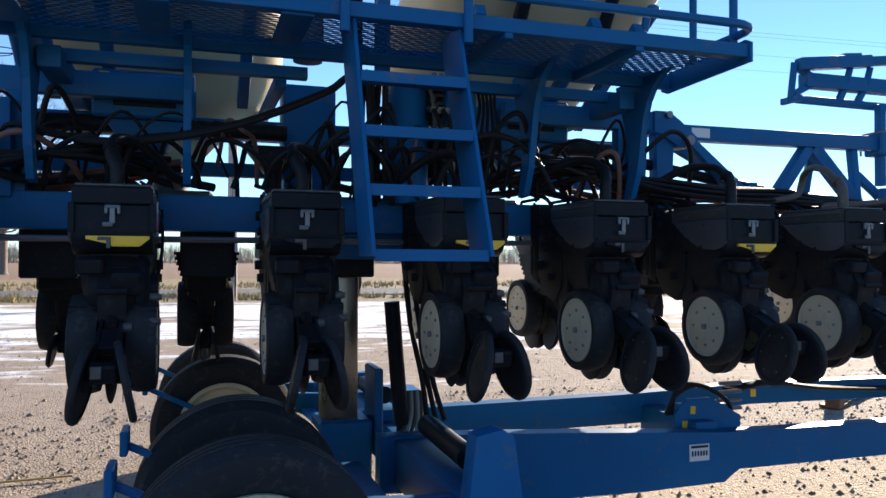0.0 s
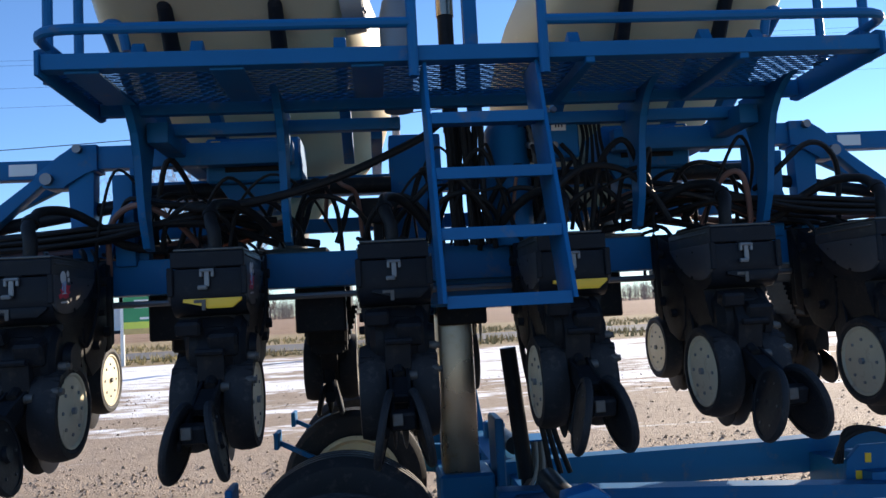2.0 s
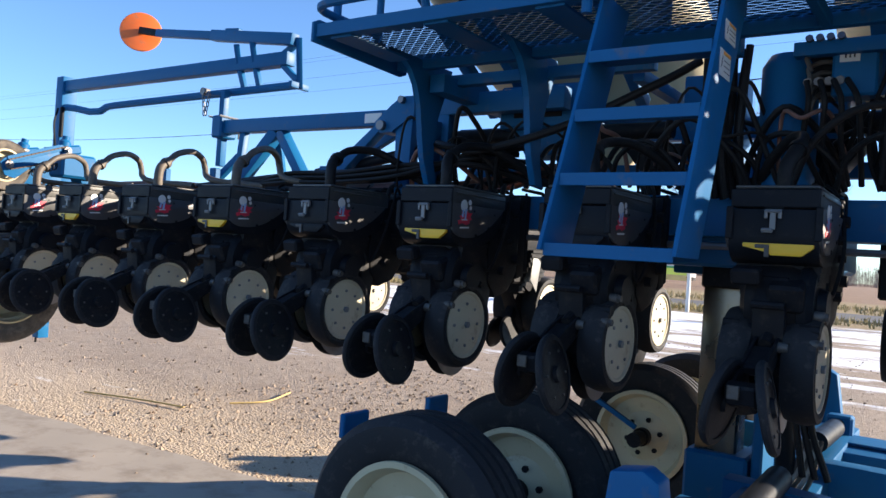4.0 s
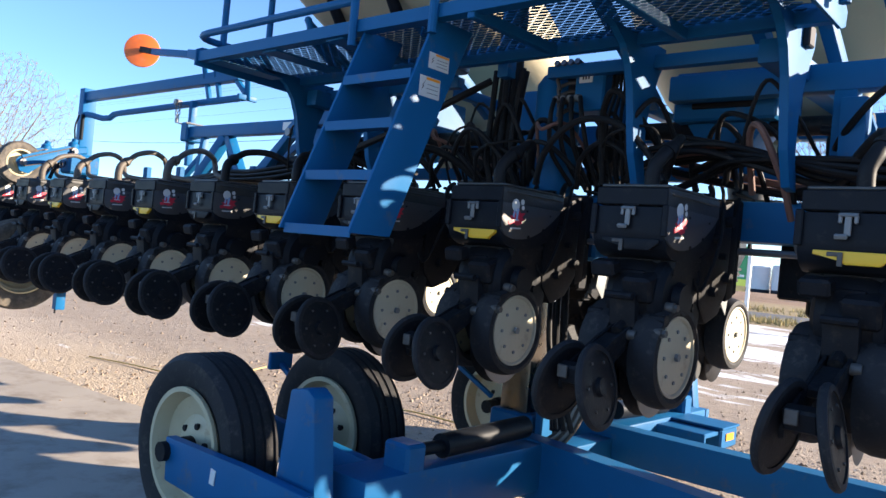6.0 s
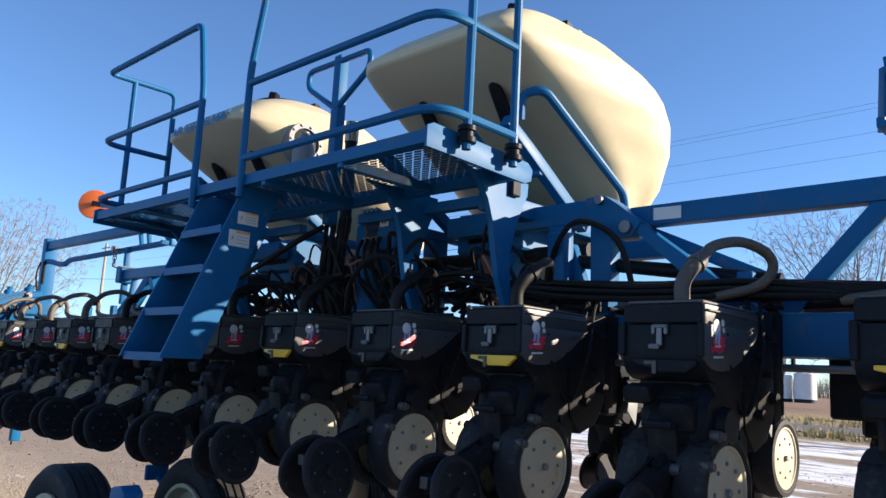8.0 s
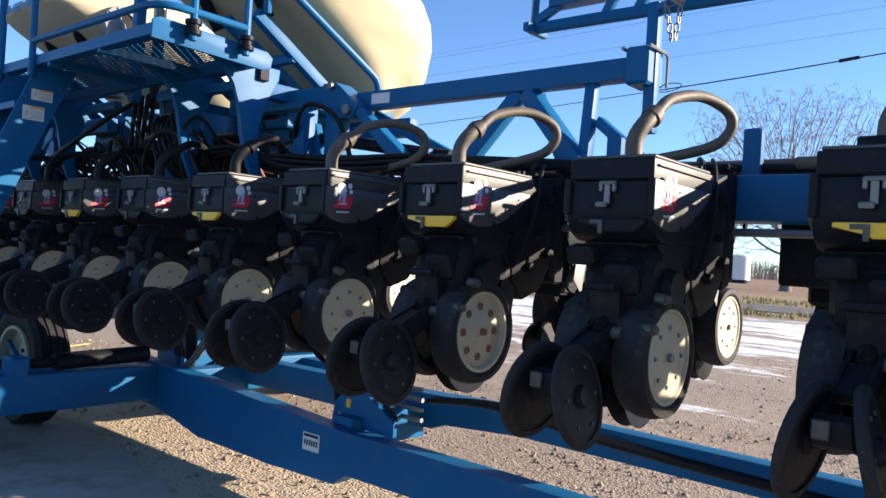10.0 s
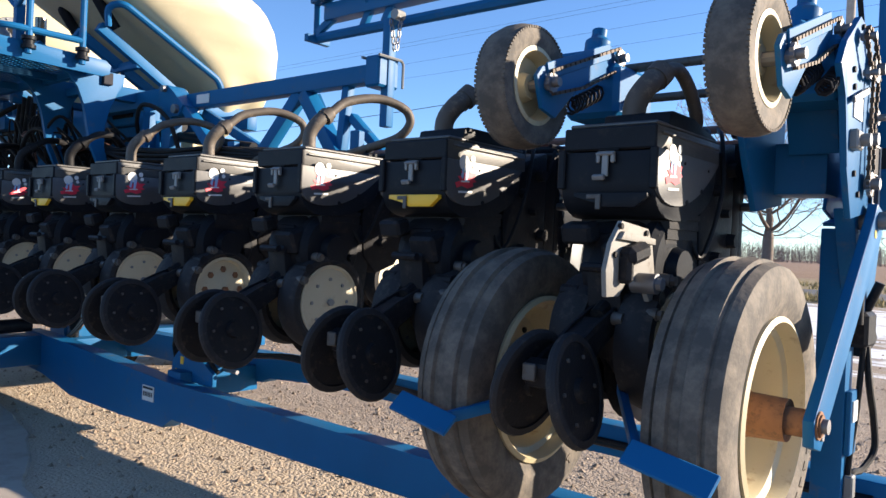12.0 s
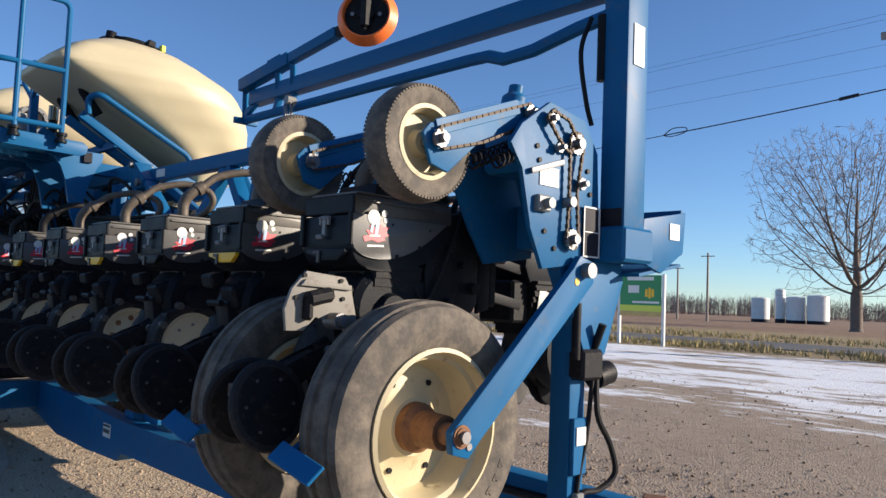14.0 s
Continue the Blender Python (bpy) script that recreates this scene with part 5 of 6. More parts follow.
def sprocket(bm, c, r, teeth, thick=0.012):
    pts = []
    for k in range(teeth * 2):
        a = math.tau * k / (teeth * 2)
        q = r * (1.0 if k % 2 else 0.86)
        pts.append((c[1] + q * math.cos(a), c[2] + q * math.sin(a)))
    slab(bm, pts, "yz", c[0], thick)
    rod(bm, (c[0] - 0.01, c[1], c[2]), (c[0] + 0.035, c[1], c[2]), r * 0.45, n=12)


def chain_run(bm, pts, x, pitch=0.016):
    """A roller chain along the closed outline pts (y, z)."""
    p = [Vector((x, a, b)) for a, b in pts]
    p.append(p[0])
    for a, b in zip(p, p[1:]):
        d = b - a
        for k in range(max(1, int(d.length / pitch))):
            c = a + d * ((k + 0.5) / max(1, int(d.length / pitch)))
            ang = math.degrees(math.atan2(d.z, d.y))
            bx(bm, c, (0.014 if k % 2 else 0.009, pitch * 0.95, 0.010), (ang, 0, 0))


def contact_drive(x, lo):
    """The small tyre that runs on a field wheel, on its swinging chain arm. It reaches from (x, 0.10, 1.94) back to the toolbar."""
    d = thing("contact_drive", "small knobbly drive tyre on a chain arm", "drive wheel", "contact drives")
    y, z = 0.10, 1.94
    bm = bmesh.new()
    lathe(bm, tyre_profile(0.205, 0.06, 0.115), (x, y, z), (1, 0, 0), 44, closed=True)
    tyre = part("tyre", bm, OLDRUBBER, d)
    bm = bmesh.new()
    for k in range(84):
        a = math.tau * k / 84
        for s in (-1, 1):
            c = Vector((x + s * 0.044, y + 0.190 * math.cos(a + 0.03 * s), z + 0.190 * math.sin(a + 0.03 * s)))
            bx(bm, c, (0.030, 0.008, 0.009), (math.degrees(a), 0, 0))
    tagged(part("tread", bm, OLDRUBBER, tyre), kind="stuff")
    for s in (-1, 1):
        bm = bmesh.new()
        lathe(bm, [(0.128, s * 0.03), (0.13, s * 0.052), (0.115, s * 0.054), (0.105, s * 0.03), (0.10, s * -0.005), (0.05, s * 0.0), (0.04, s * 0.03), (0, s * 0.03)], (x, y, z), (1, 0, 0), 36)
        part("rim", bm, CREAM, d)
    xa = x + 0.075
    arm = shape(slab, [(y - 0.06, z + 0.02), (y - 0.03, z + 0.055), (0.52, 2.165), (0.56, 2.13), (0.54, 2.05), (0.30, 1.97), (0.16, 1.84), (0.08, 1.86)], "yz", xa, 0.016, 0.003)
    ca = part("chain_arm", arm, BLUE, d)
    bm = bmesh.new()
    bx(bm, (xa + 0.02, 0.30, 2.06), (0.008, 0.44, 0.055), (20.5, 0, 0), 0.002)
    part("arm_rail", bm, BLUE, ca)
    bm = bmesh.new()
    sprocket(bm, (xa + 0.03, y, z + 0.005), 0.034, 10)
    part("sprocket", bm, STEEL, ca)
    bm = bmesh.new()
    sprocket(bm, (xa + 0.03, 0.56, 2.12), 0.034, 10)
    part("sprocket", bm, STEEL, ca)
    bm = bmesh.new()
    rod(bm, (x - 0.02, y, z), (xa + 0.04, y, z), 0.02, n=10)
    part("axle", bm, STEEL, ca)
    bm = bmesh.new()
    chain_run(bm, [(y - 0.005, z + 0.042), (0.55, 2.155), (0.59, 2.12), (0.57, 2.085), (0.30, 1.965), (y + 0.01, z - 0.03)], xa + 0.036)
    part("chain", bm, CHAIN, ca, "oily roller chain")
    bm = bmesh.new()
    pipe(bm, [(xa - 0.02 + 0.028 * math.cos(k * 0.8), 0.30 + 0.0035 * k, 1.90 + 0.0015 * k + 0.028 * math.sin(k * 0.8)) for k in range(60)], 0.005, 5, 0)
    part("spring", bm, IRON, d)
    bm = bmesh.new()
    bx(bm, (x + 0.02, 0.66, 2.0), (0.22, 0.30, 0.20), bev=0.02)
    bx(bm, (x - 0.05, 0.60, 2.13), (0.16, 0.26, 0.08), (12, 0, 0), 0.015)
    bar(bm, (x + 0.0, 0.72, 2.0), (x + 0.0, 0.80, 1.78), 0.16, 0.10)
    lathe(bm, [(0, 0), (0.05, 0), (0.05, 0.05), (0.03, 0.07), (0.03, 0.10), (0, 0.10)], (x + 0.0, 0.58, 2.15), (0, 0.2, 1), 14)
    part("gearbox_bracket", bm, BLUE, d)
    bm = bmesh.new()
    pipe(bm, [(x - 0.04, 0.64, 2.08), (x - 0.16, 0.58, 2.04), (x - 0.20, 0.50, 1.93), (x - 0.18, 0.46, 1.84)], 0.018, 8, 5)
    part("drive_hose", bm, BLACKHOSE, d)
    return d


def build_end(s):
    """One outer end of the toolbar: mast, drive plate, lift arm, bin and marker arm. s: +1 or -1."""
    e = thing("marker_arm", "blue folding row marker arm on its upright mast", "marker arm", "row markers")

    def one(name, mat, fn, label="", parent=None):
        bm = bmesh.new()
        fn(bm)
        if s < 0:
            bmesh.ops.scale(bm, vec=(-1, 1, 1), verts=bm.verts)
            bmesh.ops.reverse_faces(bm, faces=bm.faces)
        return part(name, bm, mat, parent or e, label)
    mast = one("mast", BLUE, lambda bm: (bar(bm, (6.27, 1.06, 1.62), (6.27, 1.06, 2.92), 0.12, 0.15, 0.012), bx(bm, (6.27, 1.06, 1.66), (0.17, 0.22, 0.14), bev=0.012)))
    one("mast_decal", WHITE, lambda bm: bx(bm, (6.333, 1.06, 2.48), (0.004, 0.075, 0.17)), "white warning decal", mast)
    one("mast_plate", INK, lambda bm: bx(bm, (6.268, 0.983, 1.72), (0.10, 0.004, 0.17)), "dark warning plate with pale frame", mast)
    up, top = (2.765, 2.86) if s > 0 else (2.83, 2.95)
    one("upper_tube", BLUE, lambda bm: bar(bm, (6.25, 1.05, up), (3.24, 1.07, up), 0.09, 0.10))
    one("lower_tube", BLUE, lambda bm: pipe(bm, [(6.22, 1.03, 2.63), (6.05, 1.03, 2.61), (5.80, 1.03, 2.565), (5.62, 1.03, 2.56), (5.52, 1.03, 2.595), (5.40, 1.03, 2.60), (3.16, 1.07, 2.63)], 0.032, 8, 0))
    for a, b in (((3.15, 1.05, top + 0.02), (3.13, 1.07, 2.60)), ((3.62, 1.06, up), (3.55, 1.06, 2.64)), ((3.80, 1.06, up), (3.72, 1.06, 2.64)), ((3.15, 1.06, top), (3.38, 1.06, up)), ((3.15, 1.06, 2.66), (3.36, 1.06, up)), ((3.14, 0.98, 2.62), (3.14, 1.16, 2.62)), ((3.60, 1.04, up), (3.62, 1.02, top + 0.03)), ((3.78, 1.04, up), (3.80, 1.02, top + 0.03))):
        one("end_brace", BLUE, lambda bm: bar(bm, a, b, 0.035, 0.045))
    dx, dy, dz = (4.57, 1.01, 3.02) if s > 0 else (5.22, 1.12, 3.26)
    hub = Vector((dx, dy, dz))
    root = Vector((3.16, 1.02, top))
    tip = root + (hub - root) * (1 - 0.28 / (hub - root).length)
    one("disc_arm", BLUE, lambda bm: (bar(bm, root, root.lerp(tip, 0.55), 0.075, 0.085), bar(bm, root.lerp(tip, 0.5), tip, 0.06, 0.065), bx(bm, root.lerp(tip, 0.4) + Vector((0, -0.01, 0.03)), (0.16, 0.05, 0.06), (0, -6, 0), 0.006)))
    way = (0.62, -0.74, 0.05) if s > 0 else (0.80, 0.58, -0.10)
    behind = hub - Vector(way) * 0.05
    disc = one("marker_disc", ORANGE, lambda bm: lathe(bm, [(0, -0.036), (0.10, -0.034), (0.172, -0.022), (0.178, -0.012), (0.142, 0.048), (0.134, 0.048), (0.130, 0.0), (0, -0.006)], hub, way, 40), "orange dished marker disc")
    one("disc_hub", IRON, lambda bm: (lathe(bm, [(0, 0.002), (0.128, 0.004), (0.128, 0.012), (0.05, 0.014), (0.045, 0.05), (0, 0.05)], hub, way, 26), bar(bm, tip, behind, 0.05, 0.06), bx(bm, hub + Vector((0.03, -0.035, 0)), (0.05, 0.05, 0.16), bev=0.008)), "dark hub and bracket", disc)
    for k in range(4):
        one("hub_bolt", STEEL, lambda bm: bolts(bm, hub + Vector((0.01, -0.012, 0)), way, 0.08, 1, 0.013, 0.02, start=k * math.pi / 2), "", disc)
    one("marker_ram", BLACK, lambda bm: (rod(bm, (6.20, 0.99, 2.34), (6.20, 0.99, 2.62), 0.02, n=14), pipe(bm, [(6.18, 0.94, 2.6), (6.16, 0.90, 2.45), (6.17, 0.93, 2.25), (6.18, 0.96, 2.15)], 0.010, 6, 5)))
    # end drive plate with sprockets
    p = thing("drive_plate", "blue steel end plate with sprockets and chains", "drive plate", "end drives")
    one("plate", BLUE, lambda bm: slab(bm, [(0.40, 1.98), (0.46, 2.06), (0.62, 2.17), (0.84, 2.14), (0.93, 2.02), (0.95, 1.75), (0.82, 1.57), (0.60, 1.54), (0.52, 1.69), (0.47, 1.90)], "yz", 6.215, 0.02, 0.003), "", p)
    one("rear_plate", BLUE, lambda bm: slab(bm, [(0.36, 1.95), (0.60, 2.10), (0.88, 2.08), (0.88, 1.60), (0.60, 1.56), (0.50, 1.70)], "yz", 5.93, 0.02, 0.003), "", p)
    for y, z, r, t in ((0.76, 2.03, 0.045, 14), (0.745, 1.66, 0.042, 14), (0.60, 2.10, 0.026, 9), (0.655, 2.0, 0.022, 8), (0.80, 1.88, 0.026, 9)):
        one("sprocket", STEEL, lambda bm: sprocket(bm, (6.25, y, z), r, t), "", p)
    one("chain", CHAIN, lambda bm: chain_run(bm, [(0.72, 2.05), (0.735, 2.075), (0.79, 2.07), (0.805, 2.03), (0.785, 1.93), (0.77, 1.84), (0.785, 1.66), (0.76, 1.62), (0.71, 1.65), (0.72, 1.80)], 6.256), "", p)
    one("chain", CHAIN, lambda bm: chain_run(bm, [(0.57, 2.10), (0.60, 2.13), (0.70, 2.11), (0.77, 2.03), (0.70, 1.99), (0.64, 2.03)], 6.262), "", p)
    one("wrench", STEEL, lambda bm: (bar(bm, (6.25, 0.50, 1.89), (6.25, 0.69, 1.95), 0.012, 0.022), rod(bm, (6.24, 0.72, 1.80), (6.28, 0.72, 1.80), 0.02)), "", p)
    one("guide_block", ZINC, lambda bm: (bx(bm, (6.245, 0.575, 1.78), (0.03, 0.075, 0.06), bev=0.006), rod(bm, (6.25, 0.585, 1.78), (6.285, 0.585, 1.78), 0.02, n=14)), "", p)
    one("warning_decal", WHITE, lambda bm: bx(bm, (6.2375, 0.62, 1.885), (0.004, 0.11, 0.07)), "white and orange warning decal", p)
    one("sign_plate", INK, lambda bm: bx(bm, (6.24, 0.885, 1.70), (0.012, 0.10, 0.19), bev=0.003), "dark plate with pale frame", p)
    for y, z, w, h in ((0.885, 1.797, 0.10, 0.006), (0.885, 1.603, 0.10, 0.006), (0.885, 1.70, 0.10, 0.004), (0.834, 1.70, 0.006, 0.2), (0.936, 1.70, 0.006, 0.2)):
        one("pale_edge", WHITE, lambda bm: bx(bm, (6.2475, y, z), (0.003, w, h)), "", p)
    for y, z in ((0.545, 1.99), (0.56, 1.94), (0.60, 1.68), (0.66, 1.62), (0.86, 1.94), (0.88, 1.85), (0.64, 2.14)):
        one("plate_bolt", IRON, lambda bm: rod(bm, (6.23, y, z), (6.243, y, z), 0.010, n=8), "", p)
    one("spring", IRON, lambda bm: pipe(bm, [(6.20 + 0.024 * math.cos(k * 0.8), 0.36 + 0.003 * k, 1.90 + 0.0015 * k + 0.024 * math.sin(k * 0.8)) for k in range(60)], 0.005, 5, 0), "dark coil spring", p)
    # lift arm, leg and bin
    a = thing("lift_arm", "blue lift arm, leg and weight bin at the toolbar's end", "lift arm", "end lift arms")
    one("arm", BLUE, lambda bm: slab(bm, [(0.13, 0.92), (0.20, 0.90), (0.26, 0.96), (0.87, 1.50), (0.86, 1.58), (0.78, 1.60), (0.74, 1.55), (0.12, 0.99)], "yz", 6.245, 0.03, 0.004), "", a)
    for x0, x1, y, z, r in ((6.2, 6.31, 0.81, 1.545, 0.03), (6.25, 6.30, 0.165, 0.975, 0.02), (6.27, 6.28, 0.20, 0.94, 0.012)):
        one("arm_bolt", STEEL, lambda bm: rod(bm, (x0, y, z), (x1, y, z), r, n=14), "", a)
    one("rusty_washer", RUST, lambda bm: rod(bm, (6.26, 0.165, 0.975), (6.285, 0.165, 0.975), 0.03, n=14), "", a)
    one("yellow_dot", YELLOW, lambda bm: rod(bm, (6.27, 0.76, 1.50), (6.277, 0.76, 1.50), 0.014, n=12), "", a)
    one("gusset", BLUE, lambda bm: slab(bm, [(0.70, 1.58), (1.14, 1.60), (1.16, 1.52), (1.04, 1.22), (0.92, 1.16), (0.86, 1.3)], "yz", 6.16, 0.06, 0.006), "", a)
    one("leg", BLUE, lambda bm: bar(bm, (6.14, 0.90, 0.45), (6.14, 0.90, 1.52), 0.10, 0.10, 0.008), "", a)
    one("leg_plate", BLUE, lambda bm: bx(bm, (6.2, 0.90, 0.86), (0.02, 0.09, 0.22), bev=0.004), "", a)
    one("leg_decal", WHITE, lambda bm: bx(bm, (6.213, 0.90, 0.90), (0.004, 0.06, 0.07)), "", a)
    one("hydraulic_valve", IRON, lambda bm: (bx(bm, (6.2, 0.92, 1.18), (0.10, 0.14, 0.12), bev=0.012), rod(bm, (6.22, 0.84, 1.2), (6.22, 0.84, 1.42), 0.018), rod(bm, (6.18, 1.02, 1.12), (6.18, 1.12, 1.14), 0.05, n=14), rod(bm, (6.22, 0.96, 1.24), (6.26, 0.96, 1.34), 0.016)), "", a)
    one("hydraulic_hose", BLACKHOSE, lambda bm: (pipe(bm, [(6.22, 0.98, 1.16), (6.24, 0.97, 0.98), (6.24, 1.06, 0.86), (6.24, 1.10, 0.74), (6.22, 1.02, 0.68), (6.20, 0.92, 0.66), (6.2, 0.90, 0.45)], 0.012, 8, 6), pipe(bm, [(6.22, 0.96, 1.16), (6.21, 0.94, 0.9), (6.2, 0.90, 0.7), (6.2, 0.89, 0.4)], 0.010, 8, 5)), "", a)
    one("clamp_block", ZINC, lambda bm: bx(bm, (6.205, 0.90, 0.64), (0.03, 0.05, 0.08), bev=0.005), "", a)
    one("bin", BLUE, lambda bm: (slab(bm, [(1.14, 1.60), (1.20, 1.82), (1.50, 1.84), (1.48, 1.66), (1.30, 1.56)], "yz", 6.02, 0.014, 0.003), slab(bm, [(1.14, 1.60), (1.16, 1.78), (1.50, 1.84), (1.48, 1.66), (1.30, 1.56)], "yz", 6.30, 0.014, 0.003), bx(bm, (6.165, 1.48, 1.75), (0.28, 0.016, 0.2)), bx(bm, (6.165, 1.31, 1.575), (0.28, 0.34, 0.014), (10, 0, 0)), bar(bm, (6.165, 1.02, 1.66), (6.165, 1.2, 1.66), 0.1, 0.08)), "", a)
    one("bin_decal", WHITE, lambda bm: bx(bm, (6.317, 1.40, 1.745), (0.003, 0.08, 0.07)), "", a)
    for x, w, x1 in ((5.33, 0.22, 5.62), (6.08, 0.22, 5.74)):
        one("scraper", BLUE, lambda bm: (bx(bm, (x, -0.33, 0.915), (w, 0.012, 0.07), (-45, 11, 0), 0.003), bar(bm, (x1, 0.10, 1.0), (x + (0.06 if x1 > x else -0.08), -0.31, 0.905), 0.025, 0.035)), "blue steel scraper blade", a)
    cover = one("grey_cover", COVER, lambda bm: slab(bm, [(-0.245, 1.29), (-0.255, 1.36), (-0.230, 1.43), (-0.175, 1.49), (-0.015, 1.475), (0.015, 1.43), (0.055, 1.28), (0.005, 1.27), (-0.025, 1.32), (-0.135, 1.34), (-0.175, 1.29)], "yz", 5.845, 0.015, 0.004), "pale grey cast cover", a)
    one("rib", COVER, lambda bm: slab(bm, [(-0.205, 1.44), (-0.185, 1.462), (0.005, 1.448), (0.005, 1.43)], "yz", 5.858, 0.016, 0.004), "", cover)
    one("knob", IRON, lambda bm: (bx(bm, (5.88, -0.135, 1.405), (0.05, 0.11, 0.05), (12, 0, 0), 0.014), bx(bm, (5.875, -0.175, 1.365), (0.04, 0.03, 0.08), bev=0.01)), "dark moulded knob", cover)
    one("pivot", STEEL, lambda bm: (rod(bm, (5.845, -0.065, 1.325), (5.915, -0.065, 1.325), 0.028, n=16), rod(bm, (5.915, -0.065, 1.325), (5.93, -0.065, 1.325), 0.018, n=8)), "", cover)
    for y, z in ((-0.185, 1.475), (-0.035, 1.462), (-0.025, 1.40), (-0.215, 1.40)):
        one("cover_bolt", IRON, lambda bm: rod(bm, (5.855, y, z), (5.867, y, z), 0.008, n=8), "", cover)
    one("inner_arm", BLUE, lambda bm: slab(bm, [(0.10, 0.94), (0.18, 0.90), (0.84, 1.48), (0.80, 1.60), (0.72, 1.56)], "yz", 5.50, 0.03, 0.004), "", a)
    return e


# ---- tanks, platform, ladder ----
TANK_LEVELS = ((2.03, 0.84, 0.92, 1.49, 1.69), (2.17, 0.72, 1.07, 1.40, 1.80), (2.33, 0.525, 1.32, 1.50, 1.94), (2.50, 0.39, 1.56, 1.38, 2.04), (2.70, 0.32, 1.74, 1.06, 2.06), (2.88, 0.32, 1.855, 0.73, 2.02), (3.03, 0.35, 1.91, 0.475, 1.95),
               (3.135, 0.38, 1.915, 0.295, 1.88), (3.185, 0.405, 1.90, 0.217, 1.84), (3.23, 0.425, 1.875, 0.21, 1.78), (3.355, 0.505, 1.76, 0.36, 1.56), (3.435, 0.67, 1.65, 0.48, 1.40), (3.495, 0.77, 1.52, 0.605, 1.26), (3.535, 0.90, 1.40, 0.73, 1.14))


def build_tank(s):
    t = thing("seed_tank", "large cream plastic bulk seed tank" + (" with blue lettering" if s < 0 else " lit by the sun"), "seed tank", "bulk seed tanks")
    levels = np.array(TANK_LEVELS)
    zs = np.concatenate([np.linspace(a, b, 4, endpoint=False) for a, b in zip(levels[:-1, 0], levels[1:, 0])] + [levels[-1:, 0]])
    bm = bmesh.new()
    rings = []
    N = 72
    for z in zs:
        x0, x1, y0, y1 = (np.interp(z, levels[:, 0], levels[:, k]) for k in (1, 2, 3, 4))
        cx, cy, hx, hy = (x0 + x1) / 2, (y0 + y1) / 2, (x1 - x0) / 2, (y1 - y0) / 2
        e = float(np.interp(z, (2.0, 2.6, 3.0, 3.2, 3.45), (0.85, 0.72, 0.66, 0.66, 0.8)))
        front = float(np.interp(z, (2.0, 2.6, 2.9, 3.1, 3.25, 3.36, 3.5), (0.8, 0.55, 0.38, 0.2, 0.2, 0.3, 0.7)))
        slim = float(np.interp(z, (2.4, 2.9, 3.1, 3.25, 3.5), (1.0, 0.76, 0.73, 0.74, 1.0)))
        ring = []
        for k in range(N):
            a = math.tau * k / N
            c, q = math.cos(a), math.sin(a)
            f = e if q > 0 else front
            x = cx + hx * math.copysign(abs(c) ** f, c)
            y = cy + hy * math.copysign(abs(q) ** f, q)
            if q < 0:
                ahead = min(1.0, (cy - y) / hy)
                x = x + (1.17 + (x - cx) * slim - x) * ahead
            # the two strap dents in the front
            if 2.6 < z < 3.12 and q < 0:
                for xd in (0.89, 1.42):
                    y += 0.07 * math.exp(-((x - xd) / 0.055) ** 2) * min(1, (3.12 - z) / 0.10) * min(1, (z - 2.6) / 0.1)
            ring.append(bm.verts.new((s * x, y, z)))
        rings.append(ring)
    for a, b in zip(rings, rings[1:]):
        for k in range(N):
            bm.faces.new((a[k], a[(k + 1) % N], b[(k + 1) % N], b[k]))
    bm.faces.new(rings[0])
    bm.faces.new(rings[-1])
    body = part("tank_body", bm, TANK, t, smooth=60)
    bm = bmesh.new()
    tilt = Vector((0, 0.17, 1)).normalized()
    seat = Vector((s * 1.19, 1.02, 3.47))
    lathe(bm, [(0.31, 0.0), (0.335, 0.01), (0.33, 0.045), (0.27, 0.05), (0.25, 0.08), (0, 0.08)], seat, tilt, 32)
    for k in range(6):
        a = math.tau * k / 6
        bx(bm, seat + Vector((0.32 * math.cos(a), 0.32 * math.sin(a), 0.05 - 0.055 * math.sin(a))), (0.07, 0.07, 0.06), (-9.6, 0, math.degrees(a)), 0.01)
    lid = part("tank_lid", bm, IRON, t, "dark screw-down tank lid")
    bm = bmesh.new()
    lathe(bm, [(0.345, -0.16), (0.31, -0.08), (0.295, 0.0), (0.27, 0.004)], seat, tilt, 32)
    part("filler_neck", bm, TANK, t)
    bm = bmesh.new()
    bx(bm, (s * 1.525, 1.12, 3.50), (0.06, 0.04, 0.06), bev=0.006)
    part("lid_clip", bm, LIME, lid, "yellow-green clip")
    bm = bmesh.new()
    rod(bm, (s * 0.98, 1.62, 1.86), (s * 0.98, 1.62, 2.05), 0.10, 0.13, 20)
    bx(bm, (s * 0.98, 1.62, 1.84), (0.5, 0.36, 0.10), bev=0.02)
    part("outlet", bm, LID, t, "dark seed outlet box")
    # black capsules that stand for the shade in the strap dents
    for xd in (0.89, 1.42):
        bm = bmesh.new()
        rod(bm, (s * xd, 0.66, 2.84), (s * xd, 0.52, 3.02), 0.042, 0.036, n=16)
        lathe(bm, [(0, -0.036), (0.026, -0.026), (0.036, 0), (0.026, 0.026), (0, 0.036)], (s * xd, 0.52, 3.02), (0, 0, 1), 14)
        part("dent_shade", bm, BLACK, t)
    # steel cradle
    for a, b in (((0.42, 0.70, 2.40), (0.42, 1.75, 2.40)), ((1.46, 0.70, 2.40), (1.46, 1.75, 2.40)), ((0.3, 0.60, 2.42), (1.46, 0.60, 2.42))):
        bm = bmesh.new()
        bar(bm, (s * a[0], a[1], a[2]), (s * b[0], b[1], b[2]), 0.06, 0.06)
        part("cradle_bar", bm, BLUE, t)
    bm = bmesh.new()
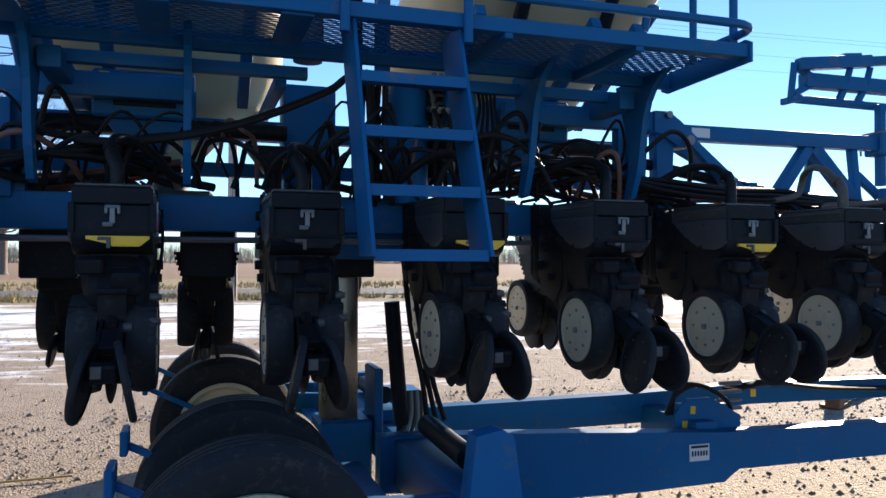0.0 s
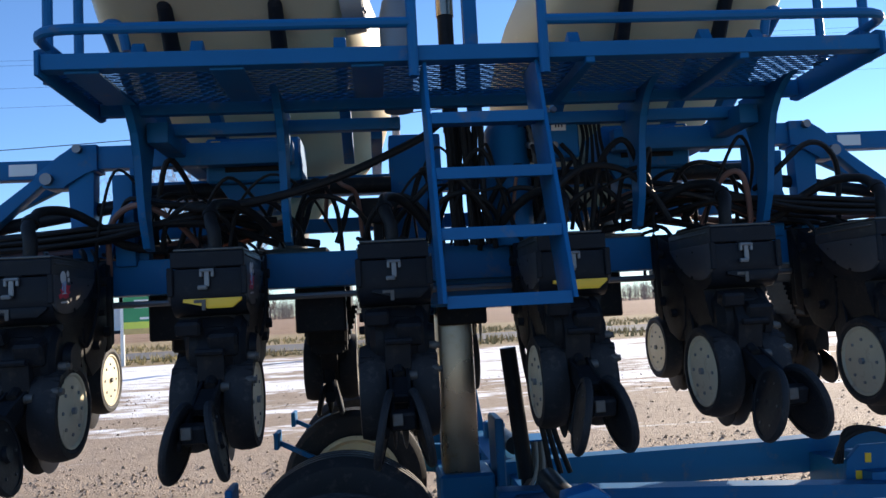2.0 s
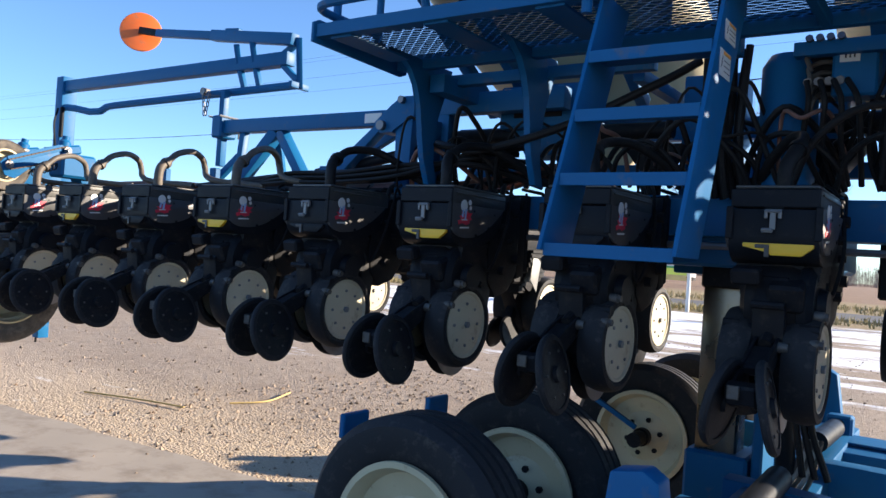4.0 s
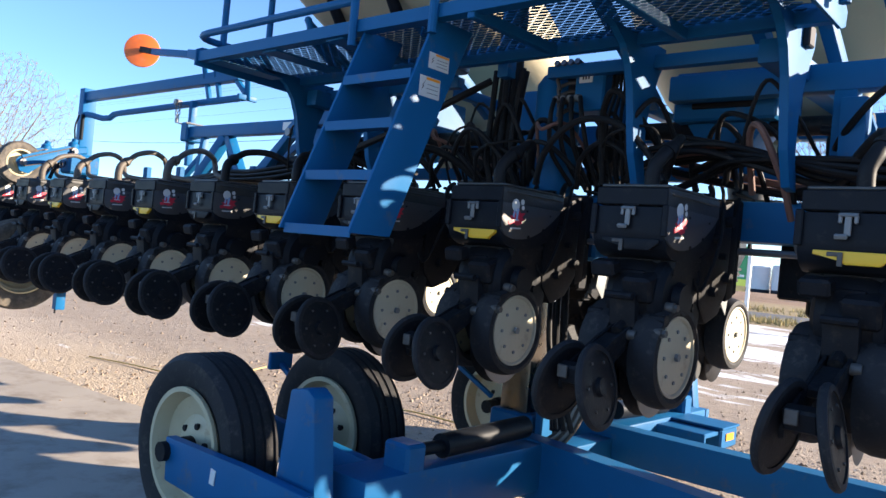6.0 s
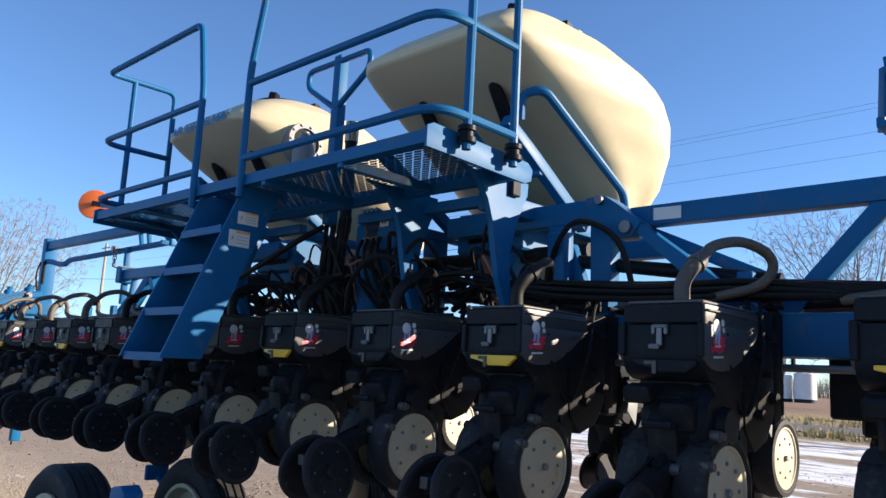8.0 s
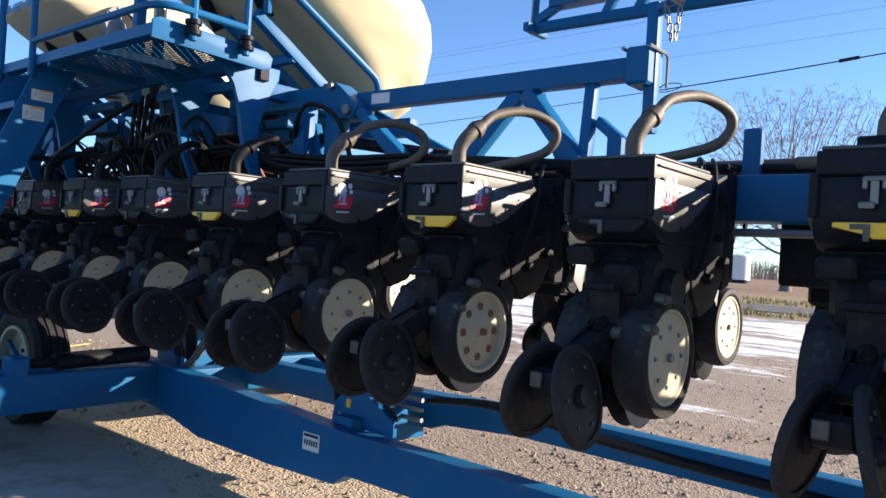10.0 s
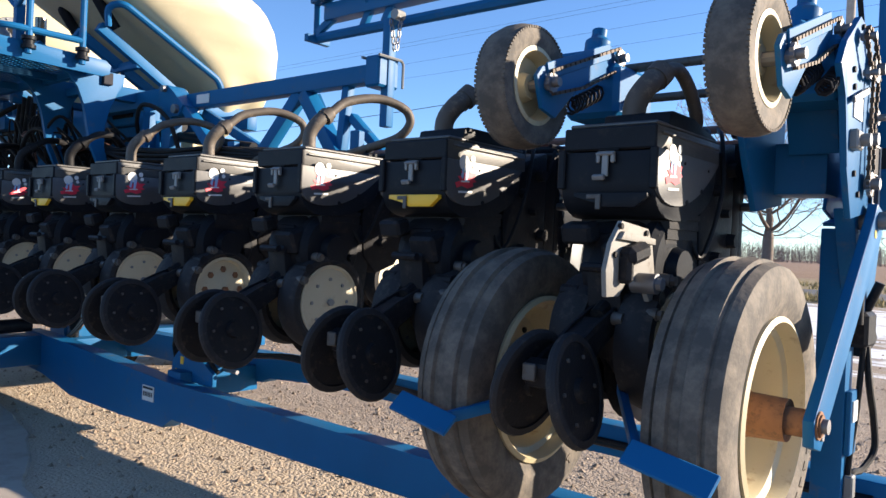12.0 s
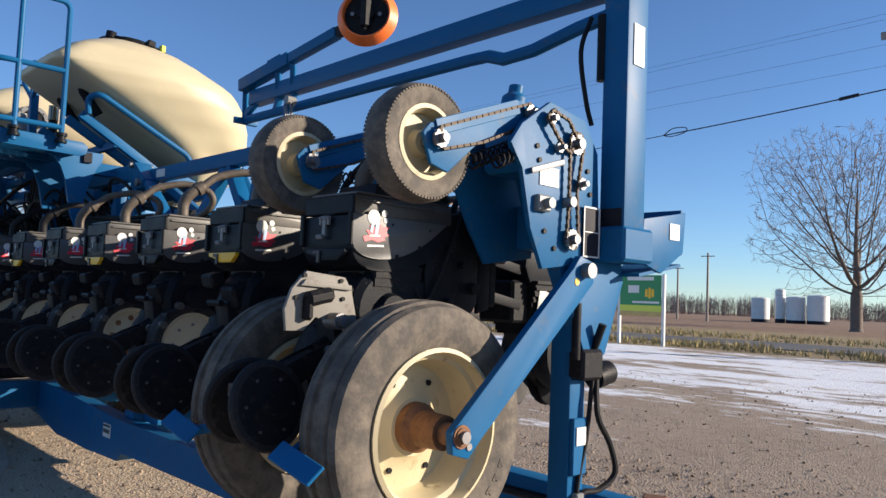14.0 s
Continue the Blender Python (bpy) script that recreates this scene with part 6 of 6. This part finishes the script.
    pipe(bm, bent([(s * 1.60, 0.52, 2.80), (s * 1.62, 0.50, 2.93), (s * 1.72, 0.56, 2.95), (s * 1.735, 1.33, 2.56), (s * 1.72, 1.37, 2.40)], 0.06), 0.024, 10, 0)
    part("guard_rail", bm, BLUE, t, "bent blue guard rail")
    for a, b, w in (((1.54, 0.48, 2.80), (1.54, 1.22, 2.36), 0.06), ((1.26, 0.46, 2.80), (1.26, 1.22, 2.37), 0.06), ((0.58, 0.46, 2.80), (0.58, 1.22, 2.37), 0.06), ((0.5, 0.78, 2.60), (1.56, 0.78, 2.60), 0.05)):
        bm = bmesh.new()
        bar(bm, (s * a[0], a[1], a[2]), (s * b[0], b[1], b[2]), w, w + 0.01)
        part("cradle_brace", bm, BLUE, t)
    if s < 0:
        at, way = (-0.47, 0.68, 3.08), (1.0, -0.08, 0.12)
        bm = bmesh.new()
        lathe(bm, [(0.10, -0.10), (0.148, -0.10), (0.148, 0.0), (0.143, 0.01), (0.105, 0.01), (0.10, -0.01)], at, way, 32, closed=True)
        port = part("inspection_port", bm, ZINC, t, "bright bolted round inspection port")
        bm = bmesh.new()
        lathe(bm, [(0, 0.0), (0.102, -0.005), (0.102, -0.03), (0, -0.03)], at, way, 24)
        part("cover", bm, IRON, port, "dark recessed cover")
        bm = bmesh.new()
        bolts(bm, Vector(at) + Vector(way).normalized() * 0.008, way, 0.125, 10, 0.010, 0.012)
        tagged(part("cover_bolts", bm, STEEL, port), kind="stuff")
        data = bpy.data.curves.new("lettering", "FONT")
        data.body, data.size, data.extrude, data.align_x, data.shear = "AIR SEED DELIVERY", 0.098, 0.001, "CENTER", 0.15
        data.offset = 0.0022
        txt = new("lettering", data)
        data.materials.append(LETTER)
        txt.parent = t
        txt.matrix_basis = pose(-1.15, 0.198, 3.185, 80, 0, 0) @ Matrix.Diagonal((0.97, 1, 1, 1))
    return t


def build_platform():
    p = thing("access_platform", "blue railed platform with expanded-metal floor", "platform")

    def one(name, mat, fn, label="", parent=None):
        bm = bmesh.new()
        fn(bm)
        return part(name, bm, mat, parent or p, label)
    Y0, Y1, Z = -0.23, 0.42, 2.50
    one("front_angle", BLUE, lambda bm: (bx(bm, (0, Y0, Z), (3.38, 0.012, 0.062), bev=0.002), bx(bm, (0, Y0 + 0.03, Z - 0.025), (3.38, 0.06, 0.012))))
    one("rear_angle", BLUE, lambda bm: bx(bm, (0, Y1, Z - 0.01), (3.38, 0.05, 0.08), bev=0.004))
    for s in (-1, 1):
        one("end_plate", BLUE, lambda bm: slab(bm, [(Y0 - 0.02, 2.445), (Y0 - 0.02, 2.54), (Y0 + 0.02, 2.56), (0.46, 2.54), (0.50, 2.51), (0.49, 2.45), (0.44, 2.43)], "yz", s * 1.70 - 0.008, 0.016, 0.003))
    for x in (0.45, 1.1):
        one("floor_bearer", BLUE, lambda bm: bx(bm, (x, 0.09, Z - 0.03), (0.04, 0.64, 0.05), bev=0.004))
    for x in (-1.55, -1.0, -0.45):
        one("floor_plate", BLUE, lambda bm: bx(bm, (x, 0.02, Z - 0.035), (0.13, 0.46, 0.012), bev=0.002))

    # floor of flattened diamond mesh
    verts, faces = [], []
    pitch_x, pitch_y, wx, wy = 0.062, 0.030, 0.0075, 0.005
    nx, ny = int(3.34 / pitch_x), int((Y1 - Y0 - 0.04) / pitch_y)
    for i in range(nx):
        for j in range(ny):
            x = -1.67 + (i + (0.5 if j % 2 else 0.0)) * pitch_x
            y = Y0 + 0.02 + j * pitch_y
            if -0.24 < x < 0.28 and y < -0.10:
                continue
            for dx in (-0.5, 0.5):
                k = len(verts)
                a, b = Vector((x, y, Z)), Vector((x + dx * pitch_x, y + pitch_y, Z + 0.006))
                d = Vector((0.0185, 0.0062, 0))
                verts += [(a - d)[:], (a + d)[:], (b + d)[:], (b - d)[:], (a - d - Vector((0, 0, .004)))[:], (a + d - Vector((0, 0, .004)))[:], (b + d - Vector((0, 0, .004)))[:], (b - d - Vector((0, 0, .004)))[:]]
                faces += [(k, k + 1, k + 2, k + 3), (k + 4, k + 7, k + 6, k + 5), (k, k + 3, k + 7, k + 4), (k + 1, k + 5, k + 6, k + 2)]
    me = bpy.data.meshes.new("mesh_floor")
    me.from_pydata(verts, [], faces)
    me.materials.append(BLUE)
    fl = new("mesh_floor", me)
    fl.parent = p
    tagged(fl, "blue expanded-metal floor", kind="stuff")
    # rails
    R = 0.021
    YF = -0.25
    for s in (-1, 1):
        xi = -0.27 if s < 0 else 0.255
        xe = -1.735 if s < 0 else 1.755
        for z in (2.62, 3.06):
            one("rail", BLUE, lambda bm: pipe(bm, bent([(xi, YF, z), (xe, YF, z), (xe, 0.28, z)], 0.16), R, 10, 0))
        one("hoop", BLUE, lambda bm: pipe(bm, bent([(xi, YF, 2.40), (xi, YF, 3.14), (xi + s * 0.10, YF, 3.60), (xe, YF, 3.60), (xe, 0.28, 3.60), (xe, 0.28, 2.47)], 0.07), R, 10, 0))
        one("end_post", BLUE, lambda bm: pipe(bm, [(xe, -0.05, 2.47), (xe, -0.05, 3.60)], R, 10, 0))
        for y in (-0.05, 0.28):
            one("bushing", BLACK, lambda bm: lathe(bm, [(0, 0), (0.043, 0), (0.043, 0.022), (0.032, 0.025), (0.032, 0.05), (0.043, 0.053), (0.043, 0.075), (0, 0.075)], (xe, y, 2.50), (0, 0, 1), 18))
    # centre hand post
    one("hand_post", BLUE, lambda bm: bar(bm, (0.07, 0.53, 2.40), (0.07, 0.53, 3.54), 0.07, 0.07))
    one("hand_loop", BLUE, lambda bm: pipe(bm, bent([(0.07, 0.51, 3.17), (-0.25, 0.51, 3.38), (-0.25, 0.51, 3.50), (0.39, 0.51, 3.50), (0.39, 0.51, 3.38), (0.07, 0.51, 3.17)], 0.08), 0.02, 10, 0))
    # pressure bottle, filter and hoses behind the platform
    b = thing("pressure_bottle", "grey steel pressure bottle on the platform", "bottle")
    bm = bmesh.new()
    lathe(bm, [(0, 0), (0.072, 0), (0.078, 0.05), (0.078, 0.48), (0.06, 0.56), (0.03, 0.59), (0.03, 0.62), (0, 0.62)], (-0.305, 0.55, 2.47), (0, 0, 1), 24)
    part("bottle", bm, GALV, b)
    c = thing("breather_pipe", "dark upright breather pipe with bright cap", "pipe")
    bm = bmesh.new()
    rod(bm, (-0.03, 0.74, 2.40), (-0.03, 0.74, 3.10), 0.042, n=18)
    pp = part("pipe", bm, IRON, c)
    bm = bmesh.new()
    lathe(bm, [(0.043, 0), (0.047, 0), (0.047, 0.14), (0.0, 0.14)], (-0.03, 0.74, 3.02), (0, 0, 1), 18)
    part("cap", bm, CHROME, pp)


def build_ladder():
    l = thing("ladder", "blue steel ladder with flat treads below the platform", "ladder")
    rungs = [(-0.58, 1.515), (-0.492, 1.76), (-0.406, 1.995), (-0.322, 2.225)]
    k = 0.40
    for x in (-0.225, 0.23):
        bm = bmesh.new()
        slab(bm, [(-0.60, 1.50), (-0.37, 1.50), (-0.37 + k * 0.5, 2.00), (0.04, 2.48), (-0.21, 2.48)], "yz", x - 0.008, 0.016, 0.003)
        st = part("stringer", bm, BLUE, l)
        if x > 0:
            for y, z, h in ((-0.17, 2.29, 0.07), (-0.215, 2.17, 0.09)):
                bm = bmesh.new()
                bx(bm, (x + 0.0095, y, z), (0.002, 0.13, h))
                d = part("warning_decal", bm, WHITE, st, "white warning decal with a thin orange band")
                bm = bmesh.new()
                bx(bm, (x + 0.011, y + 0.018, z + h * 0.40), (0.002, 0.085, h * 0.12))
                part("orange_band", bm, AMBER, d)
                for j in range(3):
                    bm = bmesh.new()
                    bx(bm, (x + 0.011, y + 0.020 - 0.004 * (j % 2), z - h * 0.28 + j * h * 0.2), (0.002, 0.07, 0.0025))
                    part("print_bar", bm, GALV, d)
                bm = bmesh.new()
                slab(bm, [(y - 0.052, z - h * 0.22), (y - 0.036, z + h * 0.02), (y - 0.044, z + h * 0.02), (y - 0.034, z + h * 0.26), (y - 0.048, z), (y - 0.041, z)], "yz", x + 0.0105, 0.0015)
                part("symbol", bm, INK, d)
    for y, z in rungs:
        bm = bmesh.new()
        bx(bm, (0.0025, y + 0.085, z), (0.44, 0.17, 0.02), bev=0.003)
        bx(bm, (0.0025, y + 0.003, z - 0.012), (0.44, 0.008, 0.044), bev=0.002)
        part("tread", bm, BLUE, l)


# ---- hydraulics and hoses in the middle ----
def build_hoses():
    rnd = random.Random(3)
    b = thing("hose_bundle", "bundle of thick black hydraulic hoses hanging in the frame", "hoses")
    for k in range(7):
        bm = bmesh.new()
        x = -0.06 + 0.027 * k
        y = 0.60 + 0.03 * (k % 3)
        pipe(bm, [(x + rnd.uniform(-.015, .015), y + 0.02, 2.47), (x, y, 2.25), (x + rnd.uniform(-.012, .012), y - 0.01, 2.0), (x + 0.02, y + 0.05, 1.80)], 0.017, 8, 5)
        part("hose", bm, BLACKHOSE, b)
    w = thing("hose_loops", "tangle of black and brown seed hoses between frame and row units", "hoses")
    for k in range(34):
        bm = bmesh.new()
        x = rnd.uniform(-1.8, 1.8)
        dx = rnd.choice((-1, 1)) * rnd.uniform(0.16, 0.55)
        y = rnd.uniform(0.5, 0.9)
        z0 = rnd.uniform(1.84, 2.0)
        pipe(bm, [(x, y + 0.2, z0), (x + dx * 0.2, y, z0 + rnd.uniform(0.1, 0.25)), (x + dx * 0.55, y - 0.08, z0 + rnd.uniform(0.12, 0.35)), (x + dx * 0.9, y, z0 + rnd.uniform(0.0, 0.2)), (x + dx, y + 0.1, z0 - 0.12)], rnd.choice((0.007, 0.009, 0.012, 0.015)), 8, 6)
        part("hose", bm, BLACKHOSE if k % 7 else PURPLE, w)
    bm = bmesh.new()
    pipe(bm, [(0.34, 0.50, 1.84), (0.40, 0.46, 1.98), (0.50, 0.45, 2.09), (0.62, 0.46, 2.145), (0.78, 0.47, 2.12), (0.92, 0.48, 2.01), (1.02, 0.50, 1.86)], 0.016, 10, 6)
    part("hose", bm, BLACKHOSE, w)
    for k in range(5):
        bm = bmesh.new()
        y, z = 0.60 + 0.05 * (k % 3), 1.84 + 0.03 * (k // 3)
        pipe(bm, [(0.72, y + 0.1, z + 0.05), (0.86, y - 0.02, z + 0.10 + 0.012 * k), (1.10 + 0.02 * k, y, z + 0.17), (1.38, y + 0.02, z + 0.10 + 0.008 * k), (1.62, y + 0.08, z + 0.03), (1.95, y + 0.16, z)], rnd.choice((0.012, 0.014, 0.016)), 8, 6)
        part("hose", bm, (BLACKHOSE, PURPLE, BLACKHOSE)[k % 3], w)
    for k in range(7):
        bm = bmesh.new()
        x = -1.5 + 0.33 * k
        pipe(bm, [(x, 0.66, 1.84), (x + 0.06, 0.58, 1.98 + 0.03 * (k % 3)), (x + 0.2, 0.55, 2.05), (x + 0.33, 0.60, 1.96 - 0.02 * (k % 2)), (x + 0.36, 0.70, 1.84)], 0.013, 8, 6)
        part("hose", bm, BLACKHOSE, w)
    bm = bmesh.new()
    pipe(bm, [(-1.6, 0.7, 2.1), (-1.2, 0.5, 2.02), (-0.7, 0.42, 2.10), (-0.25, 0.5, 2.3), (-0.1, 0.62, 2.42)], 0.02, 10, 6)
    part("hose", bm, BLACKHOSE, w)
    for s in (-1, 1):
        q = thing("meter_housing", "dark blue steel housing under the seed tank", "housing", "tank housings")
        bm = bmesh.new()
        bx(bm, (s * 1.08, 1.10, 2.33), (0.50, 0.36, 0.24), bev=0.012)
        slab(bm, [(s * 1.08 - 0.2, 2.21), (s * 1.08 + 0.2, 2.21), (s * 1.08 + 0.1, 2.06), (s * 1.08 - 0.1, 2.06)], "xz", 0.98, 0.22, 0.01)
        body = part("housing", bm, BLUE, q)
        bm = bmesh.new()
        bx(bm, (s * 1.08, 0.915, 2.34), (0.30, 0.012, 0.15), bev=0.004)
        part("cover", bm, IRON, body, "dark cover plate")
        bm = bmesh.new()
        bx(bm, (s * 1.27, 0.90, 2.41), (0.05, 0.012, 0.04), bev=0.003)
        part("sticker", bm, YELLOW, body, "small yellow sticker")
    d = thing("air_manifold", "dark air manifold and ducts under the platform", "manifold")
    for s in (-1, 1):
        bm = bmesh.new()
        rod(bm, (s * 0.35, 1.05, 2.19), (s * 1.7, 1.05, 2.19), 0.045, n=18)
        part("duct", bm, IRON, d)
        bm = bmesh.new()
        slab(bm, [(s * 0.42 - 0.16, 2.10), (s * 0.42 + 0.16, 2.10), (s * 0.42 + 0.05, 1.96), (s * 0.42 - 0.05, 1.96)], "xz", 0.92, 0.18, 0.01)
        rod(bm, (s * 0.42, 1.0, 1.80), (s * 0.42, 1.0, 1.98), 0.04, n=14)
        part("funnel", bm, IRON, d)
        for k in range(6):
            bm = bmesh.new()
            x = s * (0.55 + 0.20 * k)
            pipe(bm, [(x, 1.0, 2.12), (x + 0.03 * s, 0.88, 2.08), (x + 0.06 * s, 0.80, 1.96), (x + 0.1 * s, 0.78, 1.85)], 0.015, 8, 5)
            part("seed_tube", bm, BLACKHOSE, d)
        bm = bmesh.new()
        rod(bm, (s * 1.75, 0.86, 2.10), (s * 2.75, 0.92, 1.96), 0.035, n=14)
        rod(bm, (s * 1.55, 0.85, 2.13), (s * 1.8, 0.86, 2.09), 0.022, n=12)
        part("wing_ram", bm, BLACK, d)
    # brown bundles along the toolbar, one for each wing
    for s in (-1, 1):
        g = thing("seed_hose_bundle", "brown seed hoses bundled along the toolbar", "hoses", "wing hose bundles")
        for k in range(6):
            bm = bmesh.new()
            y, z = 0.90 + 0.04 * (k % 4), 1.835 + 0.035 * (k // 4)
            pts = [(s * 0.9, y - 0.1, z + 0.1 + 0.03 * rnd.random())]
            for j in range(8):
                pts.append((s * (1.5 + j * (0.50 + 0.06 * (k % 3))), y + rnd.uniform(-0.03, 0.03), z + rnd.uniform(-0.005, 0.03)))
            pipe(bm, pts, 0.016, 8, 4)
            part("hose", bm, PURPLE if k % 3 else BLACKHOSE, g)
    for s in (-1, 1):
        g = thing("wing_hose_bundle", "black hoses sagging from the centre frame to the wing", "hoses", "sagging hose bundles")
        for k in range(9):
            bm = bmesh.new()
            dy, dz = 0.035 * (k % 3), 0.028 * (k // 3)
            pts = [(0.95 + 0.08 * (k % 4), 0.72 + dy, 2.10 - 0.03 * k), (1.30, 0.60 + dy, 2.02 - dz), (1.75, 0.56 + dy, 1.90 + dz), (2.25, 0.58 + dy, 1.865 + dz + 0.01 * math.sin(k)), (2.75, 0.64 + dy, 1.87 + dz), (3.25 + 0.3 * (k % 3), 0.76 + dy * 0.5, 1.86)]
            pipe(bm, [(s * x, y, z) for x, y, z in pts], (0.013, 0.016, 0.019)[k % 3], 8, 6)
            part("hose", bm, BLACKHOSE, g)
    # valve block, blue canister, control box
    v = thing("valve_block", "steel hydraulic valve block with hoses", "valve block")
    bm = bmesh.new()
    bx(bm, (0.38, 0.76, 2.36), (0.14, 0.14, 0.24), bev=0.01)
    block = part("block", bm, IRON, v)
    for j in range(4):
        bm = bmesh.new()
        rod(bm, (0.36 + 0.04 * j, 0.66, 2.44), (0.36 + 0.04 * j, 0.56, 2.46), 0.016, n=8)
        part("spool", bm, STEEL, block)
        bm = bmesh.new()
        rod(bm, (0.36 + 0.04 * j, 0.66, 2.30), (0.36 + 0.04 * j, 0.58, 2.28), 0.018, n=8)
        part("spool", bm, STEEL, block)
    for j in range(4):
        bm = bmesh.new()
        pipe(bm, [(0.36 + 0.05 * j, 0.57, 2.28), (0.38 + 0.06 * j, 0.52, 2.18), (0.36 + 0.07 * j, 0.58, 2.02), (0.42 + 0.05 * j, 0.7, 1.86)], 0.012, 8, 5)
        part("hose", bm, BLACKHOSE, v)
    c = thing("control_box", "blue steel control box with white label", "box")
    bm = bmesh.new()
    bx(bm, (0.53, 0.675, 2.33), (0.17, 0.13, 0.22), bev=0.01)
    bb = part("box", bm, BLUE, c)
    bm = bmesh.new()
    bx(bm, (0.51, 0.608, 2.39), (0.075, 0.003, 0.06))
    lb = part("label", bm, WHITE, bb)
    bm = bmesh.new()
    for j in range(3):
        bx(bm, (0.495 + 0.016 * j, 0.605, 2.39), (0.006, 0.003, 0.028))
    part("print_bars", bm, INK, lb)
    for j in range(5):
        bm = bmesh.new()
        z = 2.24 + 0.045 * j
        pipe(bm, bent([(0.445, 0.66, z), (0.40, 0.64, z), (0.385 - 0.01 * j, 0.60, z - 0.03), (0.37, 0.60, z - 0.09)], 0.015), 0.010, 8, 0)
        part("elbow_fitting", bm, DULL, bb)
        bm = bmesh.new()
        x = 0.635 + 0.022 * j
        pipe(bm, [(x, 0.66 - 0.01 * j, 2.43), (x + 0.01, 0.64, 2.32), (x + 0.015 * (j - 2), 0.62, 2.16), (x + 0.02 * (j - 2), 0.66, 1.98), (x, 0.72, 1.84)], 0.009, 8, 5)
        part("thin_hose", bm, BLACKHOSE, bb)
        bm = bmesh.new()
        rod(bm, (x, 0.66 - 0.01 * j, 2.42), (x, 0.66 - 0.01 * j, 2.46), 0.013, n=8)
        part("hose_fitting", bm, DULL, bb)
    k = thing("oil_canister", "dark blue upright oil canister", "canister")
    bm = bmesh.new()
    lathe(bm, [(0, 0), (0.11, 0), (0.12, 0.02), (0.12, 0.60), (0.09, 0.65), (0, 0.66)], (0.26, 0.76, 1.79), (0, 0, 1), 26)
    part("canister", bm, BLUE, k)


def build_yard():
    h = thing("drawbar_pipe", "grey steel pipe with rusty bracket lying on the gravel", "pipe")
    bm = bmesh.new()
    rod(bm, (5.40, 2.98, 0.06), (6.9, 3.75, 0.05), 0.045, n=16)
    part("pipe", bm, GALV, h)
    bm = bmesh.new()
    bx(bm, (5.36, 2.92, 0.10), (0.16, 0.14, 0.20), (0, 0, 27), 0.012)
    bx(bm, (5.42, 2.99, 0.02), (0.28, 0.2, 0.03), (0, 0, 27), 0.006)
    part("bracket", bm, RUST, h, "rusty steel bracket")
    bm = bmesh.new()
    pipe(bm, bent([(6.05, 3.32, 0.09), (6.05, 3.30, 0.20), (6.02, 3.28, 0.12), (6.30, 3.44, 0.10)], 0.03), 0.012, 6, 0)
    part("pull_handle", bm, RUST, h)


build_yard()
build_ground()
build_distance()
build_frame()
build_tongue()
fw = field_wheel()
fw.location = (6.065, 0.165, 0.975)
for x in (5.33, -5.33, -6.065):
    copy_thing(fw, pose(x, 0.165, 0.975))
cd = contact_drive(5.34, 0)
copy_thing(cd, pose(0.74, 0, 0))
for z, y, r in ((2.11, 0.68, 0.018), (1.98, 0.64, 0.016)):
    for s in (1, -1):
        bm = bmesh.new()
        rod(bm, (s * 5.40, y, z), (s * 6.02, y, z), r, n=12)
        tagged(part("cross_shaft", bm, DULL), "dull steel shaft joining two contact drives", "shaft", "drive shafts")
copy_thing(cd, pose(-10.72, 0, 0))
copy_thing(cd, pose(-11.4, 0, 0))
for s in (1, -1):
    build_end(s)
    build_tank(s)
build_platform()
build_ladder()
build_hoses()
build_units()
